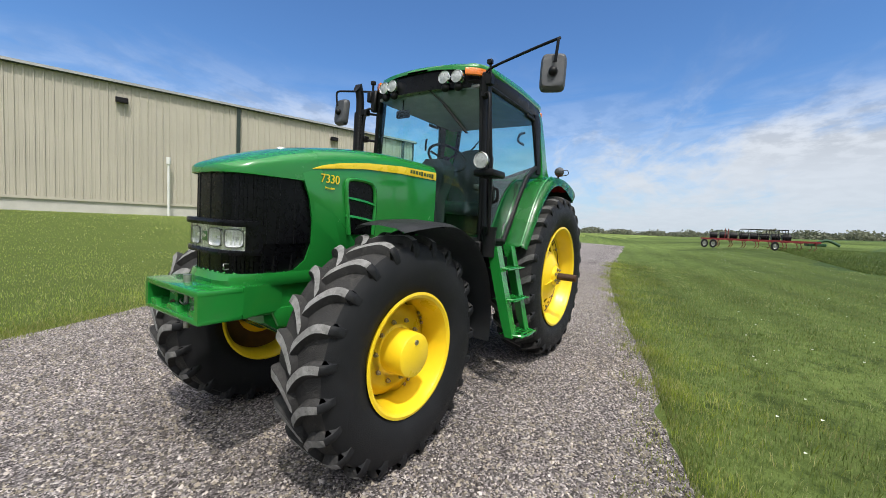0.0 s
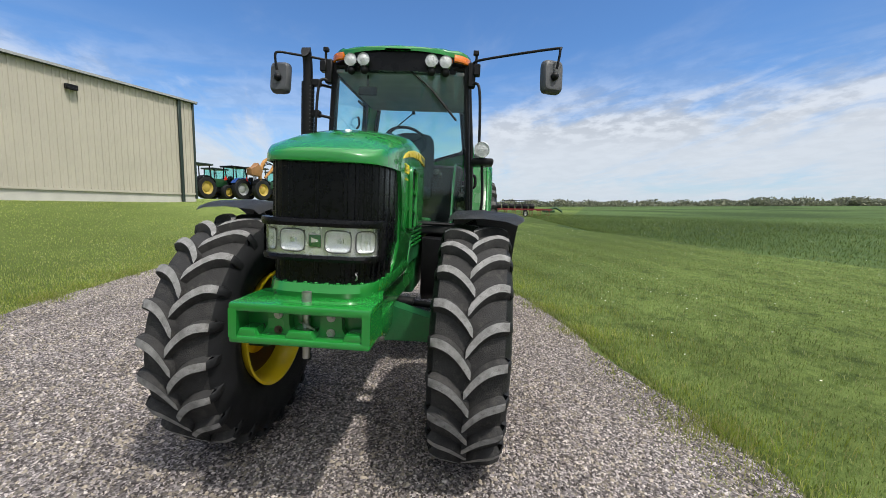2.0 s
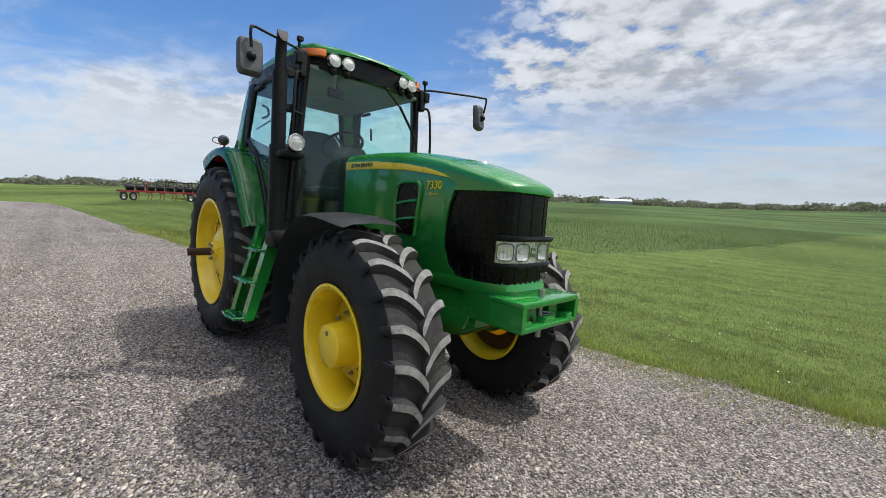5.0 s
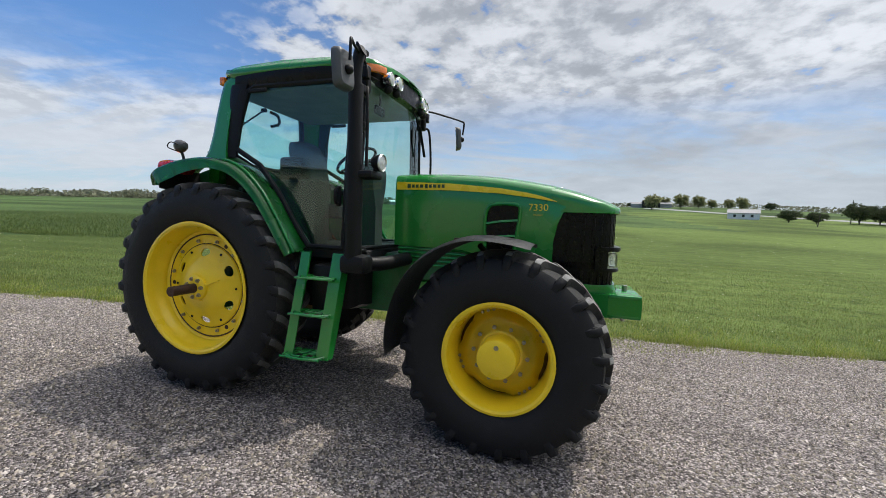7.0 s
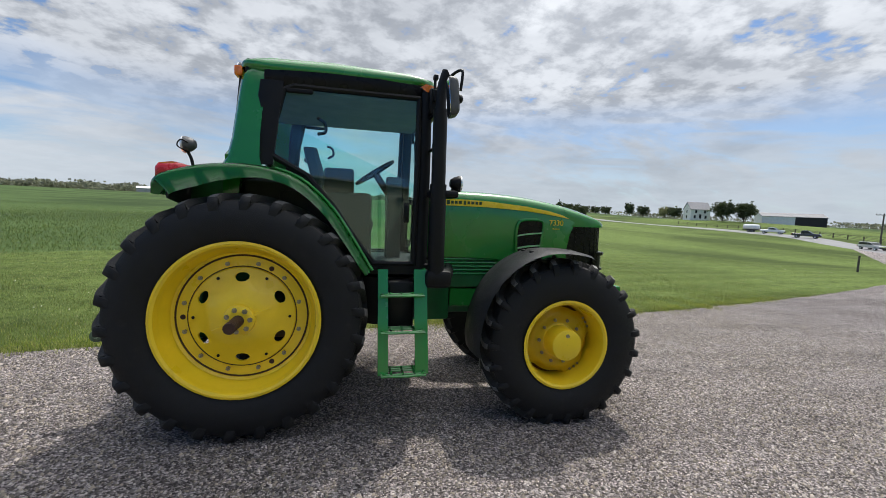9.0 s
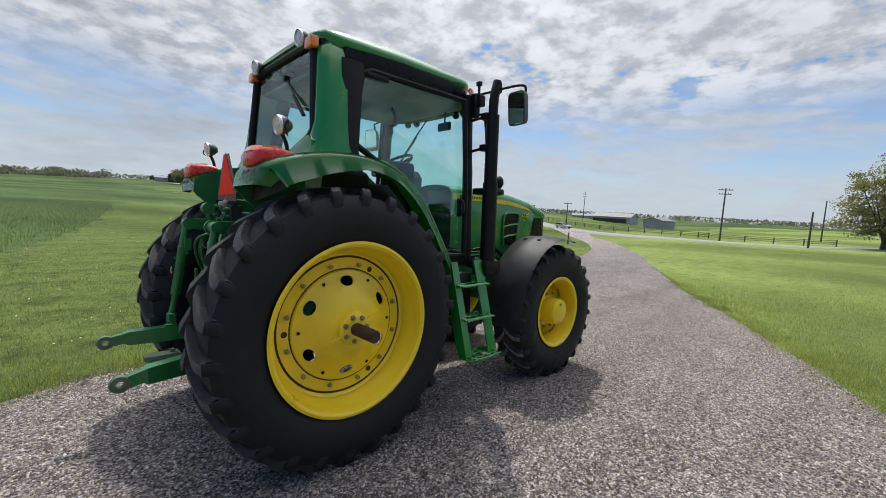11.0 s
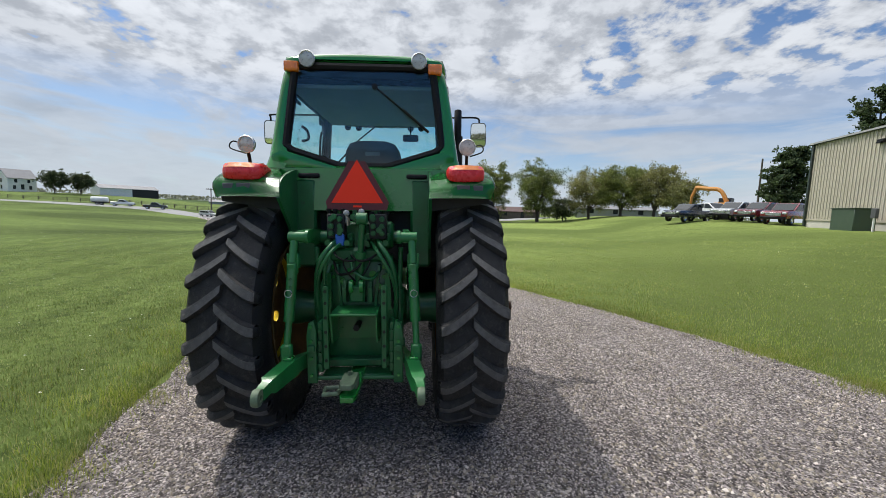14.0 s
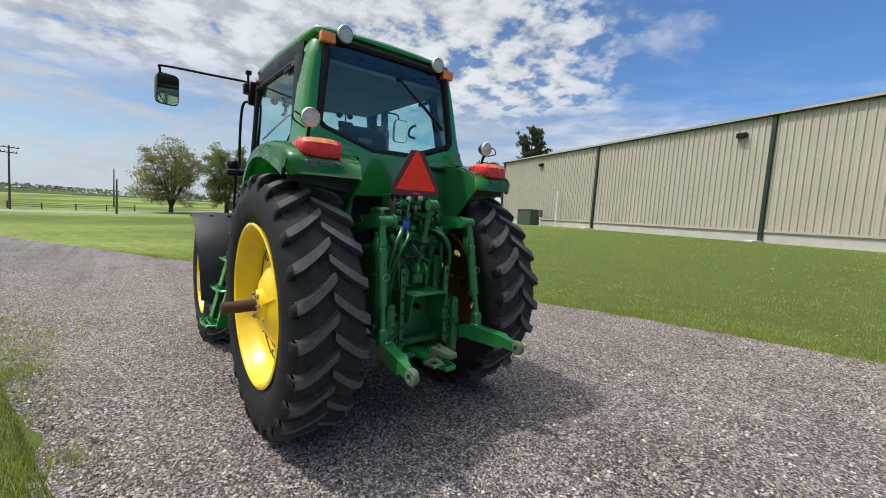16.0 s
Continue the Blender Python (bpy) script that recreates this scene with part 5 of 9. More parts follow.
def post(name, pts_a, pts_b, mt, parent, label="", w=(0.05, 0.04)):
    """A straight pillar between two points with a rectangular rounded section (x, y)."""
    bm = B()
    a, b = Vector(pts_a), Vector(pts_b)
    ring = [(1, 0.6), (0.6, 1), (-0.6, 1), (-1, 0.6), (-1, -0.6), (-0.6, -1), (0.6, -1), (1, -0.6)]
    loft(bm, [[(p.x + i * w[0], p.y + j * w[1], p.z) for i, j in ring] for p in (a, b)])
    return part(name, bm, mt, parent, label)


bm = B()
box(bm, 0.15, 1.46, -0.70, 0.70, 1.24, 1.325, 0.02)
box(bm, -0.08, 0.36, -0.60, 0.60, 1.30, 2.0, 0.03)
cab = part("cab_body", bm, M["cab_dark"], TR, "glazed driver's cab with a dark interior")
for s in (1, -1):
    bm = B()
    box(bm, 0.92, 1.46, s * 0.60, s * 0.725, 1.235, 1.335, 0.012)
    part("cab_sill", bm, M["black"], cab)
    # front pillar leans in towards the roof
    post("front_pillar", (1.36, s * 0.70, 1.26), (1.40, s * 0.612, 2.80), M["black"], cab, w=(0.045, 0.03))
    # door frame bars
    bm = B()
    edge = [(0.14, 2.19), (0.19, 2.46), (0.245, 2.70), (0.32, 2.735), (1.33, 2.735), (1.315, 2.0), (1.30, 1.335), (0.965, 1.335), (0.80, 1.55), (0.63, 1.80), (0.43, 2.03), (0.14, 2.19)]
    pts = [Vector((x, s * (side_y(z) + 0.004), z)) for x, z in edge]
    for a, b in zip(pts, pts[1:]):
        rod(bm, a, b, 0.024, n=8)
    for a in pts[:-1]:
        bmesh.ops.create_uvsphere(bm, u_segments=8, v_segments=5, radius=0.024, matrix=Matrix.Translation(a))
    door = part("cab_door", bm, M["black"], cab, "black framed glass cab door")
    bm = B()
    f = bm.faces.new([bm.verts.new((x, s * (side_y(z) + 0.006), z)) for x, z in edge[:-1]])
    bmesh.ops.solidify(bm, geom=[f], thickness=0.004)
    g = part("door_glass", bm, M["glass"], door, "lightly tinted door glass")
    g.visible_shadow = False
    bm = B()
    box(bm, 0.265, 0.47, s * 0.645, s * 0.672, 2.675, 2.715, 0.012)
    part("door_visor", bm, M["black"], door)
    bm = B()
    tube(bm, arc([(1.235, s * 0.70, 1.83), (1.235, s * 0.745, 1.815), (1.235, s * 0.748, 1.72), (1.235, s * 0.70, 1.70)], 4), 0.014, 8)
    box(bm, 1.21, 1.26, s * 0.69, s * 0.712, 1.68, 1.85, 0.008)
    part("door_handle", bm, M["black"], door)
    # inner grab handle
    bm = B()
    tube(bm, arc([(0.50, s * 0.655, 2.50), (0.555, s * 0.625, 2.47), (0.565, s * 0.62, 2.40), (0.51, s * 0.66, 2.37)], 4), 0.013, 8)
    part("grab_handle", bm, M["black"], door)
    # broad green rear pillar
    bm = B()
    sec = []
    for z, x0, x1, y in ((2.06, -0.185, 0.11, 0.755), (2.15, -0.145, 0.085, 0.735), (2.3, -0.115, 0.085, 0.715), (2.5, -0.095, 0.095, 0.688), (2.7, -0.075, 0.125, 0.655), (2.80, -0.062, 0.16, 0.634), (2.86, -0.03, 0.17, 0.605)):
        yi = y - (0.16 if z < 2.2 else 0.095)
        sec.append([(x0, s * yi, z), (x0 - 0.01, s * (y - 0.045), z), (x0 + 0.022, s * (y - 0.008), z), (x0 + 0.06, s * y, z), (x1, s * (y + 0.002), z), (x1, s * (y - 0.05), z)])
    loft(bm, sec)
    part("rear_pillar", bm, M["green"], cab, "broad glossy green rear pillar", sharp=55)
    post("door_post", (0.09, s * 0.70, 2.10), (0.16, s * 0.645, 2.76), M["black"], cab, w=(0.085, 0.02))
# windscreen, curved outwards a little
bm = B()
rows = []
for z in (1.34, 1.7, 2.1, 2.45, 2.76):
    row = []
    for k in range(13):
        y = (side_y(z) - 0.03) * (k / 6 - 1)
        x = 1.46 + 0.035 - 0.085 * (k / 6 - 1) ** 2 + 0.02 * (z - 1.34) / 1.4
        row.append((x, y, z))
    rows.append(row)
loft(bm, rows, closed=False)
bmesh.ops.solidify(bm, geom=bm.faces[:], thickness=0.005)
g = part("windscreen", bm, M["glass"], cab, "tall curved windscreen")
g.visible_shadow = False
bm = B()
tube(bm, [r[0] for r in rows], 0.016), tube(bm, [r[-1] for r in rows], 0.016), tube(bm, rows[0], 0.018), tube(bm, rows[-1], 0.018)
part("windscreen_seal", bm, M["black"], cab)
# rear window with a pointed lower edge
edge = [(-0.50, 2.845), (0.50, 2.845), (0.535, 2.80), (0.605, 2.24), (0.555, 2.20), (0.19, 2.085), (-0.19, 2.085), (-0.555, 2.20), (-0.605, 2.24), (-0.535, 2.80)]
def rear_x(z):
    return lerp(z, (2.05, 2.85), (-0.115, -0.070))
bm = B()
f = bm.faces.new([bm.verts.new((rear_x(z), y, z)) for y, z in edge])
bmesh.ops.solidify(bm, geom=[f], thickness=0.005)
g = part("rear_window", bm, M["glass_rear"], cab, "tinted rear window with a pointed lower edge")
g.visible_shadow = False
bm = B()
pts = [Vector((rear_x(z) - 0.004, y, z)) for y, z in edge]
for a, b in zip(pts, pts[1:] + pts[:1]):
    d = (b - a).normalized()
    rod(bm, a, b, 0.030, n=8)
    bmesh.ops.create_uvsphere(bm, u_segments=8, v_segments=5, radius=0.030, matrix=Matrix.Translation(a))
part("rear_window_frame", bm, M["black"], cab)
# green panel under the rear window
bm = B()
loft(bm, [[(-0.12, y, 2.12 - max(0, 0.10 - abs(y) * 0) * 0.3), (-0.185, y, 2.06), (-0.20, y, 1.74), (-0.10, y, 1.72), (-0.06, y, 2.05)] for y in (-0.66, -0.45, -0.2, 0, 0.2, 0.45, 0.66)])
rear_panel = part("rear_panel", bm, M["green"], cab, "dark green panel below the rear window")
for s in (1, -1):
    bm = B()
    prism(bm, [(s * 0.62, 2.20), (s * 0.21, 2.075), (s * 0.21, 2.02), (s * 0.68, 2.02), (s * 0.70, 2.16)], "x", -0.17, -0.06, 0.006)
    part("corner_panel", bm, M["green"], rear_panel)
    bm = B()
    box(bm, -0.215, -0.17, s * 0.33, s * 0.49, 1.985, 2.02, 0.01)
    part("panel_handle", bm, M["black"], rear_panel)
    bm = B()
    box(bm, -0.20, -0.02, s * 0.36, s * 0.52, 1.30, 1.98, 0.02)
    part("cab_support", bm, M["green_dirty"], cab)

# wipers
for name, pts in (("front_wiper", [(1.535, 0.08, 2.735), (1.545, 0.30, 2.56), (1.515, 0.545, 2.29)]), ("rear_wiper", [(-0.075, -0.08, 2.70), (-0.105, -0.30, 2.52), (-0.125, -0.50, 2.35)])):
    bm = B()
    tube(bm, pts, 0.008, 6)
    off = Vector((0.012 if pts[0][0] > 0 else -0.012, 0, 0))
    rod(bm, Vector(pts[1]) + off, Vector(pts[2]) + off, 0.011, n=6)
    rod(bm, Vector(pts[0]) - off * 2, Vector(pts[0]) + off * 2, 0.022, n=10)
    part(name, bm, M["black"], cab)

# interior
bm = B()
box(bm, 0.46, 0.98, -0.25, 0.25, 1.58, 1.72, 0.05, 3)
seat = part("driver_seat", bm, M["seat"], cab, "dark cloth driver's seat")
bm = B()
loft(bm, [[(x0 + dx, y, z) for dx, y in ((0.05, -w), (0.075, -w * 0.7), (0.08, 0), (0.075, w * 0.7), (0.05, w), (-0.03, w * 0.95), (-0.05, 0), (-0.03, -w * 0.95))] for x0, z, w in ((0.50, 1.70, 0.24), (0.47, 1.95, 0.265), (0.42, 2.17, 0.262), (0.39, 2.27, 0.245), (0.375, 2.33, 0.205), (0.37, 2.352, 0.13))])
part("seat_back", bm, M["seat"], seat)
bm = B()
for s in (1, -1):
    box(bm, 0.55, 0.95, s * 0.30, s * 0.37, 1.84, 1.90, 0.02, 2)
part("armrest", bm, M["interior"], seat)
bm = B()
box(bm, 0.335, 0.352, -0.07, 0.06, 2.225, 2.26, 0.003)
part("seat_tag", bm, M["liner"], seat)
bm = B()
box(bm, 0.2, 0.95, -0.62, -0.38, 1.32, 1.92, 0.04, 2)
part("side_console", bm, M["cab_dark"], cab)
bm = B()
box(bm, 0.55, 0.80, -0.60, -0.46, 1.90, 2.12, 0.03, 2, Matrix.Translation((0, 0, 0)))
part("display_monitor", bm, M["black"], cab)
bm = B()
loft(bm, [[(x - 0.10, y, z) for x, y in ((1.22, -w), (1.36, -w * 0.8), (1.36, w * 0.8), (1.22, w))] for z, w in ((1.32, 0.10), (1.7, 0.09), (1.90, 0.17), (2.05, 0.19), (2.12, 0.11))])
part("steering_column", bm, M["interior"], cab)
bm = B()
ctr, nrm = Vector((1.0, 0, 2.165)), Vector((-0.55, 0, 0.83)).normalized()
u, v = basis(nrm)
ring = [ctr + (u * math.cos(2 * math.pi * k / 32) + v * math.sin(2 * math.pi * k / 32)) * 0.21 for k in range(33)]
tube(bm, ring, 0.015, 8)
for a in (0.5, 2.6, 4.7):
    rod(bm, ctr - nrm * 0.03, ctr + (u * math.cos(a) + v * math.sin(a)) * 0.19, 0.012, n=6)
rod(bm, ctr - nrm * 0.25, ctr, 0.035, n=10)
part("steering_wheel", bm, M["black"], cab)
bm = B()
box(bm, 1.38, 1.41, -0.40, -0.22, 2.52, 2.60, 0.012)
tube(bm, [(1.40, -0.31, 2.60), (1.40, -0.31, 2.72)], 0.008)
part("inside_mirror", bm, M["black"], cab)

# front lamps in the fascia
for s in (1, -1):
    for y, x in ((0.430, 1.565), (0.305, 1.585)):
        bm = B()
        lathe(bm, [(0.055, -0.06), (0.062, 0.0), (0.056, 0.012), (0.052, 0.004)], 28, "x", (x, s * y, 2.783))
        lamp = part("roof_work_lamp", bm, M["chrome"], fascia, "round chrome work lamp")
        bm = B()
        lathe(bm, [(0.001, 0.014), (0.03, 0.012), (0.052, 0.004)], 28, "x", (x, s * y, 2.783))
        part("lens", bm, M["work_lens"], lamp)
        bm = B()
        bmesh.ops.create_uvsphere(bm, u_segments=12, v_segments=8, radius=0.038, matrix=Matrix.Translation((x - 0.03, s * y, 2.70)))
        part("lower_lamp", bm, M["black"], fascia)
    bm = B()
    loft(bm, [[(x + dx, s * y, 2.828 + dz) for dx, dz in ((0.0, -0.035), (0.022, -0.028), (0.026, 0), (0.018, 0.028), (-0.01, 0.032), (-0.05, 0))] for x, y in ((1.53, 0.505), (1.513, 0.545), (1.485, 0.585), (1.445, 0.62), (1.39, 0.648))])
    part("front_indicator", bm, M["amber"], fascia, "amber indicator lens")
    bm = B()
    box(bm, -0.130, -0.07, s * 0.492, s * 0.602, 2.792, 2.868, 0.012, 2)
    part("rear_indicator", bm, M["amber"], roof, "amber indicator lens")


def round_lamp(name, c, d, r, parent, shell, label, lens=True):
    """A round work lamp at c facing d."""
    d = Vector(d).normalized()
    m = Matrix.Translation(c) @ d.to_track_quat("X", "Z").to_matrix().to_4x4()
    bm = B()
    lathe(bm, [(0.001, -r * 1.15), (r * 0.45, -r * 1.05), (r * 0.8, -r * 0.6), (r, -r * 0.1), (r * 1.04, 0.01), (r * 0.94, 0.022)], 24, "x")
    lamp = part(name, bm, shell, parent, label, m)
    bm = B()
    lathe(bm, [(0.001, 0.024), (r * 0.6, 0.022), (r * 0.94, 0.016)], 24, "x")
    part("lens", bm, M["work_lens"], lamp)
    bm = B()
    closed_lathe(bm, [(r * 0.90, 0.014), (r * 0.97, 0.026), (r * 1.05, 0.018), (r * 1.02, 0.006)], 28, "x")
    part("bezel", bm, M["lamp_silver"], lamp)
    return lamp


for s in (1, -1):
    round_lamp("rear_roof_lamp", (-0.115, s * 0.424, 2.884), (-1, 0, -0.12), 0.058, TR, M["mirror_back"], "round grey work lamp on the roof edge")
    round_lamp("fender_lamp", (-0.40, s * 0.775, 2.20), (-1, 0, -0.1), 0.058, TR, M["mirror_back"], "round work lamp on a fender stalk")
    bm = B()
    tube(bm, arc([(-0.36, s * 0.775, 2.05), (-0.37, s * 0.775, 2.10), (-0.39, s * 0.775, 2.145)], 3), 0.012, 6)
    tube(bm, arc([(-0.36, s * 0.79, 2.19), (-0.40, s * 0.87, 2.22), (-0.42, s * 0.885, 2.17), (-0.37, s * 0.80, 2.14)], 4), 0.005, 5)
    part("lamp_stalk", bm, M["black"], TR)
    lamp = round_lamp("belt_work_lamp", (1.655, s * 0.79, 2.02), (1, 0, -0.05), 0.066, TR, M["black"], "round work lamp on a black bracket")
    bm = B()
    box(bm, 1.40, 1.64, s * 0.70, s * 0.90, 1.895, 1.955, 0.02, 2)
    rod(bm, (1.60, s * 0.79, 1.93), (1.62, s * 0.79, 1.98), 0.02)
    part("lamp_bracket", bm, M["black"], TR)
    # grab rail beside the door
    bm = B()
    tube(bm, arc([(1.46, s * 0.66, 2.63), (1.50, s * 0.735, 2.60), (1.52, s * 0.76, 2.3), (1.52, s * 0.765, 2.0)], 5), 0.013, 8)
    tube(bm, arc([(1.50, s * 0.80, 1.93), (1.50, s * 0.82, 1.6), (1.48, s * 0.80, 1.42), (1.42, s * 0.73, 1.38)], 5), 0.013, 8)
    part("grab_rail", bm, M["black"], TR)

# exhaust stack on the right
bm = B()
rod(bm, (1.47, -0.86, 1.18), (1.47, -0.86, 2.0), 0.068, n=24)
rod(bm, (1.47, -0.86, 2.0), (1.47, -0.86, 2.60), 0.058, n=24)
stack = part("exhaust_pipe", bm, M["black"], TR, "black exhaust stack with a perforated heat shield")
bm = B()
path = arc([(1.47, -0.86, 2.58), (1.472, -0.86, 2.70), (1.485, -0.861, 2.80), (1.515, -0.864, 2.90)], 5)
rings = []
for i, p in enumerate(path):
    a, b = path[max(i - 1, 0)], path[min(i + 1, len(path) - 1)]
    u, w = basis((b - a).normalized())[:2]
    cut = smooth01(i, len(path) - 4, len(path) - 1) * 0.07
    rings.append([tuple(p + u * 0.043 * math.cos(k * math.pi / 10) + w * 0.043 * math.sin(k * math.pi / 10)) for k in range(20)])
    # the end is cut on a slant, open towards the front
    rings[-1] = [(x, y, z - cut * max(0.0, (x - p.x) / 0.043 + 0.2)) for x, y, z in rings[-1]]
loft(bm, rings)
part("stack_tip", bm, M["black"], stack)
bm = B()
for k in range(16):
    z = 2.02 + 0.036 * k
    for j in range(-2, 3):
        a = radians(90 + 24 * j)
        rod(bm, (1.47 + 0.055 * math.cos(a), -0.86 + 0.055 * math.sin(a), z), (1.47 + 0.0595 * math.cos(a), -0.86 + 0.0595 * math.sin(a), z), 0.006, n=6)
part("heat_shield", bm, M["grey_plastic"], stack)
bm = B()
box(bm, 1.38, 1.60, -0.93, -0.74, 1.15, 1.30, 0.04, 2)
tube(bm, arc([(1.50, -0.80, 1.22), (1.62, -0.6, 1.22), (1.7, -0.3, 1.24)], 4), 0.06, 14)
part("exhaust_elbow", bm, M["black"], stack)
for z in (2.32, 2.60):
    bm = B()
    tube(bm, [(1.42, -0.62, z - 0.03), (1.46, -0.80, z)], 0.013, 8)
    box(bm, 1.43, 1.50, -0.82, -0.74, z - 0.03, z + 0.03, 0.006)
    part("stack_bracket", bm, M["black"], stack)
# intake canister on the left
bm = B()
rod(bm, (1.40, 0.78, 1.20), (1.40, 0.78, 1.44), 0.060, n=20)
rod(bm, (1.40, 0.78, 1.44), (1.40, 0.78, 1.47), 0.068, n=20)
part("intake_canister", bm, M["black"], TR)

# mirrors
def side_mirror(s, c, arm, size):
    bm = B()
    tube(bm, arc(arm, 4), 0.011, 8)
    a = part("mirror_arm", bm, M["black"], TR, "black tubular mirror arm")
    m = Matrix.Translation(c) @ Matrix.Rotation(radians(19 if s > 0 else -5), 4, "Z") @ Matrix.Rotation(radians(-4.7), 4, "Y")
    bm = B()
    w, h = size
    rings = []
    for x, f in ((-0.018, 0.97), (-0.022, 1.0), (0.0, 1.0), (0.03, 0.95), (0.045, 0.82)):
        ring = []
        for k in range(32):
            t = 2 * math.pi * k / 32
            ring.append((x, math.copysign(abs(math.cos(t)) ** 0.35, math.cos(t)) * w * f, math.copysign(abs(math.sin(t)) ** 0.35, math.sin(t)) * h * f))
        rings.append(ring)
    loft(bm, rings)
    part("mirror_shell", bm, M["mirror_back"], a, "grey mirror housing", m)
    bm = B()
    ring = [(math.copysign(abs(math.cos(2 * math.pi * k / 32)) ** 0.35, math.cos(2 * math.pi * k / 32)) * w * 0.92, math.copysign(abs(math.sin(2 * math.pi * k / 32)) ** 0.35, math.sin(2 * math.pi * k / 32)) * h * 0.94) for k in range(32)]
    prism(bm, ring, "x", -0.026, -0.020)
    part("mirror_glass", bm, M["mirror"], a, "clean mirror glass", m)
    bm = B()
    bmesh.ops.create_uvsphere(bm, u_segments=14, v_segments=10, radius=0.034, matrix=m @ Matrix.Translation((0.055, 0.0, -0.01)))
    part("mirror_joint", bm, M["black"], a)
    return a


side_mirror(1, (1.665, 1.345, 2.645), [(1.45, 0.66, 2.80), (1.50, 0.72, 2.825), (1.60, 1.0, 2.845), (1.71, 1.36, 2.865), (1.735, 1.39, 2.84), (1.725, 1.375, 2.70)], (0.094, 0.138))
side_mirror(-1, (1.50, -1.105, 2.625), [(1.45, -0.64, 2.80), (1.48, -0.75, 2.815), (1.53, -1.0, 2.835), (1.565, -1.10, 2.835), (1.575, -1.125, 2.80), (1.565, -1.115, 2.68)], (0.092, 0.140))
for s in (1, -1):
    bm = B()
    box(bm, 1.41, 1.48, s * 0.63, s * 0.70, 2.60, 2.82, 0.012)
    box(bm, 1.43, 1.50, s * 0.68, s * 0.74, 2.70, 2.80, 0.008)
    tube(bm, [(1.45, s * 0.70, 2.80), (1.45, s * 0.70, 2.92)], 0.012, 8)
    box(bm, 1.435, 1.475, s * 0.67, s * 0.72, 2.885, 2.925, 0.006)
    part("mirror_mount", bm, M["black"], TR)

# -- rear fenders --
def fender_path():
    pts = []
    for x, z in ((-0.588, 1.83), (-0.568, 1.925), (-0.50, 1.975), (-0.40, 2.01), (-0.25, 2.045), (-0.05, 2.065), (0.15, 2.055), (0.35, 2.0), (0.5, 1.90), (0.64, 1.755), (0.76, 1.58), (0.87, 1.40), (0.94, 1.285)):
        pts.append((x, 0.0, z))
    return arc(pts, 3)


for s in (1, -1):
    path = fender_path()
    bm = B()
    rings = []
    for i, p in enumerate(path):
        a, b = path[max(i - 1, 0)], path[min(i + 1, len(path) - 1)]
        t = (b - a).normalized()
        n = Vector((-t.z, 0, t.x))
        f = i / (len(path) - 1)
        yo = lerp(f, (0, 0.06, 0.15, 0.5, 0.75, 1), (0.93, 0.955, 0.965, 0.965, 0.955, 0.945))
        yi = lerp(f, (0, 0.2, 0.35, 1), (0.50, 0.52, 0.62, 0.66))
        lip = lerp(f, (0, 0.12, 0.3, 0.5, 1), (0.07, 0.16, 0.15, 0.085, 0.05))
        row = [p + Vector((0, s * yi, 0)), p + Vector((0, s * (yi * 0.5 + yo * 0.5), 0)) + n * 0.012, p + Vector((0, s * (yo - 0.06), 0)) + n * 0.008, p + Vector((0, s * (yo - 0.02), 0)) - n * 0.008, p + Vector((0, s * yo, 0)) - n * 0.03, p + Vector((0, s * (yo + 0.002), 0)) - n * lip]
        rings.append(row)
    loft(bm, rings, closed=False)
    bmesh.ops.solidify(bm, geom=bm.faces[:], thickness=0.012)
    fen = part("rear_fender", bm, M["green"], TR, "rounded glossy green rear fender", sharp=60)
    # inner wall
    bm = B()
    outline = [(p.x, p.z - 0.008) for p in path] + [(0.80, 1.25), (0.55, 1.25), (0.35, 1.45), (0.0, 1.52), (-0.25, 1.45), (-0.38, 1.62)]
    prism(bm, outline, "y", s * 0.50, s * 0.52)
    part("fender_wall", bm, M["green_dirty"], fen)
    # black closing plate under the fender's tail
    bm = B()
    prism(bm, [(s * 0.51, 1.74), (s * 0.93, 1.80), (s * 0.945, 1.93), (s * 0.90, 1.975), (s * 0.51, 1.985)], "x", -0.475, -0.463)
    part("fender_tail_plate", bm, M["cab_dark"], fen)
    # raised crease on the outer face
    bm = B()
    ridge = []
    for p in path[19:]:
        ridge.append(p + Vector((0.012, s * 0.90, 0.012)))
    tube(bm, ridge, 0.012, 8)
    part("fender_crease", bm, M["green"], fen)
    # tail lamp pod on the fender's rear shoulder
    bm = B()
    rings = []
    for y, h, d in ((0.625, 0.030, 0.050), (0.640, 0.050, 0.068), (0.68, 0.056, 0.078), (0.76, 0.058, 0.082), (0.84, 0.054, 0.076), (0.872, 0.044, 0.062), (0.882, 0.024, 0.045)):
        rings.append([(-0.505 - d, s * y, 2.000 - h * 0.85), (-0.505 - d, s * y, 2.000 + h * 0.30), (-0.505 - d * 0.72, s * y, 2.000 + h * 0.95), (-0.44, s * y, 2.000 + h * 1.12), (-0.37, s * y, 2.000 + h * 0.8), (-0.42, s * y, 2.000 - h * 0.9), (-0.505 - d * 0.85, s * y, 2.000 - h * 1.0)])
    loft(bm, rings)
    tl = part("tail_lamp", bm, M["red_lens"], fen, "red tail lamp with an amber strip on top", sharp=60)
    bm = B()
    loft(bm, [[(-0.588 + q, s * y, 2.026), (-0.566 + q, s * y, 2.058 - q * 0.3), (-0.46, s * y, 2.070 - q * 0.3), (-0.44, s * y, 2.058), (-0.50, s * y, 2.02)] for y, q in ((0.645, 0.022), (0.69, 0.004), (0.76, 0.0), (0.83, 0.006), (0.868, 0.024))])
    part("tail_lamp_amber", bm, M["amber"], tl)
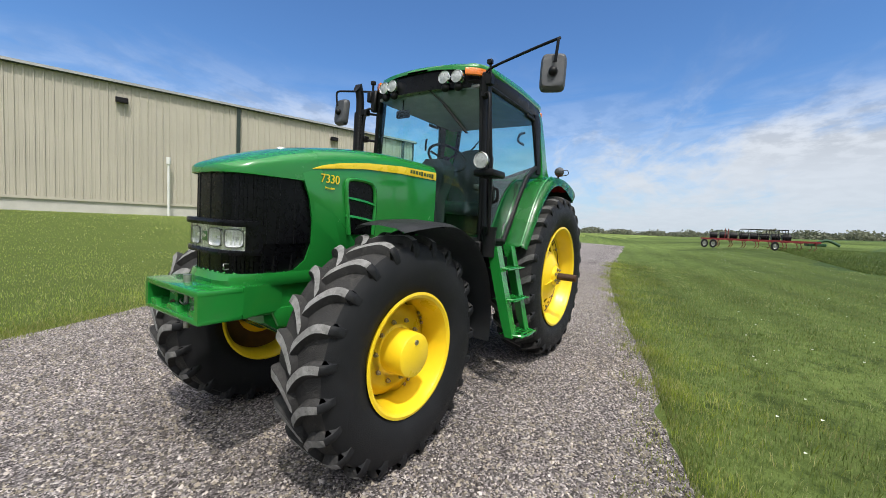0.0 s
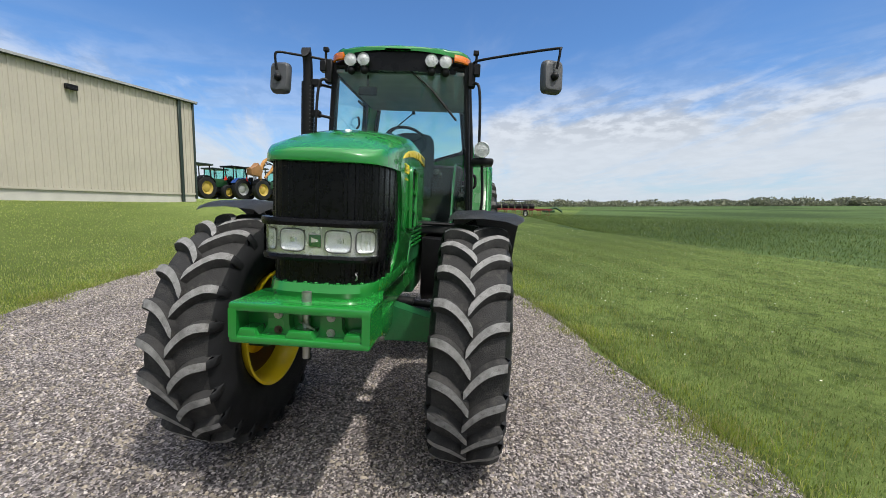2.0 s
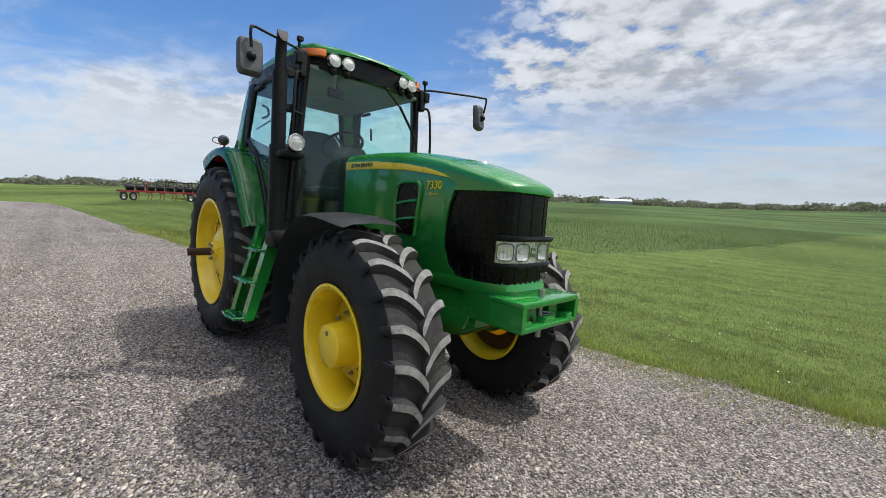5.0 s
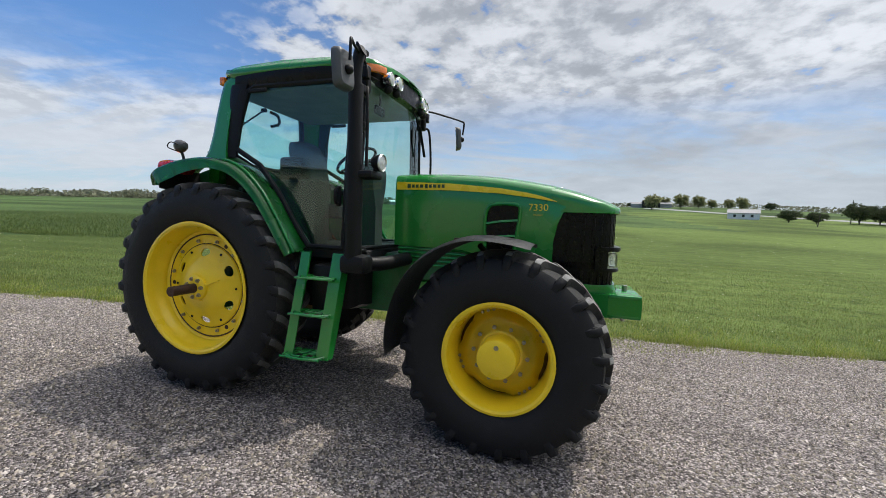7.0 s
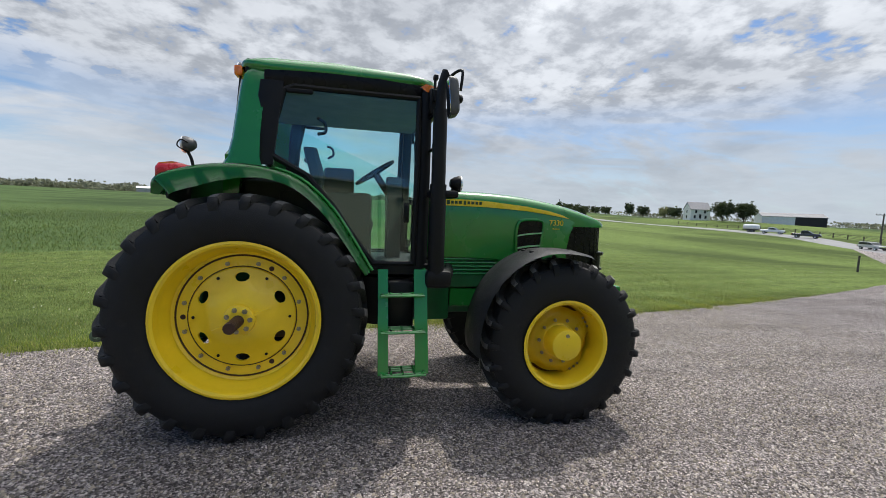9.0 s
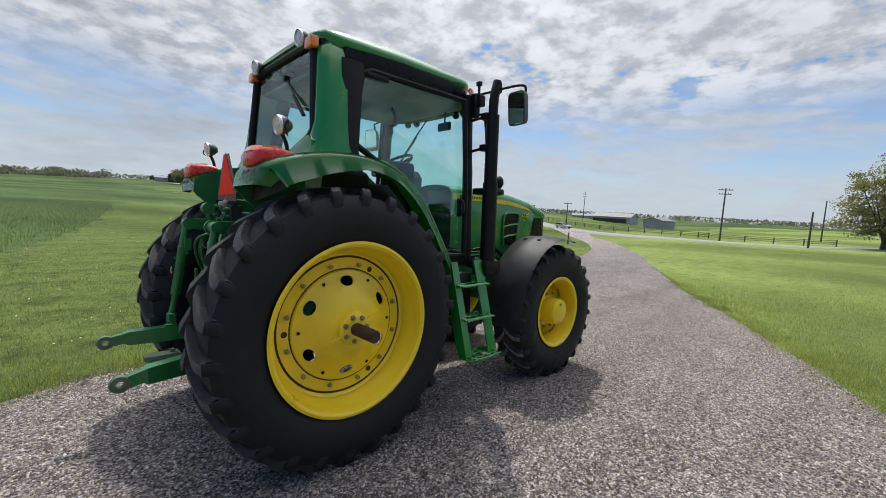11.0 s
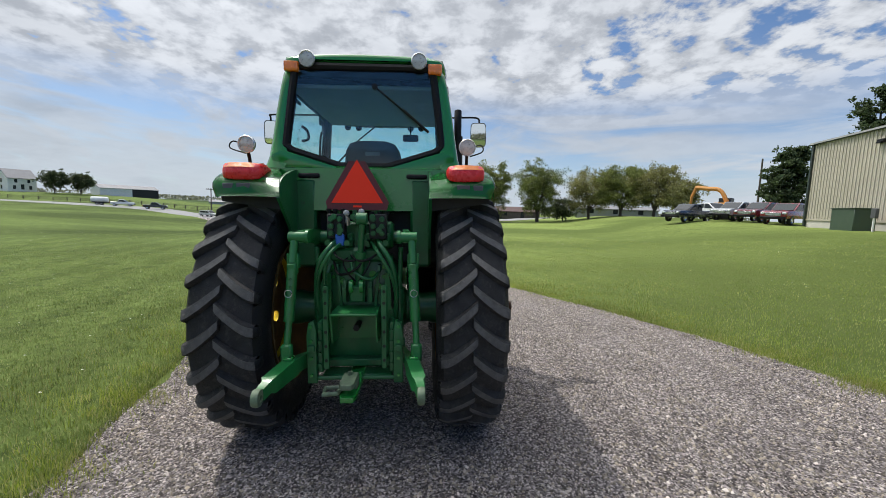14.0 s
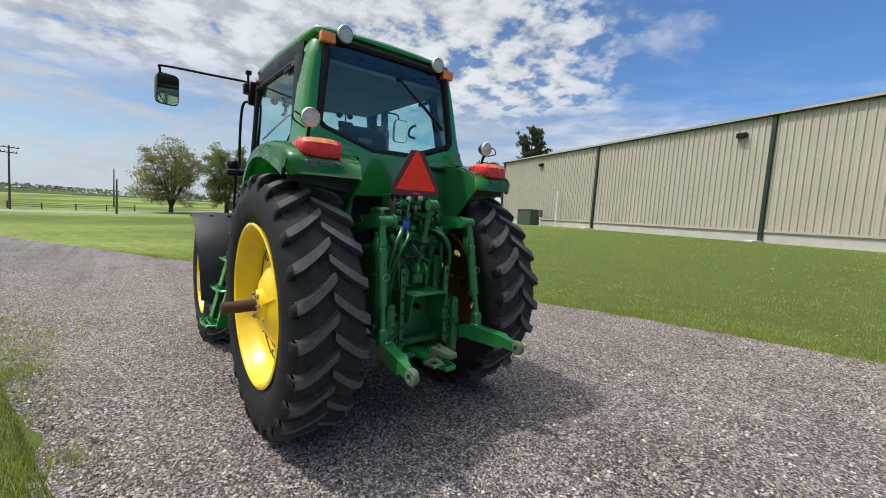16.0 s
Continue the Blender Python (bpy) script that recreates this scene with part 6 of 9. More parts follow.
    bm = B()
    box(bm, -0.59, -0.565, s * 0.80, s * 0.87, 1.88, 1.92, 0.006)
    box(bm, -0.59, -0.565, s * 0.69, s * 0.78, 1.88, 1.92, 0.004)
    part("fender_reflector", bm, M["mirror_back"], fen)
    # -- front fender --
    pts = arc([(2.86, 0, 1.438), (2.72, 0, 1.470), (2.52, 0, 1.486), (2.33, 0, 1.458), (2.12, 0, 1.35), (1.95, 0, 1.17), (1.85, 0, 0.94), (1.815, 0, 0.72), (1.83, 0, 0.58)], 4)
    bm = B()
    rings = []
    for i, p in enumerate(pts):
        a, b = pts[max(i - 1, 0)], pts[min(i + 1, len(pts) - 1)]
        t = (b - a).normalized()
        n = Vector((t.z, 0, -t.x))
        f = i / (len(pts) - 1)
        yo = lerp(f, (0, 0.1, 0.3, 1), (1.0, 1.055, 1.07, 1.045))
        yi = 0.585
        rings.append([p + Vector((0, s * yi, 0)) - n * 0.03, p + Vector((0, s * (yi + 0.03), 0)), p + Vector((0, s * 0.80, 0)) + n * 0.012, p + Vector((0, s * (yo - 0.06), 0)), p + Vector((0, s * yo, 0)) - n * 0.022])
    loft(bm, rings, closed=False)
    bmesh.ops.solidify(bm, geom=bm.faces[:], thickness=0.010)
    ff = part("front_fender", steered(bm, s), M["grey_plastic"], TR, "weathered dark grey plastic front fender", sharp=50)
    for y in (0.70, 0.88):
        bm = B()
        box(bm, 2.30, 2.34, s * (y - 0.02), s * (y + 0.02), 1.45, 1.472, 0.005)
        part("fender_bolt", steered(bm, s), M["black"], ff)

# -- steps --
for s in (1, -1):
    def slide(z):
        return lerp(z, (0.50, 1.30), (1.075, 0.86))
    bm = B()
    for x, w, slim in ((1.00, 0.080, 0.75), (1.395, -0.105, 0.65)):
        # angle section: a web seen from the side and a flange on the outer face
        loft(bm, [[(x, s * (slide(z) - d), z), (x, s * slide(z), z), (x + w, s * (slide(z) - 0.004), z), (x + w, s * (slide(z) - 0.014), z), (x + w * 0.2, s * (slide(z) - 0.014), z), (x + w * 0.2, s * (slide(z) - d), z)] for z, d in ((0.505, 0.11 * slim), (0.60, 0.13 * slim), (0.9, 0.15 * slim), (1.30, 0.16 * slim))])
    ladder = part("step_ladder", bm, M["green"], TR, "green steel cab steps with slotted treads")
    for z in (0.525, 0.83, 1.105):
        bm = B()
        y = slide(z)
        o = 0.085 if z < 0.6 else 0.055
        pts = arc([(1.02, s * (y - 0.02), z), (1.06, s * (y + o - 0.02), z), (1.12, s * (y + o), z), (1.19, s * (y + o + 0.006), z), (1.26, s * (y + o), z), (1.325, s * (y + o - 0.02), z), (1.365, s * (y - 0.02), z)], 4)
        tube(bm, pts, 0.011, 6)
        for off in (0.045, 0.085, 0.125, -0.035, -0.045 - o * 0.35):
            rod(bm, (1.02, s * (y - off), z - 0.004), (1.365, s * (y - off), z - 0.004), 0.009, n=6)
        for x in (1.10, 1.19, 1.28):
            box(bm, x - 0.008, x + 0.008, s * (y - 0.13), s * (y + o - 0.002), z - 0.010, z + 0.004)
        part("step_tread", bm, M["green"], ladder)
    bm = B()
    box(bm, 1.08, 1.30, s * 0.70, s * 0.84, 0.80, 1.20, 0.03, 2)
    part("tool_box", bm, M["black"], TR)
    # tank beside the gearbox
    bm = B()
    loft(bm, [[(x, s * 0.30, z0), (x, s * yo, z0 + 0.03), (x, s * (yo + 0.02), 1.0), (x, s * yo, 1.20), (x, s * 0.30, 1.22)] for x, z0, yo in (((0.62, 0.80, 0.45), (0.75, 0.70, 0.60), (1.35, 0.62, 0.66), (1.62, 0.64, 0.64), (1.70, 0.72, 0.55)) if s > 0 else ((0.62, 0.84, 0.42), (0.75, 0.78, 0.56), (1.00, 0.76, 0.62), (1.30, 0.77, 0.60), (1.36, 0.80, 0.52)))])
    part("fuel_tank", bm, M["black"], TR, "black moulded fuel tank behind the steps", sharp=50)

# -- hitch and rear hydraulics --
bm = B()
box(bm, -0.45, -0.25, -0.24, 0.24, 0.62, 1.42, 0.03, 2)
box(bm, -0.50, -0.36, -0.20, 0.20, 1.38, 1.48, 0.02)
part("rear_housing", bm, M["green_dirty"], TR)
hyd = B()
rr = random.Random(7)
for k in range(10):
    y = -0.20 + 0.044 * k
    z = 1.48 + 0.09 * (k % 3)
    box(hyd, -0.46 - 0.02 * (k % 2), -0.28, y - 0.02, y + 0.018, z, z + 0.10, 0.008)
    rod(hyd, (-0.42, y, z + 0.05), (-0.54, y, z + 0.04), 0.015, n=10)
    rod(hyd, (-0.54, y, z + 0.04), (-0.56, y, z + 0.04), 0.020, n=10)
box(hyd, -0.40, -0.22, -0.24, 0.24, 1.46, 1.66, 0.02)
hyd = part("valve_block", hyd, M["green_dirty"], TR, "green bank of hydraulic couplers")
for k, (pts, r) in enumerate(([[(-0.50, 0.16, 1.50), (-0.60, 0.20, 1.40), (-0.56, 0.22, 1.2), (-0.46, 0.23, 1.05)], 0.014], [[(-0.50, -0.15, 1.50), (-0.60, -0.22, 1.38), (-0.55, -0.25, 1.2), (-0.45, -0.24, 0.95)], 0.014], [[(-0.48, 0.05, 1.46), (-0.58, 0.02, 1.33), (-0.57, -0.10, 1.27), (-0.46, -0.16, 1.33)], 0.010], [[(-0.48, -0.05, 1.50), (-0.59, -0.02, 1.36), (-0.55, 0.12, 1.30), (-0.46, 0.18, 1.40)], 0.009], [[(-0.46, 0.20, 1.36), (-0.52, 0.26, 1.15), (-0.50, 0.25, 0.9), (-0.42, 0.2, 0.78)], 0.016])):
    bm = B()
    tube(bm, arc(pts, 6), r, 8)
    part("hydraulic_hose", bm, M["black"] if k % 2 else M["green_dirty"], hyd)
for y, z in ((0.07, 1.70), (0.0, 1.71)):
    bm = B()
    rod(bm, (-0.48, y, z - 0.06), (-0.49, y, z), 0.016, n=10)
    part("coupler_cap", bm, M["steel"], hyd)
bm = B()
box(bm, -0.545, -0.52, 0.085, 0.145, 1.50, 1.58, 0.006)
part("blue_coupler_cover", bm, M["blue"], hyd)
# pto guard: an open box
bm = B()
box(bm, -0.72, -0.44, -0.155, 0.155, 1.045, 1.062, 0.005)
for s in (1, -1):
    prism(bm, [(-0.44, 0.82), (-0.44, 1.045), (-0.72, 1.045), (-0.67, 0.85)], "y", s * 0.155, s * 0.144)
box(bm, -0.47, -0.45, -0.15, 0.15, 0.82, 1.05)
pto = part("pto_guard", bm, M["green_hitch"], TR, "green box guard over the power take-off")
bm = B()
rod(bm, (-0.45, 0, 0.93), (-0.60, 0, 0.93), 0.022, n=14)
part("pto_shaft", bm, M["black"], pto)
bm = B()
for s in (1, -1):
    box(bm, -0.62, -0.40, s * 0.225, s * 0.265, 0.62, 0.98, 0.01)
    for z in (0.68, 0.76, 0.84, 0.92):
        rod(bm, (-0.625, s * 0.245, z), (-0.64, s * 0.245, z), 0.014, n=6)
box(bm, -0.52, -0.40, -0.26, 0.26, 0.62, 0.68, 0.01)
part("hitch_frame", bm, M["green_dirty"], TR)
bm = B()
rod(bm, (-0.28, -0.36, 1.54), (-0.28, 0.36, 1.54), 0.05, n=16)
part("rockshaft", bm, M["green_hitch"], TR)
for s in (1, -1):
    bm = B()
    loft(bm, [[(x, s * (y - w), z - h), (x, s * (y + w), z - h), (x, s * (y + w), z + h), (x, s * (y - w), z + h)] for x, y, z, w, h in ((-0.22, 0.32, 1.53, 0.022, 0.06), (-0.45, 0.335, 1.56, 0.020, 0.05), (-0.66, 0.35, 1.57, 0.020, 0.04))])
    rod(bm, (-0.66, s * 0.30, 1.57), (-0.66, s * 0.42, 1.57), 0.034, n=16)
    rod(bm, (-0.66, s * 0.29, 1.57), (-0.66, s * 0.31, 1.57), 0.045, n=16)
    arm = part("lift_arm", bm, M["green_hitch"], TR, "green hitch lift arm")
    bm = B()
    rod(bm, (-0.66, s * 0.385, 1.56), (-0.69, s * 0.395, 1.40), 0.026, n=12)
    box(bm, -0.72, -0.65, s * 0.365, s * 0.425, 1.32, 1.40, 0.01)
    rod(bm, (-0.69, s * 0.395, 1.36), (-0.74, s * 0.412, 1.02), 0.034, n=14)
    rod(bm, (-0.74, s * 0.412, 1.02), (-0.77, s * 0.42, 0.86), 0.022, n=12)
    box(bm, -0.80, -0.74, s * 0.385, s * 0.455, 0.76, 0.88, 0.012)
    for z in (1.20, 1.25, 1.30):
        rod(bm, (-0.745, s * 0.40, z), (-0.735, s * 0.40, z), 0.008, n=6)
    part("lift_link", bm, M["green_hitch"], TR, "green adjustable lift link")
    bm = B()
    ring = [(-0.765, s * 0.402 + 0.024 * math.cos(a), 1.21 + 0.024 * math.sin(a)) for a in np.linspace(0, 6.28, 13)]
    tube(bm, ring, 0.003, 5)
    part("link_clip_ring", bm, M["steel"], TR)
    bm = B()
    loft(bm, [[(x, s * (y - w), z - h), (x, s * (y + w), z - h), (x, s * (y + w), z + h), (x, s * (y - w), z + h)] for x, y, z, w, h in ((-0.30, 0.30, 0.66, 0.02, 0.04), (-0.55, 0.345, 0.70, 0.022, 0.045), (-0.75, 0.385, 0.73, 0.035, 0.05), (-0.78, 0.392, 0.73, 0.042, 0.055), (-1.04, 0.438, 0.725, 0.040, 0.048), (-1.06, 0.44, 0.725, 0.026, 0.036), (-1.13, 0.452, 0.712, 0.022, 0.034))])
    part("lower_link", bm, M["green_hitch"], TR, "bright green lower hitch link")
    bm = B()
    closed_lathe(bm, [(0.020, -0.024), (0.046, -0.020), (0.052, 0.0), (0.046, 0.020), (0.020, 0.024)], 20, "y", (-1.165, s * 0.455, 0.708))
    part("link_ball_eye", bm, M["worn"], TR)
    bm = B()
    box(bm, -0.82, -0.74, s * 0.375, s * 0.43, 0.775, 0.80, 0.006)
    rod(bm, (-0.78, s * 0.40, 0.78), (-0.78, s * 0.40, 0.825), 0.016, n=8)
    part("link_bolt", bm, M["green"], TR)
    bm = B()
    tube(bm, [(-0.42, s * 0.26, 0.66), (-0.62, s * 0.33, 0.70)], 0.016, 8)
    part("sway_block", bm, M["green_dirty"], TR)
# top link stowed upright, leaning to the right
bm = B()
rod(bm, (-0.50, -0.005, 1.16), (-0.57, -0.03, 1.45), 0.032, n=14)
rod(bm, (-0.57, -0.03, 1.45), (-0.60, -0.045, 1.64), 0.020, n=12)
rod(bm, (-0.565, -0.03, 1.42), (-0.572, -0.032, 1.46), 0.036, n=12)
rod(bm, (-0.62, -0.085, 1.69), (-0.62, -0.015, 1.69), 0.040, n=16)
rod(bm, (-0.61, -0.047, 1.62), (-0.615, -0.05, 1.68), 0.022, n=10)
part("top_link", bm, M["green_dirty"], TR, "stowed green top link")
bm = B()
box(bm, -0.56, -0.42, -0.05, 0.05, 1.10, 1.22, 0.012)
for y in (-0.09, -0.04, 0.04, 0.09):
    prism(bm, [(-0.44, 1.08), (-0.54, 1.10), (-0.55, 1.20), (-0.50, 1.25), (-0.44, 1.24)], "y", y - 0.012, y + 0.012)
part("top_link_bracket", bm, M["green_dirty"], TR)
# lift cylinders, flange bolts and thin lines round the gearbox
for s in (1, -1):
    bm = B()
    rod(bm, (-0.46, s * 0.285, 0.78), (-0.45, s * 0.29, 1.18), 0.034, n=14)
    rod(bm, (-0.45, s * 0.29, 1.18), (-0.44, s * 0.30, 1.48), 0.018, n=10)
    rod(bm, (-0.46, s * 0.25, 0.78), (-0.46, s * 0.33, 0.78), 0.036, n=12)
    part("lift_cylinder", bm, M["green_dirty"], TR, "green hydraulic lift cylinder")
    bm = B()
    prism(bm, [(s * 0.21, 0.80), (s * 0.265, 0.80), (s * 0.265, 1.16), (s * 0.235, 1.30), (s * 0.19, 1.30), (s * 0.19, 1.08)], "x", -0.50, -0.45)
    flange = part("side_flange", bm, M["green_hitch"], TR)
    for z in (0.86, 0.94, 1.02, 1.10, 1.18):
        bm = B()
        rod(bm, (-0.50, s * 0.238, z), (-0.518, s * 0.238, z), 0.015, n=6)
        part("flange_bolt", bm, M["green_dirty"], flange)
    bm = B()
    for y in (s * 0.365, s * 0.425):
        box(bm, -0.685, -0.635, y - 0.008, y + 0.008, 1.36, 1.46, 0.004)
    part("link_fork", bm, M["green_hitch"], TR)
    bm = B()
    tube(bm, arc([(-0.50, s * 0.10, 1.52), (-0.64, s * 0.16, 1.46), (-0.62, s * 0.245, 1.30), (-0.53, s * 0.27, 1.12), (-0.47, s * 0.24, 1.0)], 6), 0.0125, 8)
    part("hydraulic_hose", bm, M["green_dirty"], hyd)
    bm = B()
    tube(bm, arc([(-0.46, s * 0.06, 1.42), (-0.56, s * 0.09, 1.38), (-0.57, s * 0.04, 1.29), (-0.52, s * -0.02, 1.22)], 6), 0.006, 6)
    part("thin_line", bm, M["black"], hyd)
for y, z in ((-0.10, 1.29), (0.06, 1.31), (0.12, 1.24), (-0.14, 1.20)):
    bm = B()
    rod(bm, (-0.45, y, z), (-0.475, y, z), 0.026, n=10)
    rod(bm, (-0.475, y, z), (-0.49, y, z), 0.014, n=6)
    part("cover_plug", bm, M["green"], hyd)
# drilled side strips, bracket plates, thick hoses and valve blocks
for s in (1, -1):
    bm = B()
    box(bm, -0.655, -0.635, s * 0.178, s * 0.215, 0.66, 1.24, 0.004)
    strip = part("drilled_strip", bm, M["green_dirty"], TR, "green steel strip with drilled holes")
    hole = None
    for z in (0.72, 0.82, 0.92, 1.02, 1.12, 1.20):
        if hole is None:
            bm = B()
            rod(bm, (-0.654, s * 0.197, 0), (-0.6575, s * 0.197, 0), 0.011, n=10)
            hole = part("drilled_hole", bm, M["black"], strip, m=Matrix.Translation((0, 0, z)))
        else:
            link("drilled_hole", hole.data, strip, m=Matrix.Translation((0, 0, z)))
    bm = B()
    prism(bm, [(s * 0.262, 0.56), (s * 0.325, 0.56), (s * 0.325, 0.90), (s * 0.315, 0.98), (s * 0.275, 1.0), (s * 0.262, 0.94)], "x", -0.66, -0.60, 0.006)
    plate = part("sway_bracket", bm, M["green_dirty"], TR, "green sway block bracket")
    for z in (0.62, 0.74, 0.86, 0.96):
        bm = B()
        rod(bm, (-0.66, s * 0.295, z), (-0.672, s * 0.295, z), 0.013, n=6)
        part("bracket_bolt", bm, M["green"], plate)
    bm = B()
    box(bm, -0.68, -0.655, s * 0.27, s * 0.32, 0.79, 0.83, 0.004)
    part("bracket_rib", bm, M["green_dirty"], plate)
    bm = B()
    tube(bm, arc([(-0.47, s * 0.14, 1.54), (-0.57, s * 0.17, 1.50), (-0.60, s * 0.245, 1.38), (-0.56, s * 0.275, 1.18), (-0.50, s * 0.265, 0.98)], 6), 0.019, 10)
    part("thick_hose", bm, M["green_dirty"], hyd)
    bm = B()
    tube(bm, arc([(-0.50, s * 0.18, 1.49), (-0.61, s * 0.12, 1.43), (-0.60, s * 0.03, 1.40), (-0.53, s * -0.04, 1.43)], 6), 0.008, 6)
    part("thin_line", bm, M["black"], hyd)
    # bank of couplers in a frame
    bm = B()
    box(bm, -0.52, -0.44, s * 0.085, s * 0.205, 1.545, 1.72, 0.006)
    bank = part("coupler_bank", bm, M["cab_dark"], hyd, "dark coupler bank")
    for q in (0.115, 0.175):
        for z in (1.585, 1.635, 1.685):
            bm = B()
            rod(bm, (-0.52, s * q, z), (-0.545, s * q, z), 0.019, n=12)
            rod(bm, (-0.545, s * q, z), (-0.556, s * q, z), 0.012, n=10)
            part("coupler", bm, M["green_dirty"], bank)
    for q in (0.10, 0.155, 0.20):
        bm = B()
        rod(bm, (-0.48, s * q, 1.72), (-0.485, s * q, 1.735 + 0.01 * s), 0.012, n=8)
        rod(bm, (-0.485, s * q, 1.725 + 0.01 * s), (-0.486, s * q, 1.745 + 0.01 * s), 0.017, n=8)
        part("lever", bm, M["black"], bank)
    # casting ribs and bolts on the housing's face
    for z in (1.27, 1.34, 1.41):
        bm = B()
        rod(bm, (-0.45, s * 0.18, z), (-0.468, s * 0.18, z), 0.016, n=6)
        part("housing_bolt", bm, M["green"], hyd)
    bm = B()
    prism(bm, [(s * 0.11, 1.06), (s * 0.13, 1.06), (s * 0.16, 1.36), (s * 0.14, 1.36)], "x", -0.50, -0.44, 0.004)
    part("casting_rib", bm, M["green_dirty"], hyd)
    bm = B()
    closed_lathe(bm, [(0.022, -0.014), (0.046, -0.012), (0.048, 0.012), (0.022, 0.014)], 18, "y", (-0.56, s * 0.035, 1.22))
    part("link_eye", bm, M["green"], hyd)
for y, z in ((-0.03, 1.735), (0.075, 1.725)):
    bm = B()
    bmesh.ops.create_uvsphere(bm, u_segments=14, v_segments=10, radius=0.022, matrix=Matrix.Translation((-0.50, y, z)))
    rod(bm, (-0.49, y, 1.66), (-0.50, y, z), 0.009, n=8)
    part("pale_knob", bm, M["white_knob"], hyd, "pale grey lever knob")
bm = B()
box(bm, -0.60, -0.46, -0.24, 0.24, 0.565, 0.60, 0.008)
rod(bm, (-0.62, -0.30, 0.585), (-0.62, 0.30, 0.585), 0.016, n=10)
part("lower_crossbar", bm, M["green_dirty"], TR)
# drawbar with a clevis
bm = B()
prism(bm, [(-0.3, -0.05), (-0.3, 0.05), (-0.93, 0.055), (-0.98, 0.04), (-0.98, -0.04), (-0.93, -0.055)], "z", 0.575, 0.612, 0.006)
drawbar = part("drawbar", bm, M["green"], TR, "green drawbar with a scraped steel clevis")
bm = B()
prism(bm, [(-0.80, -0.045), (-0.80, 0.045), (-0.97, 0.045), (-1.0, 0.03), (-1.0, -0.03), (-0.97, -0.045)], "z", 0.665, 0.70, 0.005)
box(bm, -0.86, -0.78, -0.045, 0.045, 0.605, 0.67, 0.006)
rod(bm, (-0.84, 0, 0.70), (-0.84, 0, 0.72), 0.016, n=8)
part("clevis", bm, M["worn"], drawbar)
bm = B()
pts = [(-0.88, 0.05, 0.63), (-0.96, 0.06, 0.63), (-0.97, 0.14, 0.63), (-0.88, 0.15, 0.63), (-0.87, 0.05, 0.63)]
tube(bm, pts, 0.014, 8)
part("chain_loop", bm, M["worn"], drawbar)

# slow-vehicle triangle
bm = B()
prism(bm, [(-0.205, 1.745), (0.205, 1.745), (0.22, 1.80), (0.055, 2.085), (-0.055, 2.085), (-0.22, 1.80)], "x", -0.485, -0.479)
smv = part("warning_triangle", bm, M["smv_dark"], TR, "slow-vehicle triangle, fluorescent orange-red with a dark red rim")
bm = B()
prism(bm, [(-0.18, 1.795), (0.18, 1.795), (0.0, 2.095)], "x", -0.4885, -0.4845)
part("triangle_face", bm, M["smv_red"], smv)
bm = B()
box(bm, -0.479, -0.20, -0.025, 0.025, 1.80, 1.83)
box(bm, -0.479, -0.47, -0.02, 0.02, 1.70, 2.0)
part("triangle_bracket", bm, M["black"], smv)
bm = B()
box(bm, -0.4885, -0.485, -0.03, 0.03, 1.765, 1.778)
part("triangle_label", bm, M["smv_red"], smv)
# ---- helpers for the surroundings ----
def gz(x, y):
    return float(ground_z(x, y))


def spot(ex, ey, az, d):
    """A place at a bearing and distance from a point."""
    return ex + d * math.cos(radians(az)), ey + d * math.sin(radians(az))


def at_ground(x, y, turn=0.0, sink=0.0):
    return Matrix.Translation((x, y, gz(x, y) - sink)) @ Matrix.Rotation(radians(turn), 4, "Z")


def leaf_mat(name, color, vary=0.35):
    """Foliage: each leaf clump has its own tone."""
    mt = bpy.data.materials.new(name)
    mt.use_nodes = True
    nt = mt.node_tree
    N, L = nt.nodes.new, nt.links.new
    p = nt.nodes["Principled BSDF"]
    p.inputs["Roughness"].default_value = 0.7
    p.inputs["Specular IOR Level"].default_value = 0.25
    g = N("ShaderNodeNewGeometry")
    ra = N("ShaderNodeValToRGB")
    L(g.outputs["Random Per Island"], ra.inputs[0])
    el = ra.color_ramp.elements
    el[0].color = (*[c * (1 - vary) for c in color], 1)
    el[1].color = (*[min(1, c * (1 + vary)) for c in color], 1)
    e = el.new(0.85)
    e.color = (color[0] * 1.10, color[1] * 1.06, color[2] * 0.9, 1)
    L(ra.outputs[0], p.inputs["Base Color"])
    tr = N("ShaderNodeBsdfTranslucent")
    L(ra.outputs[0], tr.inputs[0])
    mx = N("ShaderNodeMixShader")
    mx.inputs[0].default_value = 0.42
    L(p.outputs[0], mx.inputs[1]), L(tr.outputs[0], mx.inputs[2])
    L(mx.outputs[0], nt.nodes["Material Output"].inputs[0])
    return mt


M["leaf"] = leaf_mat("fresh_leaves", (0.190, 0.225, 0.075))
M["leaf_olive"] = leaf_mat("olive_spring_leaves", (0.265, 0.265, 0.115))
# leaf colour lightened to carry the haze over the hill
M["leaf_pale"] = leaf_mat("haze_paled_leaves", (0.30, 0.32, 0.17))
M["leaf_dark"] = leaf_mat("dark_leaves", (0.080, 0.105, 0.055))
# far woods: grey-green with the distance haze painted into it
M["woods"] = leaf_mat("haze_paled_woods", (0.20, 0.215, 0.16))
M["needle"] = leaf_mat("pine_needles", (0.075, 0.11, 0.055))
M["bark"] = material("grey_bark", (0.075, 0.062, 0.050), 0.9, vary=0.3, scale=3, bump=0.6, bump_scale=30)
M["wood"] = material("weathered_wood", (0.10, 0.085, 0.07), 0.9, vary=0.3, scale=4)
M["white_paint"] = material("white_paint", (0.75, 0.75, 0.73), 0.6, vary=0.08, scale=1)
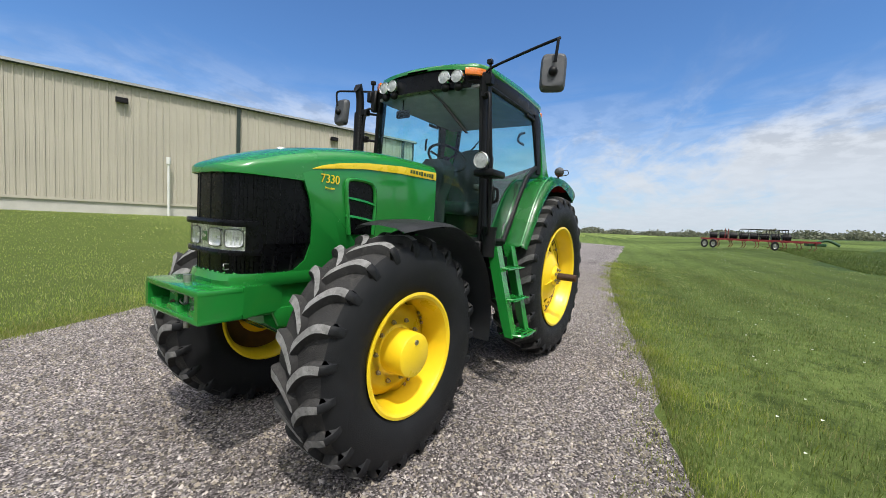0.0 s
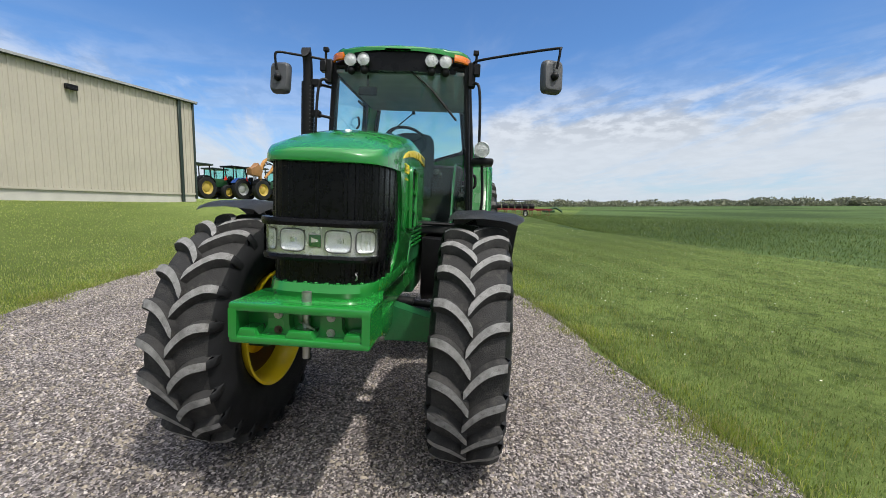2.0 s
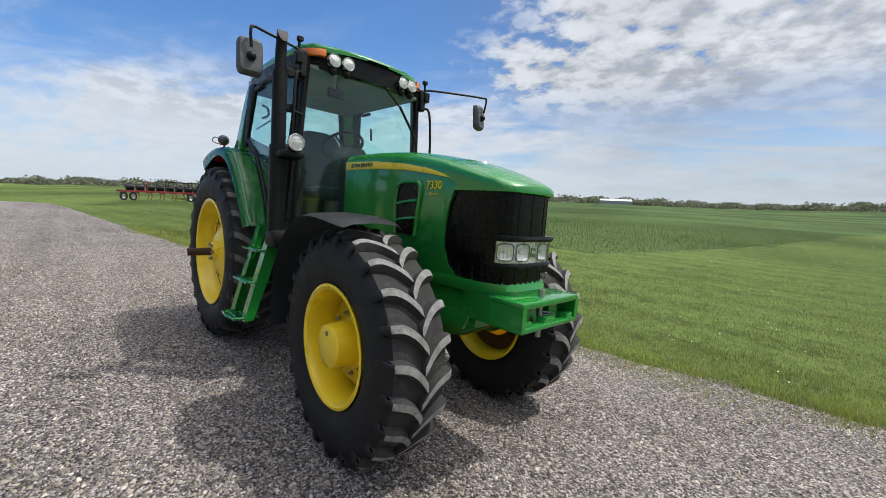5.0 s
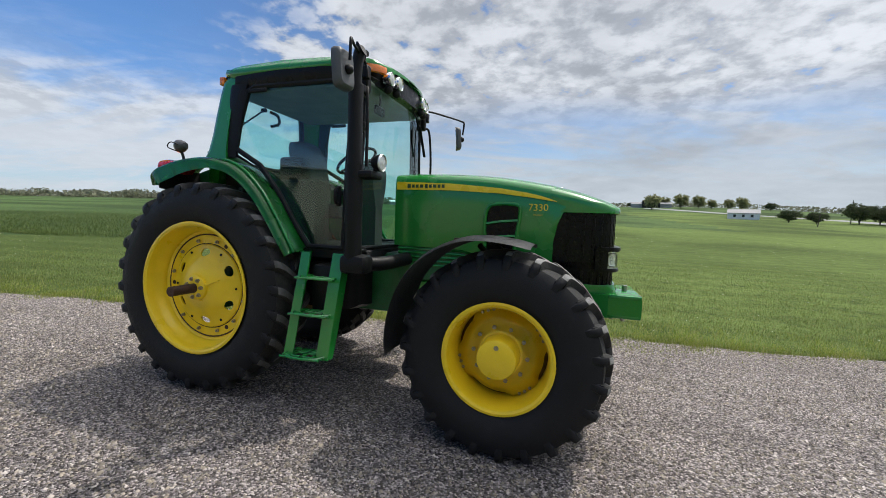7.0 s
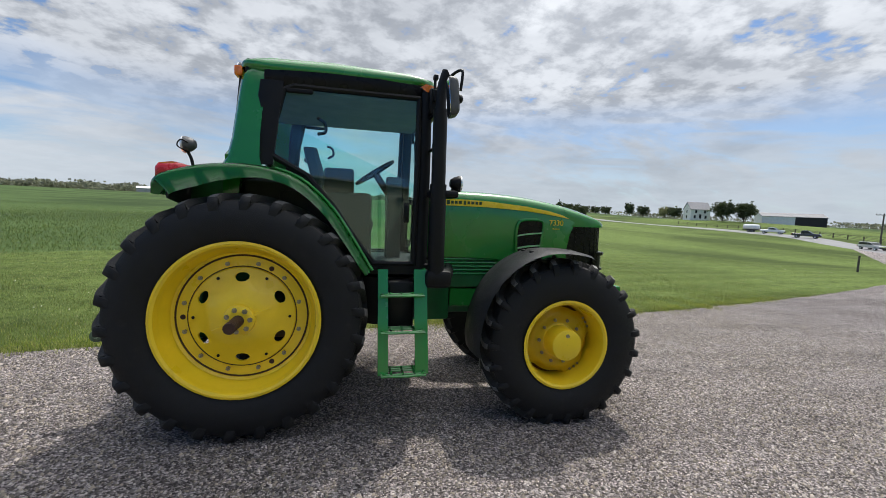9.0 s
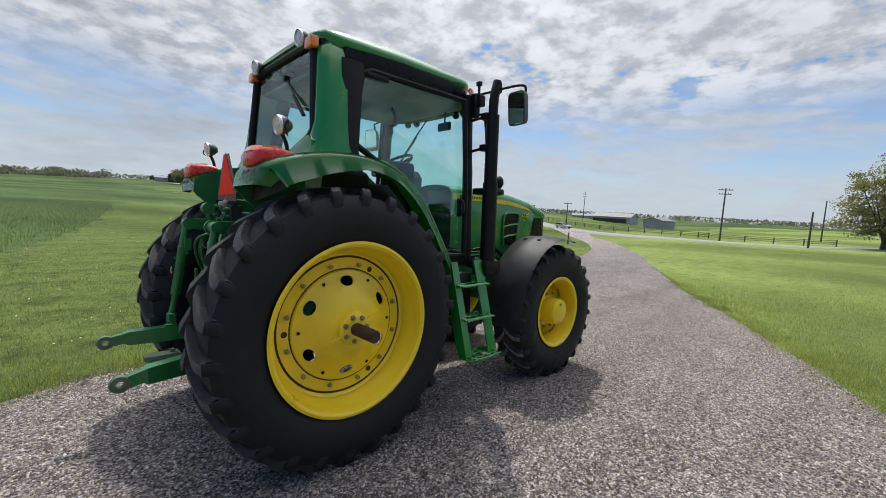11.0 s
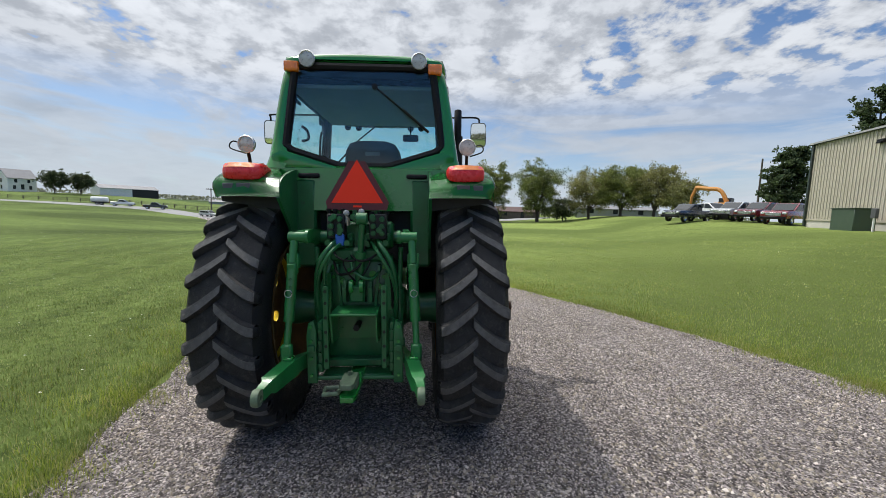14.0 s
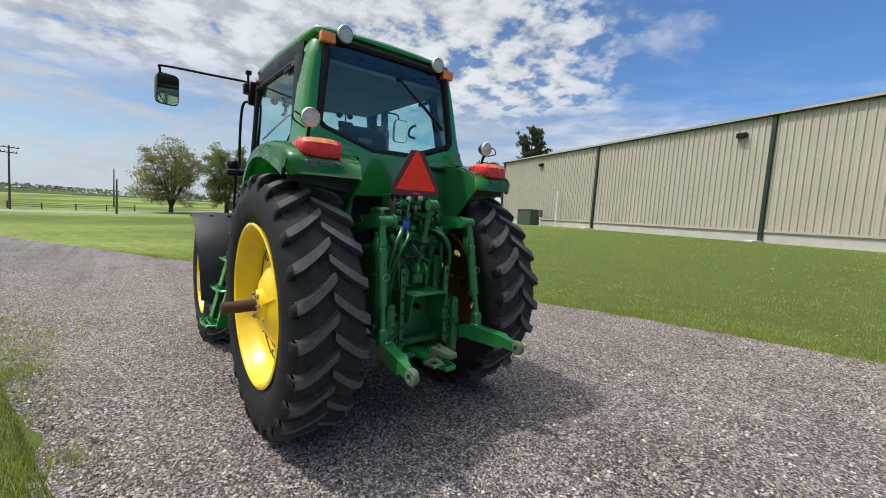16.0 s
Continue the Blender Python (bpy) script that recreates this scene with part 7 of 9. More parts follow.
M["grey_metal"] = material("grey_sheet_metal", (0.30, 0.31, 0.32), 0.5, 0.2, vary=0.1, scale=0.6)
M["dark_barn"] = material("dark_barn_boards", (0.022, 0.020, 0.022), 0.7, vary=0.25, scale=1)
M["roof_grey"] = material("grey_roof", (0.20, 0.20, 0.21), 0.6, vary=0.15, scale=1)
M["window_dark"] = material("dark_window", (0.02, 0.025, 0.03), 0.12, vary=0.1)
M["orange"] = material("machine_orange", (0.56, 0.25, 0.06), 0.6, vary=0.15, scale=3, wear=((0.22, 0.10, 0.03), 0.6, 0.85))
M["boom"] = material("dull_orange_brown_paint", (0.30, 0.15, 0.06), 0.6, vary=0.2, scale=3)
M["dull_yellow"] = material("dull_yellow_rims", (0.42, 0.30, 0.05), 0.6, vary=0.2, scale=3)
M["boom_yellow"] = material("dull_orange_paint", (0.46, 0.22, 0.055), 0.5, vary=0.25, scale=4, wear=((0.12, 0.07, 0.03), 0.55, 0.8))
M["implement_red"] = material("faded_red_paint", (0.20, 0.018, 0.022), 0.5, vary=0.2, scale=2)
M["tractor_blue"] = material("blue_paint", (0.022, 0.065, 0.25), 0.35, vary=0.1, coat=0.4)
M["tractor_green"] = material("faded_green_paint", (0.013, 0.062, 0.022), 0.45, vary=0.15, scale=2)
M["cabinet_green"] = material("olive_green_cabinet", (0.045, 0.075, 0.048), 0.55, vary=0.1, scale=2)
for key, c in (("car_white", (0.70, 0.71, 0.72)), ("car_navy", (0.015, 0.02, 0.035)), ("car_silver", (0.45, 0.46, 0.47)), ("car_maroon", (0.14, 0.015, 0.025)), ("car_red", (0.20, 0.02, 0.03))):
    M[key] = material(key + "_paint", c, 0.25, vary=0.03, coat=0.8)


def quads_mesh(name, centres, sizes, rng, mt, flat=0.0):
    """Many small randomly turned leaf quads as one mesh."""
    n = len(centres)
    a = rng.normal(size=(n, 3))
    a /= np.linalg.norm(a, axis=1)[:, None]
    b = rng.normal(size=(n, 3))
    b[:, 2] *= 1 - flat
    b -= a * (a * b).sum(1)[:, None]
    b /= np.linalg.norm(b, axis=1)[:, None]
    s = np.asarray(sizes)[:, None]
    v = np.stack([centres - a * s - b * s * 0.6, centres + a * s - b * s * 0.5, centres + a * s * 0.8 + b * s * 0.6, centres - a * s * 0.7 + b * s * 0.55], 1).reshape(-1, 3)
    return raw_mesh(name, v, np.arange(4 * n).reshape(n, 4), mt)


def raw_mesh(name, v, f, mt, smooth=False):
    """A mesh from number arrays; every face has the same count of corners."""
    me = bpy.data.meshes.new(name)
    k = f.shape[1]
    me.vertices.add(len(v))
    me.vertices.foreach_set("co", np.asarray(v, np.float32).ravel())
    me.loops.add(f.size)
    me.loops.foreach_set("vertex_index", f.astype(np.int32).ravel())
    me.polygons.add(len(f))
    me.polygons.foreach_set("loop_start", np.arange(0, f.size, k, dtype=np.int32))
    if smooth:
        me.polygons.foreach_set("use_smooth", np.ones(len(f), bool))
    me.update(calc_edges=True)
    me.materials.append(mt)
    return me


def make_tree(label, h, spread, seed, mt, leaves=4200, leaf=0.2, low=0.22, sparse=0.0, trunks=1):
    """A broadleaf tree: trunk, ascending limbs, twigs that fill a domed crown, and leaf sprays on the twigs."""
    rng = np.random.default_rng(seed)
    t = thing("tree", label, "tree")
    bm = B()
    nodes = []
    fork = h * (0.10 if trunks > 1 else 0.16)
    tube(bm, [(0, 0, -0.3), (0.01 * h, 0, fork)], [0.030 * h, 0.022 * h], 8)
    limbs = 7 + 2 * trunks
    for k in range(limbs):
        a = 2.4 * k + rng.normal() * 0.3
        out = spread * (0.16 if k == 0 else rng.uniform(0.35, 0.72))
        top = h * rng.uniform(0.62, 0.86)
        pts = arc([(0.01 * h, 0, fork * rng.uniform(0.5, 1.0)), (math.cos(a) * out * 0.35, math.sin(a) * out * 0.35, top * 0.42), (math.cos(a) * out * 0.75, math.sin(a) * out * 0.75, top * 0.72), (math.cos(a) * out, math.sin(a) * out, top)], 4)
        tube(bm, pts, [0.013 * h * (1 - 0.07 * i) for i in range(len(pts))], 6)
        nodes += [p for p in pts[3:]]
    N_ = np.array([tuple(p) for p in nodes])
    # points spread through a lumpy dome, mostly near its skin
    n = 190
    az, up = rng.uniform(0, 2 * math.pi, n), rng.uniform(-0.96, 0.98, n)
    flat = (1 - np.abs(up) ** 2.4) ** 0.5
    d = np.stack([np.cos(az) * flat, np.sin(az) * flat, up], 1)
    lump = np.array([0.80 + 0.42 * noise.noise(Vector((q[0] * 1.7 + seed, q[1] * 1.7, q[2] * 1.7))) for q in d])
    zc = h * (0.49 + low * 0.5)
    half = h - zc
    tips = d * (rng.random(n) ** 0.36 * lump)[:, None] * np.array([spread * 1.22, spread * 1.22, half * 1.10])
    tips[:, 2] = np.maximum(tips[:, 2] + zc, h * low + rng.random(n) * 0.06 * h)
    spray, rad = [], []
    for q in tips:
        below = N_[N_[:, 2] < q[2] + 0.05 * h]
        below = below if len(below) else N_
        w = below[np.argmin(((below - q) ** 2).sum(1))]
        a, b = Vector(w), Vector(q)
        mid = a.lerp(b, 0.55) + Vector((0, 0, -0.08 * (b - a).length))
        tube(bm, [a, mid, b], [0.0042 * h, 0.0028 * h, 0.001 * h], 4)
        for f in (0.55, 0.8, 1.0, 1.05):
            spray.append(tuple(a.lerp(b, f)))
            rad.append(spread * (0.13 + 0.10 * f) * rng.uniform(0.7, 1.15))
    part("trunk", bm, M["bark"], t)
    spray, rad = np.array(spray), np.array(rad)
    pick = rng.integers(0, len(spray), leaves)
    d = rng.normal(size=(leaves, 3))
    d /= np.linalg.norm(d, axis=1)[:, None]
    c = spray[pick] + d * (rad[pick] * rng.random(leaves) ** (0.55 + sparse))[:, None] * np.array([1, 1, 0.7])
    c = c[c[:, 2] > h * low * 0.5]
    link("crown", quads_mesh("crown", c, rng.uniform(0.5, 1.3, len(c)) * leaf, rng, mt), t)
    return t


def make_pine(label, h, seed):
    rng = np.random.default_rng(seed)
    t = thing("pine_tree", label, "tree")
    bm = B()
    tube(bm, [(0, 0, -0.2), (0.1, 0, h * 0.5), (0.0, 0.1, h)], [0.02 * h, 0.012 * h, 0.002 * h], 8)
    cs = []
    for k in range(15):
        z = h * (0.20 + 0.76 * k / 15)
        for j in range(5):
            a = rng.uniform(0, 6.28)
            reach = h * 0.30 * (1 - (z / h) ** 2.6) * rng.uniform(0.45, 1.15) + 0.4
            end = Vector((math.cos(a) * reach, math.sin(a) * reach, z + 0.05 * h))
            tube(bm, [(0, 0, z), end * 0.55 + Vector((0, 0, z * 0.45 - 0.01 * h)), end], [0.005 * h, 0.003 * h, 0.0015 * h], 4)
            for i in range(9):
                f = rng.uniform(0.25, 1.05)
                c = Vector((end.x * f, end.y * f, z + 0.05 * h * f)) + Vector((rng.normal() * 0.3, rng.normal() * 0.3, rng.normal() * 0.16))
                cs += [(c.x + rng.normal() * 0.16, c.y + rng.normal() * 0.16, c.z + rng.normal() * 0.12) for _ in range(14)]
    part("trunk", bm, M["bark"], t)
    cs = np.array(cs)
    link("crown", quads_mesh("crown", cs, rng.uniform(0.10, 0.22, len(cs)), rng, M["needle"], 0.6), t)
    return t


# ---- trees beyond the lawn ----
row = [(-2.7, 92, 14.3, 6.0, "leaf_olive", 3, "half-leafed spring tree with several stems"), (-8.6, 94, 15.0, 5.0, "leaf", 1, "tall green tree at the lawn's end"), (-15.2, 94, 14.6, 5.4, "leaf", 1, "tall ragged green tree at the lawn's end"), (-22.0, 96, 11.6, 5.8, "leaf_olive", 1, "wide olive-green tree at the lawn's end"), (-25.9, 92, 11.8, 5.6, "leaf", 2, "wide olive-green tree at the lawn's end"), (-29.8, 90, 11.4, 5.4, "leaf_olive", 1, "broad green tree at the lawn's end"), (-32.6, 100, 9.0, 4.5, "leaf_olive", 1, "low olive tree at the lawn's end")]
for i, (az, d, h, sp, key, tr, lab) in enumerate(row):
    x, y = spot(-2.65, -1.93, az, d)
    t = make_tree(lab, h, sp, 20 + i, M[key], leaves=24000 if key == "leaf" else 18000, leaf=0.125, low=0.07, sparse=0.0 if key == "leaf" else 0.15, trunks=tr)
    tagged(t, group="trees at the end of the lawn")
    t.matrix_basis = at_ground(x, y, 40 * i)
# dark hedge and bushes under them
x, y = spot(-2.65, -1.93, -18.7, 100)
t = make_tree("dark round evergreen bush", 6.0, 4.0, 51, M["leaf_dark"], leaves=5000, leaf=0.16, low=0.02)
t.matrix_basis = at_ground(x, y)
# pines behind the shed
for i, (az, d, h) in enumerate(((-49.6, 66, 15.2), (-43.7, 60, 8.4))):
    x, y = spot(-3.37, 0.12, az, d)
    t = make_pine("dark ragged pine rising behind the shed", h, 70 + i)
    t.matrix_basis = at_ground(x, y)
# dark round trees in the valley and along the road
dark_tree = make_tree("dark round tree by the road", 8.5, 4.6, 61, M["leaf_dark"], leaves=4200, leaf=0.26, low=0.2)
pale_tree = make_tree("tree on the hill, its leaves paled for haze", 11, 5.0, 62, M["leaf_pale"], leaves=4000, leaf=0.32, low=0.12)
first = True
for (ex, ey), az, d, sc, tall, kind in (((3.07, -3.59), 66.6, 165, 0.62, 0.85, 0), ((3.07, -3.59), 64.4, 165, 0.56, 0.85, 0), ((3.07, -3.59), 61.3, 200, 0.92, 1.0, 0), ((3.07, -3.59), 59.9, 205, 0.75, 1.0, 0), ((3.07, -3.59), 59.0, 200, 0.85, 1.0, 0),
                                ((0.8, -4.03), 42.6, 228, 1.0, 1.2, 0), ((0.8, -4.03), 40.6, 228, 1.0, 1.15, 0), ((0.8, -4.03), 52.6, 300, 0.7, 1.7, 0), ((0.8, -4.03), 51.0, 300, 0.9, 1.1, 0), ((0.8, -4.03), 48.6, 310, 0.8, 1.0, 1), ((0.8, -4.03), 55.4, 310, 0.8, 1.0, 0), ((0.8, -4.03), 56.7, 310, 0.75, 1.0, 0),
                                ((3.07, -3.59), 76.8, 330, 1.0, 1.0, 1), ((3.07, -3.59), 75.0, 335, 0.9, 1.0, 1), ((3.07, -3.59), 73.7, 340, 0.65, 1.0, 1), ((3.07, -3.59), 72.0, 340, 0.7, 1.0, 1), ((3.07, -3.59), 70.8, 345, 0.85, 1.0, 1), ((3.07, -3.59), 78.6, 350, 0.8, 1.0, 1), ((3.07, -3.59), 82.5, 360, 0.5, 1.0, 0), ((3.07, -3.59), 68.2, 330, 0.7, 1.0, 0)):
    x, y = spot(ex, ey, az, d)
    src = (dark_tree, pale_tree)[kind]
    m = at_ground(x, y, az * 7, 0.2)
    t = copy_thing(src, m)
    t.scale = (sc, sc, sc * tall)
    tagged(t, group="trees across the valley")
for t in (dark_tree, pale_tree):
    x, y = spot(0.8, -4.03, 47.5 if t is dark_tree else 79.6, 300)
    t.matrix_basis = at_ground(x, y, 0, 0.2)

# ---- far woods on the horizon ----
def build_woods():
    rng = np.random.default_rng(5)
    cs, sz = [], []
    for k in range(1500):
        az = rng.uniform(86, 196)
        d = 620 + 160 * rng.random() + 60 * math.sin(az * 0.21)
        x, y = d * math.cos(radians(az)), d * math.sin(radians(az))
        h = 4.5 + 5 * rng.random() ** 2 + 2 * math.sin(az * 1.7)
        z = gz(x, y)
        n = 34
        cs.append(np.stack([x + rng.normal(size=n) * 5, y + rng.normal(size=n) * 5, z + h * rng.random(n) ** 0.7], 1))
        sz.append(rng.uniform(0.8, 2.0, n))
    for k in range(500):
        az = rng.uniform(-40, 86)
        d = 900 + 200 * rng.random()
        x, y = d * math.cos(radians(az)), d * math.sin(radians(az))
        z, n = gz(x, y), 24
        cs.append(np.stack([x + rng.normal(size=n) * 9, y + rng.normal(size=n) * 9, z + 9 * rng.random(n)], 1))
        sz.append(rng.uniform(1.0, 2.4, n))
    me = quads_mesh("far_woods", np.concatenate(cs), np.concatenate(sz), rng, M["woods"])
    tagged(link("far_woods", me), "low dark line of woods on the horizon", "woods", kind="stuff")


build_woods()


# ---- buildings across the valley ----
def gable_house(name, label, cat, w, d, h, roof_h, wall, roof, m, wins=(), doors=(), over=0.3):
    t = thing(name, label, cat, m)
    bm = B()
    box(bm, -w / 2, w / 2, -d / 2, d / 2, -0.8, h)
    prism(bm, [(-d / 2, h), (d / 2, h), (0, h + roof_h)], "x", -w / 2, w / 2)
    part("wall", bm, wall, t)
    bm = B()
    for s in (1, -1):
        prism(bm, [(0, h + roof_h + 0.04), (s * (d / 2 + over), h - over * roof_h / (d / 2) + 0.04), (s * (d / 2 + over), h - over * roof_h / (d / 2) + 0.22), (0, h + roof_h + 0.24)], "x", -w / 2 - over, w / 2 + over)
    part("roof", bm, roof, t)
    for x, z, ww, hh in wins:
        bm = B()
        box(bm, x - ww / 2, x + ww / 2, -d / 2 - 0.05, -d / 2 + 0.02, z, z + hh)
        part("window", bm, M["window_dark"], t)
    for y, z, ww, hh in doors:
        bm = B()
        box(bm, -w / 2 - 0.05, -w / 2 + 0.02, y - ww / 2, y + ww / 2, z, z + hh)
        part("end_opening", bm, M["window_dark"], t)
    return t


def facing(x, y, ex, ey, extra=0.0):
    """A turn that sets a building's front (-y) towards a point."""
    return at_ground(x, y, math.degrees(math.atan2(ey - y, ex - x)) + 90 + extra)


x, y = spot(3.07, -3.59, 70.6, 205)
gable_house("bungalow", "low white bungalow in the valley with three small windows", "house", 11, 7, 2.6, 1.6, M["white_paint"], M["roof_grey"], facing(x, y, 3, -3) @ Matrix.Diagonal((0.95, 0.95, 0.9, 1)), ((-3, 0.9, 0.9, 1.1), (0, 0.9, 0.9, 1.1), (3, 0.9, 0.9, 1.1)))
x, y = spot(3.07, -3.59, 80.1, 345)
gable_house("hill_barn", "dark barn with pale lean-tos on the hill", "barn", 10, 12, 5, 3, M["dark_barn"], M["roof_grey"], facing(x, y, 3, -3, 90))
for k in (-1, 1):
    xx, yy = spot(3.07, -3.59, 80.1 + 1.55 * k, 346)
    gable_house("lean_to", "pale lean-to beside the barn", "shed", 9, 6, 2.6, 1.2, M["grey_metal"], M["roof_grey"], facing(xx, yy, 3, -3))
x, y = spot(0.8, -4.03, 45.2, 238)
gable_house("farmhouse", "two-storey white farmhouse with a grey gable roof", "house", 9, 8, 5.2, 3.4, M["white_paint"], M["roof_grey"], facing(x, y, 0, 0, 25), ((-2.5, 0.8, 0.9, 1.5), (0, 0.8, 1.0, 2.0), (2.5, 0.8, 0.9, 1.5), (-2, 3.4, 0.9, 1.4), (2, 3.4, 0.9, 1.4)), ((0, 0.8, 1.0, 1.5), (0, 3.4, 1.0, 1.5)))
x, y = spot(0.8, -4.03, 37.9, 255)
gable_house("pale_barn", "pale grey metal barn", "barn", 13, 10, 3.6, 1.6, M["white_paint"], M["roof_grey"], facing(x, y, 0, 0, 20))
x, y = spot(0.8, -4.03, 35.6, 275)
gable_house("black_barn", "long black barn with a grey metal roof", "barn", 16, 11, 4.2, 1.8, M["dark_barn"], M["roof_grey"], facing(x, y, 0, 0, 20))
x, y = spot(-3.37, 0.12, 21.9, 232)
t = gable_house("open_shed", "long grey open-fronted farm shed", "shed", 20, 11, 2.9, 2.0, M["grey_metal"], M["roof_grey"], facing(x, y, -3, 0, -20), doors=((0, 0, 4, 3),))
# dark panel on the wall paints the shade of the open front
bm = B()
box(bm, -9.4, 8, -5.58, -5.48, 0, 2.1)
part("open_front", bm, M["window_dark"], t)
x, y = spot(-3.37, 0.12, 16.6, 200)
gable_house("grey_barn", "small grey metal barn", "barn", 9, 9, 3.3, 1.2, M["grey_metal"], M["roof_grey"], facing(x, y, -3, 0, 60))
x, y = spot(-3.37, 0.12, 25.7, 265)
gable_house("low_shed", "low grey shed behind bushes", "shed", 15, 8, 1.5, 1.1, M["grey_metal"], M["roof_grey"], facing(x, y, -3, 0))
x, y = spot(-2.65, -1.93, -12.4, 125)
gable_house("brown_house", "low brown-roofed house behind the trees", "house", 14, 8, 2.0, 1.3, M["wood"], material("brown_roof", (0.10, 0.06, 0.055), 0.8, vary=0.15, scale=1), facing(x, y, 0, 0), ((-3, 0.8, 1, 1.2), (2, 0.2, 1, 2)))
x, y = spot(-2.65, -1.93, -25.5, 118)
gable_house("white_shed", "low white building behind the trees", "shed", 20, 8, 1.7, 0.8, M["grey_metal"], M["roof_grey"], facing(x, y, 0, 0), ((-6, 0.6, 1.2, 1.2), (0, 0.6, 1.2, 1.2), (6, 0.6, 1.2, 1.2)))
x, y = spot(5.33, -0.63, 113.5, 520)
gable_house("distant_white_barn", "distant long white-roofed barn in the woods", "barn", 34, 12, 4, 2, M["grey_metal"], M["white_paint"], facing(x, y, 5, 0))


# ---- poles, posts and fences ----
def utility_pole(x, y, h, cross, label):
    t = thing("utility_pole", label, "utility pole", at_ground(x, y, 25))
    bm = B()
    tube(bm, [(0, 0, -0.5), (0.0, 0, h)], [0.17, 0.11], 10)
    part("pole", bm, M["wood"], t)
    for z, w in cross:
        bm = B()
        box(bm, -0.06, 0.06, -w / 2, w / 2, z - 0.07, z + 0.07)
        for q in (-w / 2 + 0.1, -w / 4, w / 4, w / 2 - 0.1):
            rod(bm, (0, q, z + 0.05), (0, q, z + 0.28), 0.05, n=6)
        part("crossarm", bm, M["wood"], t)
    return t


for (ex, ey), az, d, h, cross in (((-2.65, -1.93), 10.3, 95, 10.2, ((9.9, 2.4), (9.1, 2.0))), ((-2.65, -1.93), 1.9, 128, 9.4, ()), ((-2.95, 1.78), 0.0, 85, 5.6, ()), ((-3.37, 0.12), 27.0, 118, 7.0, ((6.7, 2.2),)), ((-3.37, 0.12), 25.6, 190, 13.0, ((12.0, 1.6), (10.8, 1.6))), ((3.07, -3.59), 61.9, 200, 8.5, ()), ((-3.37, 0.12), -41.0, 75, 9.0, ())):
    x, y = spot(ex, ey, az, d)
    utility_pole(x, y, h, cross, "weathered wooden utility pole" + (" with a crossarm" if cross else ""))
x, y = spot(3.07, -3.59, 64.3, 140)
t = thing("wooden_post", "lone wooden post in the pasture", "post", at_ground(x, y))
bm = B()
tube(bm, [(0, 0, -0.3), (0.35, 0, 3.4)], [0.12, 0.10], 8)
part("post", bm, M["wood"], t)
x, y = spot(0.8, -4.03, 31.0, 40)
t = thing("wooden_post", "short dark post beside the drive", "post", at_ground(x, y))
bm = B()
tube(bm, [(0, 0, -0.3), (0.0, 0, 1.15)], [0.07, 0.06], 8)
part("post", bm, M["wood"], t)


def rail_fence(pts, label, step=3.0, h=1.25):
    t = thing("rail_fence", label, "fence")
    ps = resample([(p[0], p[1]) for p in pts], step)
    bm = B()
    box(bm, -0.09, 0.09, -0.09, 0.09, -0.4, h)
    src = part("fence_post", bm, M["wood"], t, m=Matrix.Translation((ps[0].x, ps[0].y, gz(ps[0].x, ps[0].y))))
    for p in ps[1:]:
        link("fence_post", src.data, t, m=Matrix.Translation((p.x, p.y, gz(p.x, p.y))))
    for z in (0.45, 0.8, 1.12):
        bm = B()
        tube(bm, [(p.x, p.y, gz(p.x, p.y) + z) for p in ps], 0.045, 4)
        part("rail", bm, M["wood"], t)


rail_fence([spot(0.8, -4.03, a, d) for a, d in ((47, 205), (42, 186), (37, 166), (32, 142), (26, 122), (20, 110), (13, 102))], "dark rail fence along the far side of the road", 4.5)
rail_fence([spot(-2.65, -1.93, a, d) for a, d in ((12.5, 104), (8, 100), (3, 99), (-1, 99))], "dark rail fence by the trees", 4.0)


# ---- vehicles ----
def wheel_part(parent, x, y, r, w, rim_mt, z=None):
    bm = B()
    z = r if z is None else z
    closed_lathe(bm, [(r * 0.6, -w / 2), (r * 0.93, -w / 2), (r, -w * 0.3), (r, w * 0.3), (r * 0.93, w / 2), (r * 0.6, w / 2)], 28, "y", (x, y, z))
    t = part("tyre", bm, M["rubber"], parent)
    bm = B()
    lathe(bm, [(0.001, -w * 0.30), (r * 0.25, -w * 0.32), (r * 0.4, -w * 0.18), (r * 0.62, -w * 0.45)], 20, "y", (x, y, z))
    lathe(bm, [(0.001, w * 0.30), (r * 0.25, w * 0.32), (r * 0.4, w * 0.18), (r * 0.62, w * 0.45)], 20, "y", (x, y, z))
    part("rim", bm, rim_mt, t)


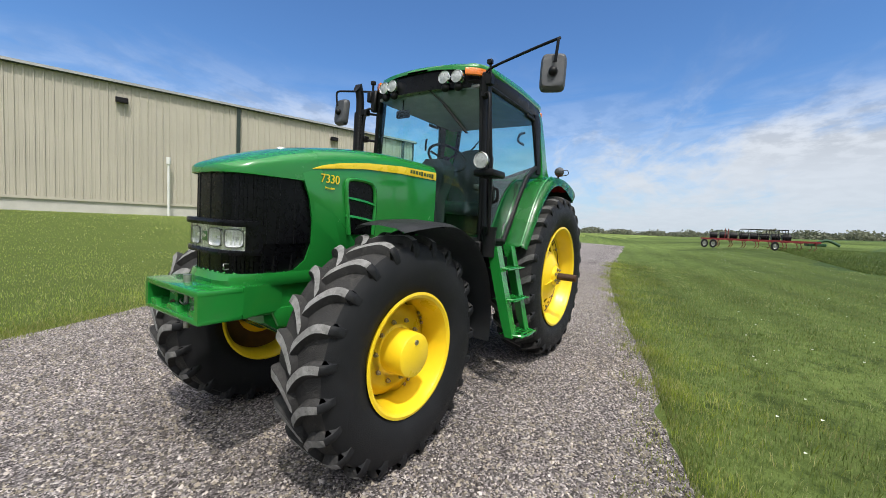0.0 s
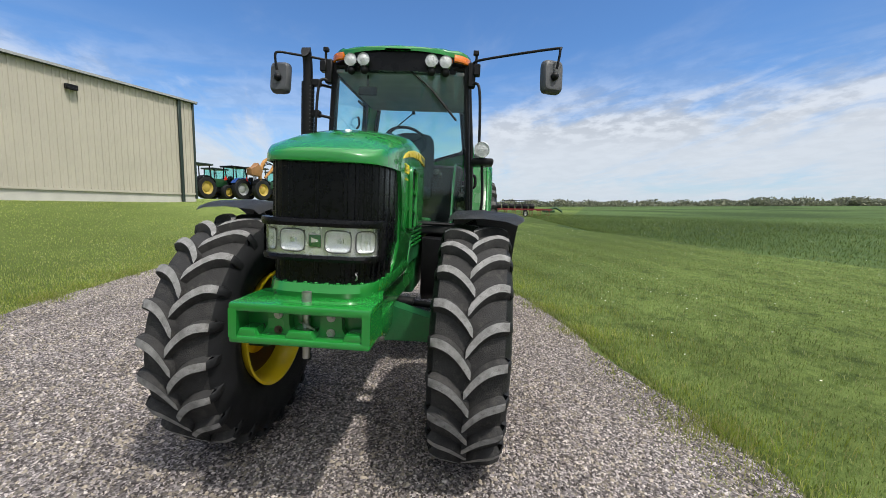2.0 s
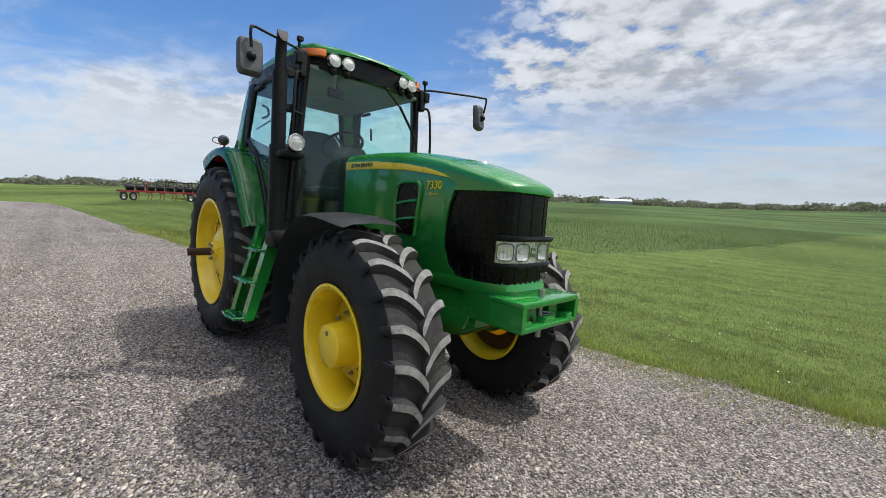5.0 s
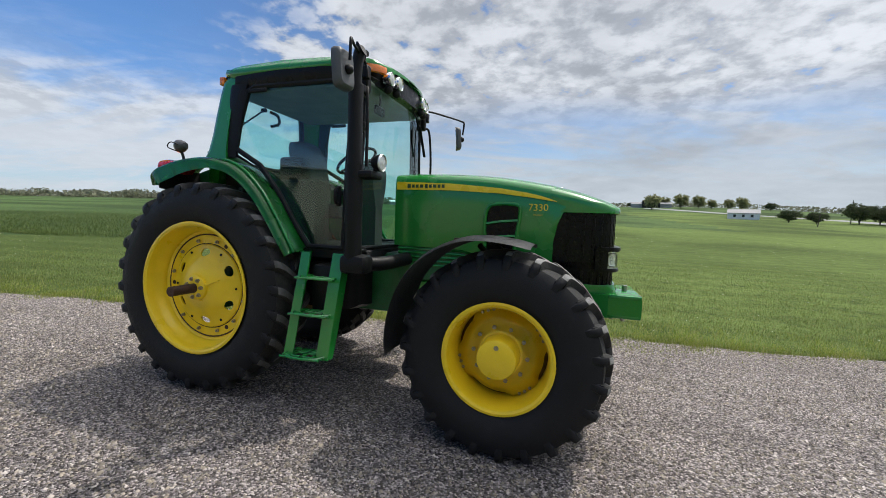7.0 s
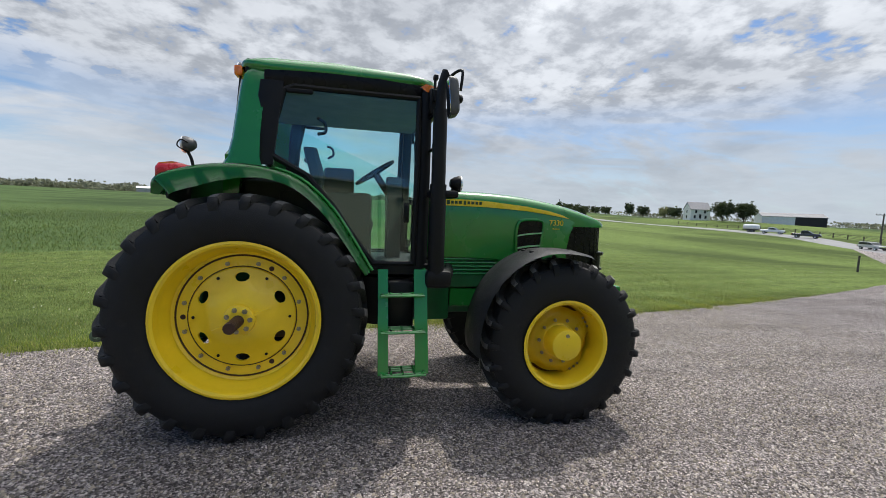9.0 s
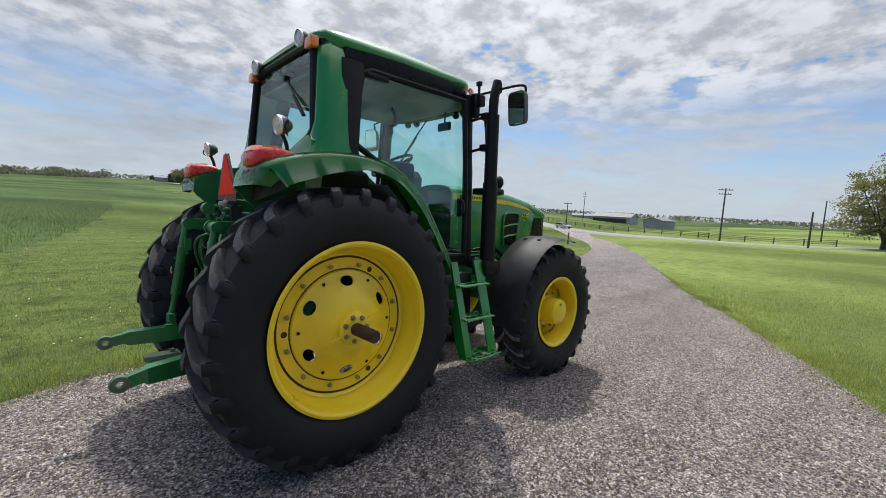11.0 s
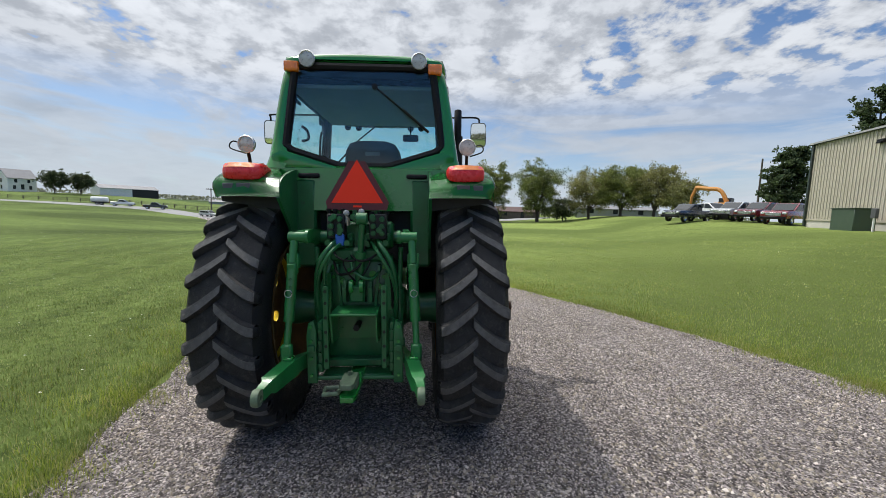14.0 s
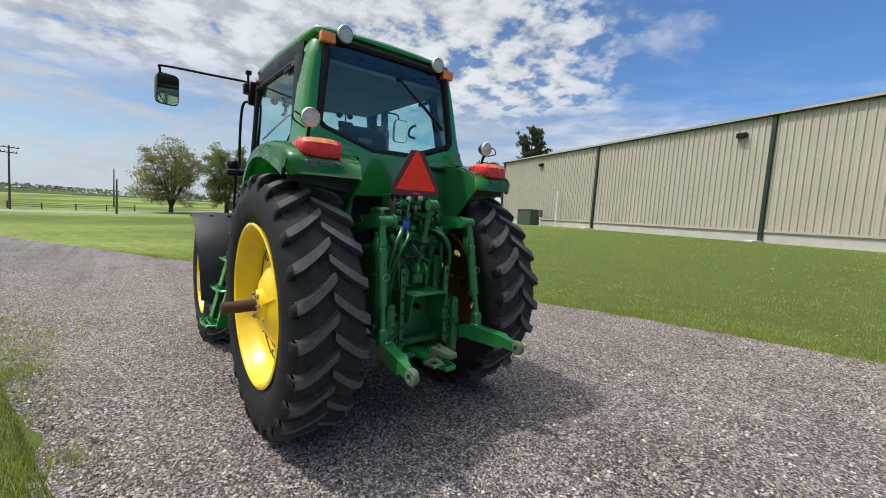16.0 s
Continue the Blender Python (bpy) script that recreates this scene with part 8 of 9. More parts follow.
def pickup(label, paint, m, bed=True, suv=False):
    """A pickup truck, or an estate car, nose along +x."""
    t = thing("suv" if suv else "pickup_truck", label, "car" if suv else "pickup truck", m)
    low = [(-2.75, 0.55), (2.65, 0.50), (2.75, 0.75), (2.70, 1.02), (2.45, 1.14), (1.15, 1.20), (-2.70, 1.20), (-2.78, 0.9)]
    bm = B()
    prism(bm, low, "y", -0.95, 0.95, 0.08)
    part("body", bm, paint, t)
    back = -2.55 if suv else -0.95
    cabin = [(1.20, 1.18), (0.35, 1.82), (0.1, 1.87), (back + 0.25, 1.87), (back, 1.75 if suv else 1.6), (back - 0.1, 1.18)]
    bm = B()
    prism(bm, cabin, "y", -0.84, 0.84, 0.07)
    part("cab", bm, paint, t)
    for s in (1, -1):
        bm = B()
        prism(bm, [(0.95, 1.24), (0.32, 1.74), (-0.22, 1.76), (-0.22, 1.24)], "y", s * 0.835, s * 0.86)
        prism(bm, [(-0.32, 1.24), (-0.32, 1.76), (back + 0.25, 1.74), (back + 0.08, 1.24)], "y", s * 0.835, s * 0.86)
        part("side_window", bm, M["window_dark"], t)
    bm = B()
    prism(bm, [(1.19, 1.24), (1.205, 1.24), (0.40, 1.82), (0.37, 1.80)], "y", -0.74, 0.74)
    part("windscreen", bm, M["window_dark"], t)
    if bed and not suv:
        bm = B()
        box(bm, -2.65, -1.1, -0.78, 0.78, 1.19, 1.215)
        part("bed_floor", bm, M["black"], t)
    bm = B()
    box(bm, 2.70, 2.79, -0.55, 0.55, 0.72, 0.98, 0.02)
    part("radiator_grille", bm, M["chrome"], t)
    for s in (1, -1):
        bm = B()
        box(bm, 2.62, 2.76, s * 0.6, s * 0.9, 0.85, 1.02, 0.02)
        part("headlight", bm, M["lens"], t)
        bm = B()
        box(bm, -2.80, -2.72, s * 0.78, s * 0.94, 0.8, 1.1, 0.01)
        part("tail_light", bm, M["red_lens"], t)
        for x in (1.75, -1.75):
            wheel_part(t, x, s * 0.84, 0.39, 0.26, M["chrome"])
    bm = B()
    box(bm, 2.68, 2.86, -0.9, 0.9, 0.45, 0.66, 0.03)
    part("bumper", bm, M["black"], t)
    return t


for az, d, turn, key, suv, lab in ((-34.6, 49, 112, "car_navy", False, "dark navy pickup truck parked behind the lawn"), (-37.0, 54, 185, "car_white", False, "white pickup truck parked tail out"), (-39.2, 50, 115, "car_silver", False, "silver white pickup truck in the car park"), (-41.6, 48.5, 112, "car_maroon", True, "dark maroon car in the car park"), (-43.9, 46, 116, "car_red", False, "dark red pickup truck beside the shed")):
    x, y = spot(-3.37, 0.12, az, d)
    tagged(pickup(lab, M[key], at_ground(x, y, turn), suv=suv), group="cars parked behind the shed")
for ex, ey, az, d, key, lab in ((0.8, -4.03, 37.9, 146, "car_white", "white pickup truck on the road"), (0.8, -4.03, 35.1, 135, "car_navy", "dark pickup truck on the road"), (0.8, -4.03, 30.2, 108, "car_silver", "grey car on the road")):
    x, y = spot(ex, ey, az, d)
    m = Matrix.Translation((x, y, gz(x, y) + 0.15)) @ Matrix.Rotation(radians(-110 if key == "car_silver" else -64), 4, "Z")
    if key == "car_silver":
        m = m @ Matrix.Diagonal((0.82, 0.9, 0.78, 1))
    tagged(pickup(lab, M[key], m, suv=key == "car_silver"), group="traffic on the road")
x, y = spot(0.8, -4.03, 39.8, 151)
t = thing("tank_trailer", "white tank trailer behind a truck", "trailer", Matrix.Translation((x, y, gz(x, y) + 0.15)) @ Matrix.Rotation(radians(-64), 4, "Z"))
bm = B()
lathe(bm, [(0.001, -2.0), (0.6, -1.95), (0.75, -1.7), (0.75, 1.7), (0.6, 1.95), (0.001, 2.0)], 24, "x", (0, 0, 1.55))
part("tank", bm, M["white_paint"], t)
bm = B()
box(bm, -2.2, 3.6, -0.5, 0.5, 0.6, 0.8)
part("frame", bm, M["black"], t)
for s in (1, -1):
    for q in (-0.5, 0.5):
        wheel_part(t, q, s * 0.75, 0.38, 0.25, M["steel"])


def old_tractor(label, paint, rim, m, cab, boom=False):
    """A parked farm tractor, nose along +x."""
    t = thing("farm_tractor", label, "tractor", m)
    bm = B()
    box(bm, 0.5, 2.6, -0.34, 0.34, 0.95, 1.65, 0.12, 2)
    part("hood", bm, paint, t)
    bm = B()
    box(bm, -0.5, 2.5, -0.28, 0.28, 0.55, 0.98, 0.06)
    part("chassis", bm, M["black"], t)
    for s in (1, -1):
        wheel_part(t, 0, s * 0.85, 0.85, 0.48, rim)
        wheel_part(t, 2.1, s * 0.80, 0.58, 0.38, rim)
        bm = B()
        pts = [(0.95 * math.cos(a), 0.85 + 0.95 * math.sin(a)) for a in np.linspace(0.5, 2.6, 12)]
        pts += [(0.90 * math.cos(a), 0.85 + 0.90 * math.sin(a)) for a in np.linspace(2.6, 0.5, 12)]
        prism(bm, pts, "y", s * 0.6, s * 1.05)
        part("fender", bm, paint if cab else M["black"], t)
    for x, s in ((-0.55, 1), (-0.55, -1), (0.75, 1), (0.75, -1)):
        bm = B()
        rod(bm, (x, s * 0.62, 1.2), (x * 0.9, s * 0.56, 2.62), 0.045, n=8)
        part("cab_post", bm, M["black"], t)
    bm = B()
    box(bm, -0.75, 0.95, -0.72, 0.72, 2.60, 2.74, 0.05, 2)
    part("roof", bm, M["trim_green"] if not cab or paint is M["tractor_green"] else M["black"], t)
    if cab:
        bm = B()
        for s in (1, -1):
            box(bm, -0.5, 0.7, s * 0.575, s * 0.59, 1.5, 2.58)
        box(bm, 0.68, 0.695, -0.55, 0.55, 1.6, 2.58)
        box(bm, -0.52, -0.505, -0.55, 0.55, 1.6, 2.58)
        part("glazing", bm, M["glass"], t)
    bm = B()
    box(bm, -0.35, 0.15, -0.25, 0.25, 1.2, 1.4, 0.05)
    box(bm, -0.4, -0.28, -0.25, 0.25, 1.35, 1.9, 0.05)
    part("seat", bm, M["black"], t)
    bm = B()
    rod(bm, (1.5, 0.25, 1.6), (1.5, 0.25, 2.35), 0.05, n=8)
    part("exhaust", bm, M["black"], t)
    bm = B()
    prism(bm, [(-0.2, 1.55), (0.2, 1.55), (0.0, 1.9)], "x", -0.80, -0.78)
    part("warning_triangle", bm, M["smv_red"], t)
    if boom:
        bm = B()
        tube(bm, arc([(-0.2, -0.9, 1.0), (-0.15, -0.9, 2.3), (0.3, -0.85, 3.2), (1.0, -0.8, 3.55), (1.7, -0.8, 3.35)], 4), 0.14, 8)
        part("mower_boom", bm, M["boom_yellow"], t, "folded orange mowing boom")
        bm = B()
        tube(bm, [(1.7, -0.8, 3.35), (1.15, -0.75, 2.55), (0.5, -0.7, 1.9)], [0.13, 0.12, 0.10], 8)
        part("boom_arm", bm, M["boom_yellow"], t)
        bm = B()
        prism(bm, [(-1.2, 2.05), (-0.35, 1.95), (-0.05, 2.4), (-0.3, 2.65), (-0.5, 3.05), (-0.75, 2.7), (-1.25, 2.55)], "y", -1.15, -0.55, 0.04)
        part("mower_head", bm, M["boom"], t, "brown mower head folded over the tractor")
        for k in range(3):
            bm = B()
            tube(bm, arc([(-0.2, -0.7 - 0.08 * k, 1.3), (0.1 + 0.05 * k, -0.6, 2.2), (0.7, -0.6, 3.0 + 0.1 * k), (1.5, -0.65, 3.0), (1.3, -0.6, 2.4)], 4), 0.03, 6)
            part("boom_hose", bm, M["black"], t)
    return t


for az, d, turn, key, rim, cab, boom, lab in ((-145.6, 36.5, 165, "tractor_green", "dull_yellow", False, False, "old green tractor with a canopy, parked in a row"), (-149.6, 38, 160, "tractor_blue", "grey_metal", True, False, "blue cab tractor parked in a row"), (-151.9, 38.0, 160, "tractor_green", "dull_yellow", False, True, "green tractor with a folded orange mowing boom"), (-154.5, 41, 160, "tractor_green", "dull_yellow", True, False, "green cab tractor at the end of a row"), (-147.4, 41, 165, "tractor_green", "dull_yellow", True, False, "green cab tractor behind the row")):
    x, y = spot(5.3, 0.29, az, d)
    tagged(old_tractor(lab, M[key], M[rim], at_ground(x, y, turn), cab, boom=boom), group="tractors parked by the shed")

# orange trenching machine by the drive's end
def trencher(m):
    t = thing("orange_trencher", "orange tracked trenching machine with a raised digging arm", "machine", m)
    bm = B()
    prism(bm, [(-2.1, 0.30), (-2.1, 0.86), (-1.85, 1.0), (-1.0, 1.0), (-0.9, 0.62), (1.2, 0.62), (1.5, 0.42), (1.5, 0.30)], "y", -0.62, 0.62, 0.03)
    part("body", bm, M["orange"], t)
    bm = B()
    box(bm, -1.0, -0.25, -0.66, 0.66, 0.50, 0.96, 0.04)
    part("engine_bay", bm, M["black"], t)
    bm = B()
    box(bm, -0.2, 0.65, -0.5, 0.5, 0.60, 1.02, 0.06)
    part("fuel_tank", bm, M["orange"], t)
    bm = B()
    rod(bm, (-0.75, 0.3, 0.95), (-0.75, 0.3, 1.32), 0.05, n=8)
    part("exhaust", bm, M["black"], t)
    bm = B()
    for y in (-0.35, 0.35):
        rod(bm, (-1.55, y, 1.0), (-1.45, y, 1.28), 0.03, n=6)
    rod(bm, (-1.45, -0.35, 1.28), (-1.45, 0.35, 1.28), 0.03, n=6)
    part("hand_rail", bm, M["black"], t)
    for s in (1, -1):
        bm = B()
        prism(bm, [(-1.5, 0.0), (1.3, 0.0), (1.55, 0.2), (1.3, 0.40), (-1.5, 0.40), (-1.75, 0.2)], "y", s * 0.5, s * 0.80, 0.04)
        part("track", bm, M["black"], t)
        bm = B()
        tube(bm, [(1.75, s * 0.28, 0.60), (0.3, s * 0.28, 1.50), (-0.95, s * 0.26, 2.24)], [0.13, 0.11, 0.08], 6)
        part("arm_rail", bm, M["orange"], t)
        # pipes and drums clustered on the arm's upper side
        bm = B()
        tube(bm, [(1.55, s * 0.22, 1.28), (0.75, s * 0.22, 1.80), (0.05, s * 0.22, 2.28)], 0.085, 8)
        part("conveyor_tube", bm, M["boom"], t)
        bm = B()
        rod(bm, (0.55, s * 0.1, 1.1), (0.2, s * 0.1, 1.72), 0.05, n=8)
        part("lift_cylinder", bm, M["steel"], t)
    for k in range(8):
        f = k / 7
        bm = B()
        rod(bm, (1.75 - 2.7 * f, -0.3, 0.60 + 1.64 * f), (1.75 - 2.7 * f, 0.3, 0.60 + 1.64 * f), 0.055, n=6)
        part("arm_rung", bm, M["boom"], t)
    for x, z in ((1.35, 1.22), (0.85, 1.56), (0.35, 1.90)):
        bm = B()
        box(bm, x - 0.07, x + 0.07, -0.2, 0.2, z - 0.22, z + 0.30, 0.02)
        part("arm_bracket", bm, M["black"], t)
    for x, z in ((0.15, 2.28), (0.75, 1.95), (1.45, 1.42)):
        bm = B()
        closed_lathe(bm, [(0.04, -0.32), (0.17, -0.32), (0.17, -0.26), (0.10, -0.24), (0.10, 0.24), (0.17, 0.26), (0.17, 0.32), (0.04, 0.32)], 12, "y", (x, 0, z))
        part("winch_drum", bm, M["boom"], t)
    bm = B()
    prism(bm, [(-0.62, 1.92), (-1.55, 2.50), (-1.75, 2.74), (-1.60, 2.78), (-0.95, 2.52), (-0.50, 2.16)], "y", -0.30, 0.30, 0.03)
    part("arm_head", bm, M["rubber"], t)
    bm = B()
    box(bm, 1.45, 2.0, -0.45, 0.45, 0.30, 0.85, 0.06)
    part("counterweight", bm, M["orange"], t)
    bm = B()
    tube(bm, [(1.7, 0, 0.72), (2.3, 0, 0.88), (2.65, 0, 0.98)], [0.22, 0.17, 0.12], 8)
    part("discharge_boom", bm, M["orange"], t)


x, y = spot(5.3, -0.8, -163.4, 38.5)
trencher(at_ground(x, y, 77) @ Matrix.Diagonal((0.60, 0.60, 0.68, 1)))

# excavator behind the parked cars
x, y = spot(-3.37, 0.12, -37.7, 68)
t = thing("excavator", "orange excavator with its boom arched over the cars", "excavator", at_ground(x, y, 205))
bm = B()
tube(bm, arc([(1.0, 0, 1.6), (0.2, 0, 3.4), (-0.6, 0, 4.15), (-2.0, 0, 4.3), (-3.6, 0, 4.5)], 4), 0.28, 8)
part("boom", bm, M["orange"], t)
bm = B()
tube(bm, [(-3.5, 0, 4.6), (-4.1, 0, 3.2), (-4.2, 0, 1.9)], [0.24, 0.2, 0.15], 8)
part("dipper", bm, M["orange"], t)
bm = B()
prism(bm, [(-4.6, 1.9), (-3.8, 1.9), (-3.7, 1.2), (-4.2, 0.8), (-4.8, 1.1)], "y", -0.5, 0.5, 0.04)
part("bucket", bm, M["black"], t)
bm = B()
box(bm, -0.4, 3.0, -1.3, 1.3, 1.1, 2.3, 0.1, 2)
part("house", bm, M["orange"], t)
bm = B()
box(bm, -0.6, 1.0, 0.3, 1.25, 1.1, 3.0, 0.1)
part("cab", bm, M["window_dark"], t)
for s in (1, -1):
    bm = B()
    prism(bm, [(-1.9, 0), (1.9, 0), (2.2, 0.45), (1.9, 0.9), (-1.9, 0.9), (-2.2, 0.45)], "y", s * 0.9, s * 1.5, 0.06)
    part("track", bm, M["black"], t)

# long red tillage implement
x0, y0 = spot(4.62, 2.47, 178.4, 49)
t = thing("tillage_implement", "long red tillage implement with black rollers and a rail frame", "farm implement", at_ground(x0, y0 + 2.4, 96) @ Matrix.Diagonal((0.8, 1, 1.1, 1)))
for yy in (-0.9, 0.0, 1.0):
    bm = B()
    box(bm, -5.6, 5.6, yy - 0.07, yy + 0.07, 0.72, 0.88)
    part("beam", bm, M["implement_red"], t)
for k in range(9):
    bm = B()
    x = -5.2 + 1.3 * k
    box(bm, x - 0.06, x + 0.06, -1.1, 1.2, 0.66, 0.78)
    tube(bm, [(x, -0.6, 0.7), (x + 0.15, -0.6, 0.35), (x - 0.05, -0.55, 0.08)], 0.035, 6)
    tube(bm, [(x, 0.6, 0.7), (x + 0.15, 0.6, 0.35), (x - 0.05, 0.65, 0.08)], 0.035, 6)
    part("shank", bm, M["implement_red"], t)
for k in range(8):
    bm = B()
    x = -4.2 + 1.05 * k
    closed_lathe(bm, [(0.10, -0.4), (0.30, -0.4), (0.34, 0.0), (0.30, 0.4), (0.10, 0.4)], 14, "x", (x, 1.25, 1.12))
    part("roller", bm, M["black"], t)
bm = B()
for yy in (-0.5, 0.5):
    for z in (1.35, 1.75):
        rod(bm, (-1.6, yy, z), (2.8, yy, z), 0.035, n=6)
    for k in range(6):
        rod(bm, (-1.6 + 0.88 * k, yy, 0.85), (-1.6 + 0.88 * k, yy, 1.75), 0.03, n=6)
part("rail_frame", bm, M["black"], t)
for x in (-5.4, -4.5, 1.5):
    wheel_part(t, x, -1.1, 0.38, 0.25, M["steel"])
bm = B()
tube(bm, arc([(5.6, 0.3, 0.8), (6.6, 0.3, 1.0), (7.6, 0.2, 0.6)], 4), 0.12, 8)
box(bm, 4.6, 6.2, -0.6, 0.6, 0.5, 0.75, 0.05)
part("green_drawbar", bm, M["tractor_green"], t)
for x in (-3.3, -3.0):
    bm = B()
    rod(bm, (x, -0.8, 0.8), (x, -0.8, 1.75), 0.04, n=6)
    part("marker_post", bm, M["implement_red"], t)

# ---- beside the shed ----
x, y = 19.6, -26.2
ang = math.degrees(math.atan2(-45.2 * 0 + 12.95, -45.2))
t = thing("transformer_cabinet", "olive green electrical cabinet beside the shed", "electrical cabinet", at_ground(x, y, ang))
bm = B()
box(bm, -0.95, 0.95, -0.55, 0.55, -0.1, 1.28, 0.03)
part("cabinet", bm, M["cabinet_green"], t)
bm = B()
box(bm, -1.0, 1.0, -0.6, 0.6, 1.28, 1.34, 0.02)
part("lid", bm, M["cabinet_green"], t)
bm = B()
box(bm, -0.01, 0.01, 0.55, 0.57, 0.1, 1.2)
box(bm, 0.06, 0.12, 0.55, 0.58, 0.6, 0.75)
part("door_seam", bm, M["black"], t)
t = thing("meter_box", "pale grey meter box on a short post", "meter box", at_ground(17.9, -25.55, ang))
bm = B()
box(bm, -0.18, 0.18, -0.08, 0.08, 0.75, 1.3, 0.02)
part("box", bm, M["mirror_back"], t)
bm = B()
rod(bm, (0, 0, -0.2), (0, 0, 0.8), 0.05)
part("post", bm, M["white_paint"], t)
for x, y in ((-4.55, -20.45), (17.2, -26.75)):
    t = thing("vent_pipe", "tall white vent pipe in front of the shed wall", "pipe", at_ground(x, y))
    bm = B()
    rod(bm, (0, 0, -0.2), (0, 0, 2.75), 0.055, n=12)
    part("pipe", bm, M["white_paint"], t)
    bm = B()
    rod(bm, (0, 0, 2.6), (0, 0, 2.95), 0.10, n=12)
    part("cap", bm, M["white_paint"], t)
for x, y in ((2.6, -22.3), (13.4, -25.4)):
    t = thing("splash_block", "small concrete splash block under a downspout", "splash block", at_ground(x, y, ang))
    bm = B()
    box(bm, -0.2, 0.2, -0.4, 0.4, -0.05, 0.10, 0.03)
    part("block", bm, M["concrete"], t)
# ---- grass, weeds and loose stones ----
EL = np.array([(p.x, p.y) for p in arc([(a, b, 0) for a, b in EDGE_L], 40)])
ER = np.array([(p.x, p.y) for p in arc([(a, b, 0) for a, b in EDGE_R], 40)])


def edge_l(x):
    return np.interp(x, EL[:, 0], EL[:, 1])


def edge_r(x):
    return np.interp(x, ER[:, 0], ER[:, 1])


def blade_mat(name, stops):
    mt = bpy.data.materials.new(name)
    mt.use_nodes = True
    nt = mt.node_tree
    N, L = nt.nodes.new, nt.links.new
    p = nt.nodes["Principled BSDF"]
    p.inputs["Roughness"].default_value = 0.6
    p.inputs["Specular IOR Level"].default_value = 0.15
    g, ra = N("ShaderNodeNewGeometry"), N("ShaderNodeValToRGB")
    L(g.outputs["Random Per Island"], ra.inputs[0])
    el = ra.color_ramp.elements
    el[0].position, el[0].color = 0.0, (*stops[0], 1)
    el[1].position, el[1].color = 1.0, (*stops[-1], 1)
    for i, c in enumerate(stops[1:-1]):
        e = el.new((i + 1) / (len(stops) - 1))
        e.color = (*c, 1)
    tc, nz, mix = N("ShaderNodeTexCoord"), N("ShaderNodeTexNoise"), N("ShaderNodeMix")
    nz.inputs["Scale"].default_value, nz.inputs["Detail"].default_value = 1.1, 6
    L(tc.outputs["Object"], nz.inputs["Vector"])
    nz.inputs["Roughness"].default_value = 0.74
    hv = N("ShaderNodeHueSaturation")
    mr = N("ShaderNodeMapRange")
    L(nz.outputs[0], mr.inputs[0])
    mr.inputs[1].default_value, mr.inputs[2].default_value, mr.inputs[3].default_value, mr.inputs[4].default_value = 0.32, 0.68, 0.66, 1.18
    wave, mul = N("ShaderNodeTexWave"), N("ShaderNodeMath")
    wave.bands_direction, mul.operation = "Y", "MULTIPLY"
    for k, v in (("Scale", 0.20), ("Distortion", 3.0), ("Detail", 3.0), ("Detail Scale", 0.5)):
        wave.inputs[k].default_value = v
    along = N("ShaderNodeMapping")
    along.inputs["Rotation"].default_value = (0, 0, radians(-13))
    L(tc.outputs["Object"], along.inputs[0]), L(along.outputs[0], wave.inputs["Vector"])
    tone = N("ShaderNodeMapRange")
    tone.inputs[3].default_value, tone.inputs[4].default_value = (0.96, 1.04) if name.startswith("yellowish") else (0.87, 1.09)
    L(wave.outputs["Fac"], tone.inputs[0]), L(tone.outputs[0], mul.inputs[0]), L(mr.outputs[0], mul.inputs[1])
    L(mul.outputs[0], hv.inputs["Value"]), L(ra.outputs[0], hv.inputs["Color"])
    L(hv.outputs[0], p.inputs["Base Color"])
    tr, mx = N("ShaderNodeBsdfTranslucent"), N("ShaderNodeMixShader")
    L(hv.outputs[0], tr.inputs[0])
    mx.inputs[0].default_value = 0.42
    L(p.outputs[0], mx.inputs[1]), L(tr.outputs[0], mx.inputs[2]), L(mx.outputs[0], nt.nodes["Material Output"].inputs[0])
    return mt


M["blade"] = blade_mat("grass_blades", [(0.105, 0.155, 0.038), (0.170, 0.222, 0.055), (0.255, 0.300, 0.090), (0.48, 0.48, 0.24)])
# yellower blades, lightened as the lawn facing away from the sun looks
M["blade_yellow_lit"] = blade_mat("yellowish_grass_blades", [(0.165, 0.24, 0.048), (0.29, 0.375, 0.080), (0.43, 0.49, 0.13), (0.70, 0.66, 0.32)])
M["blade_edge"] = blade_mat("yellow_green_edge_grass", [(0.19, 0.27, 0.035), (0.30, 0.37, 0.055), (0.40, 0.43, 0.10), (0.48, 0.43, 0.21)])
M["blade_tall"] = blade_mat("pasture_grass", [(0.068, 0.114, 0.026), (0.100, 0.152, 0.036), (0.135, 0.184, 0.048), (0.24, 0.27, 0.09)])


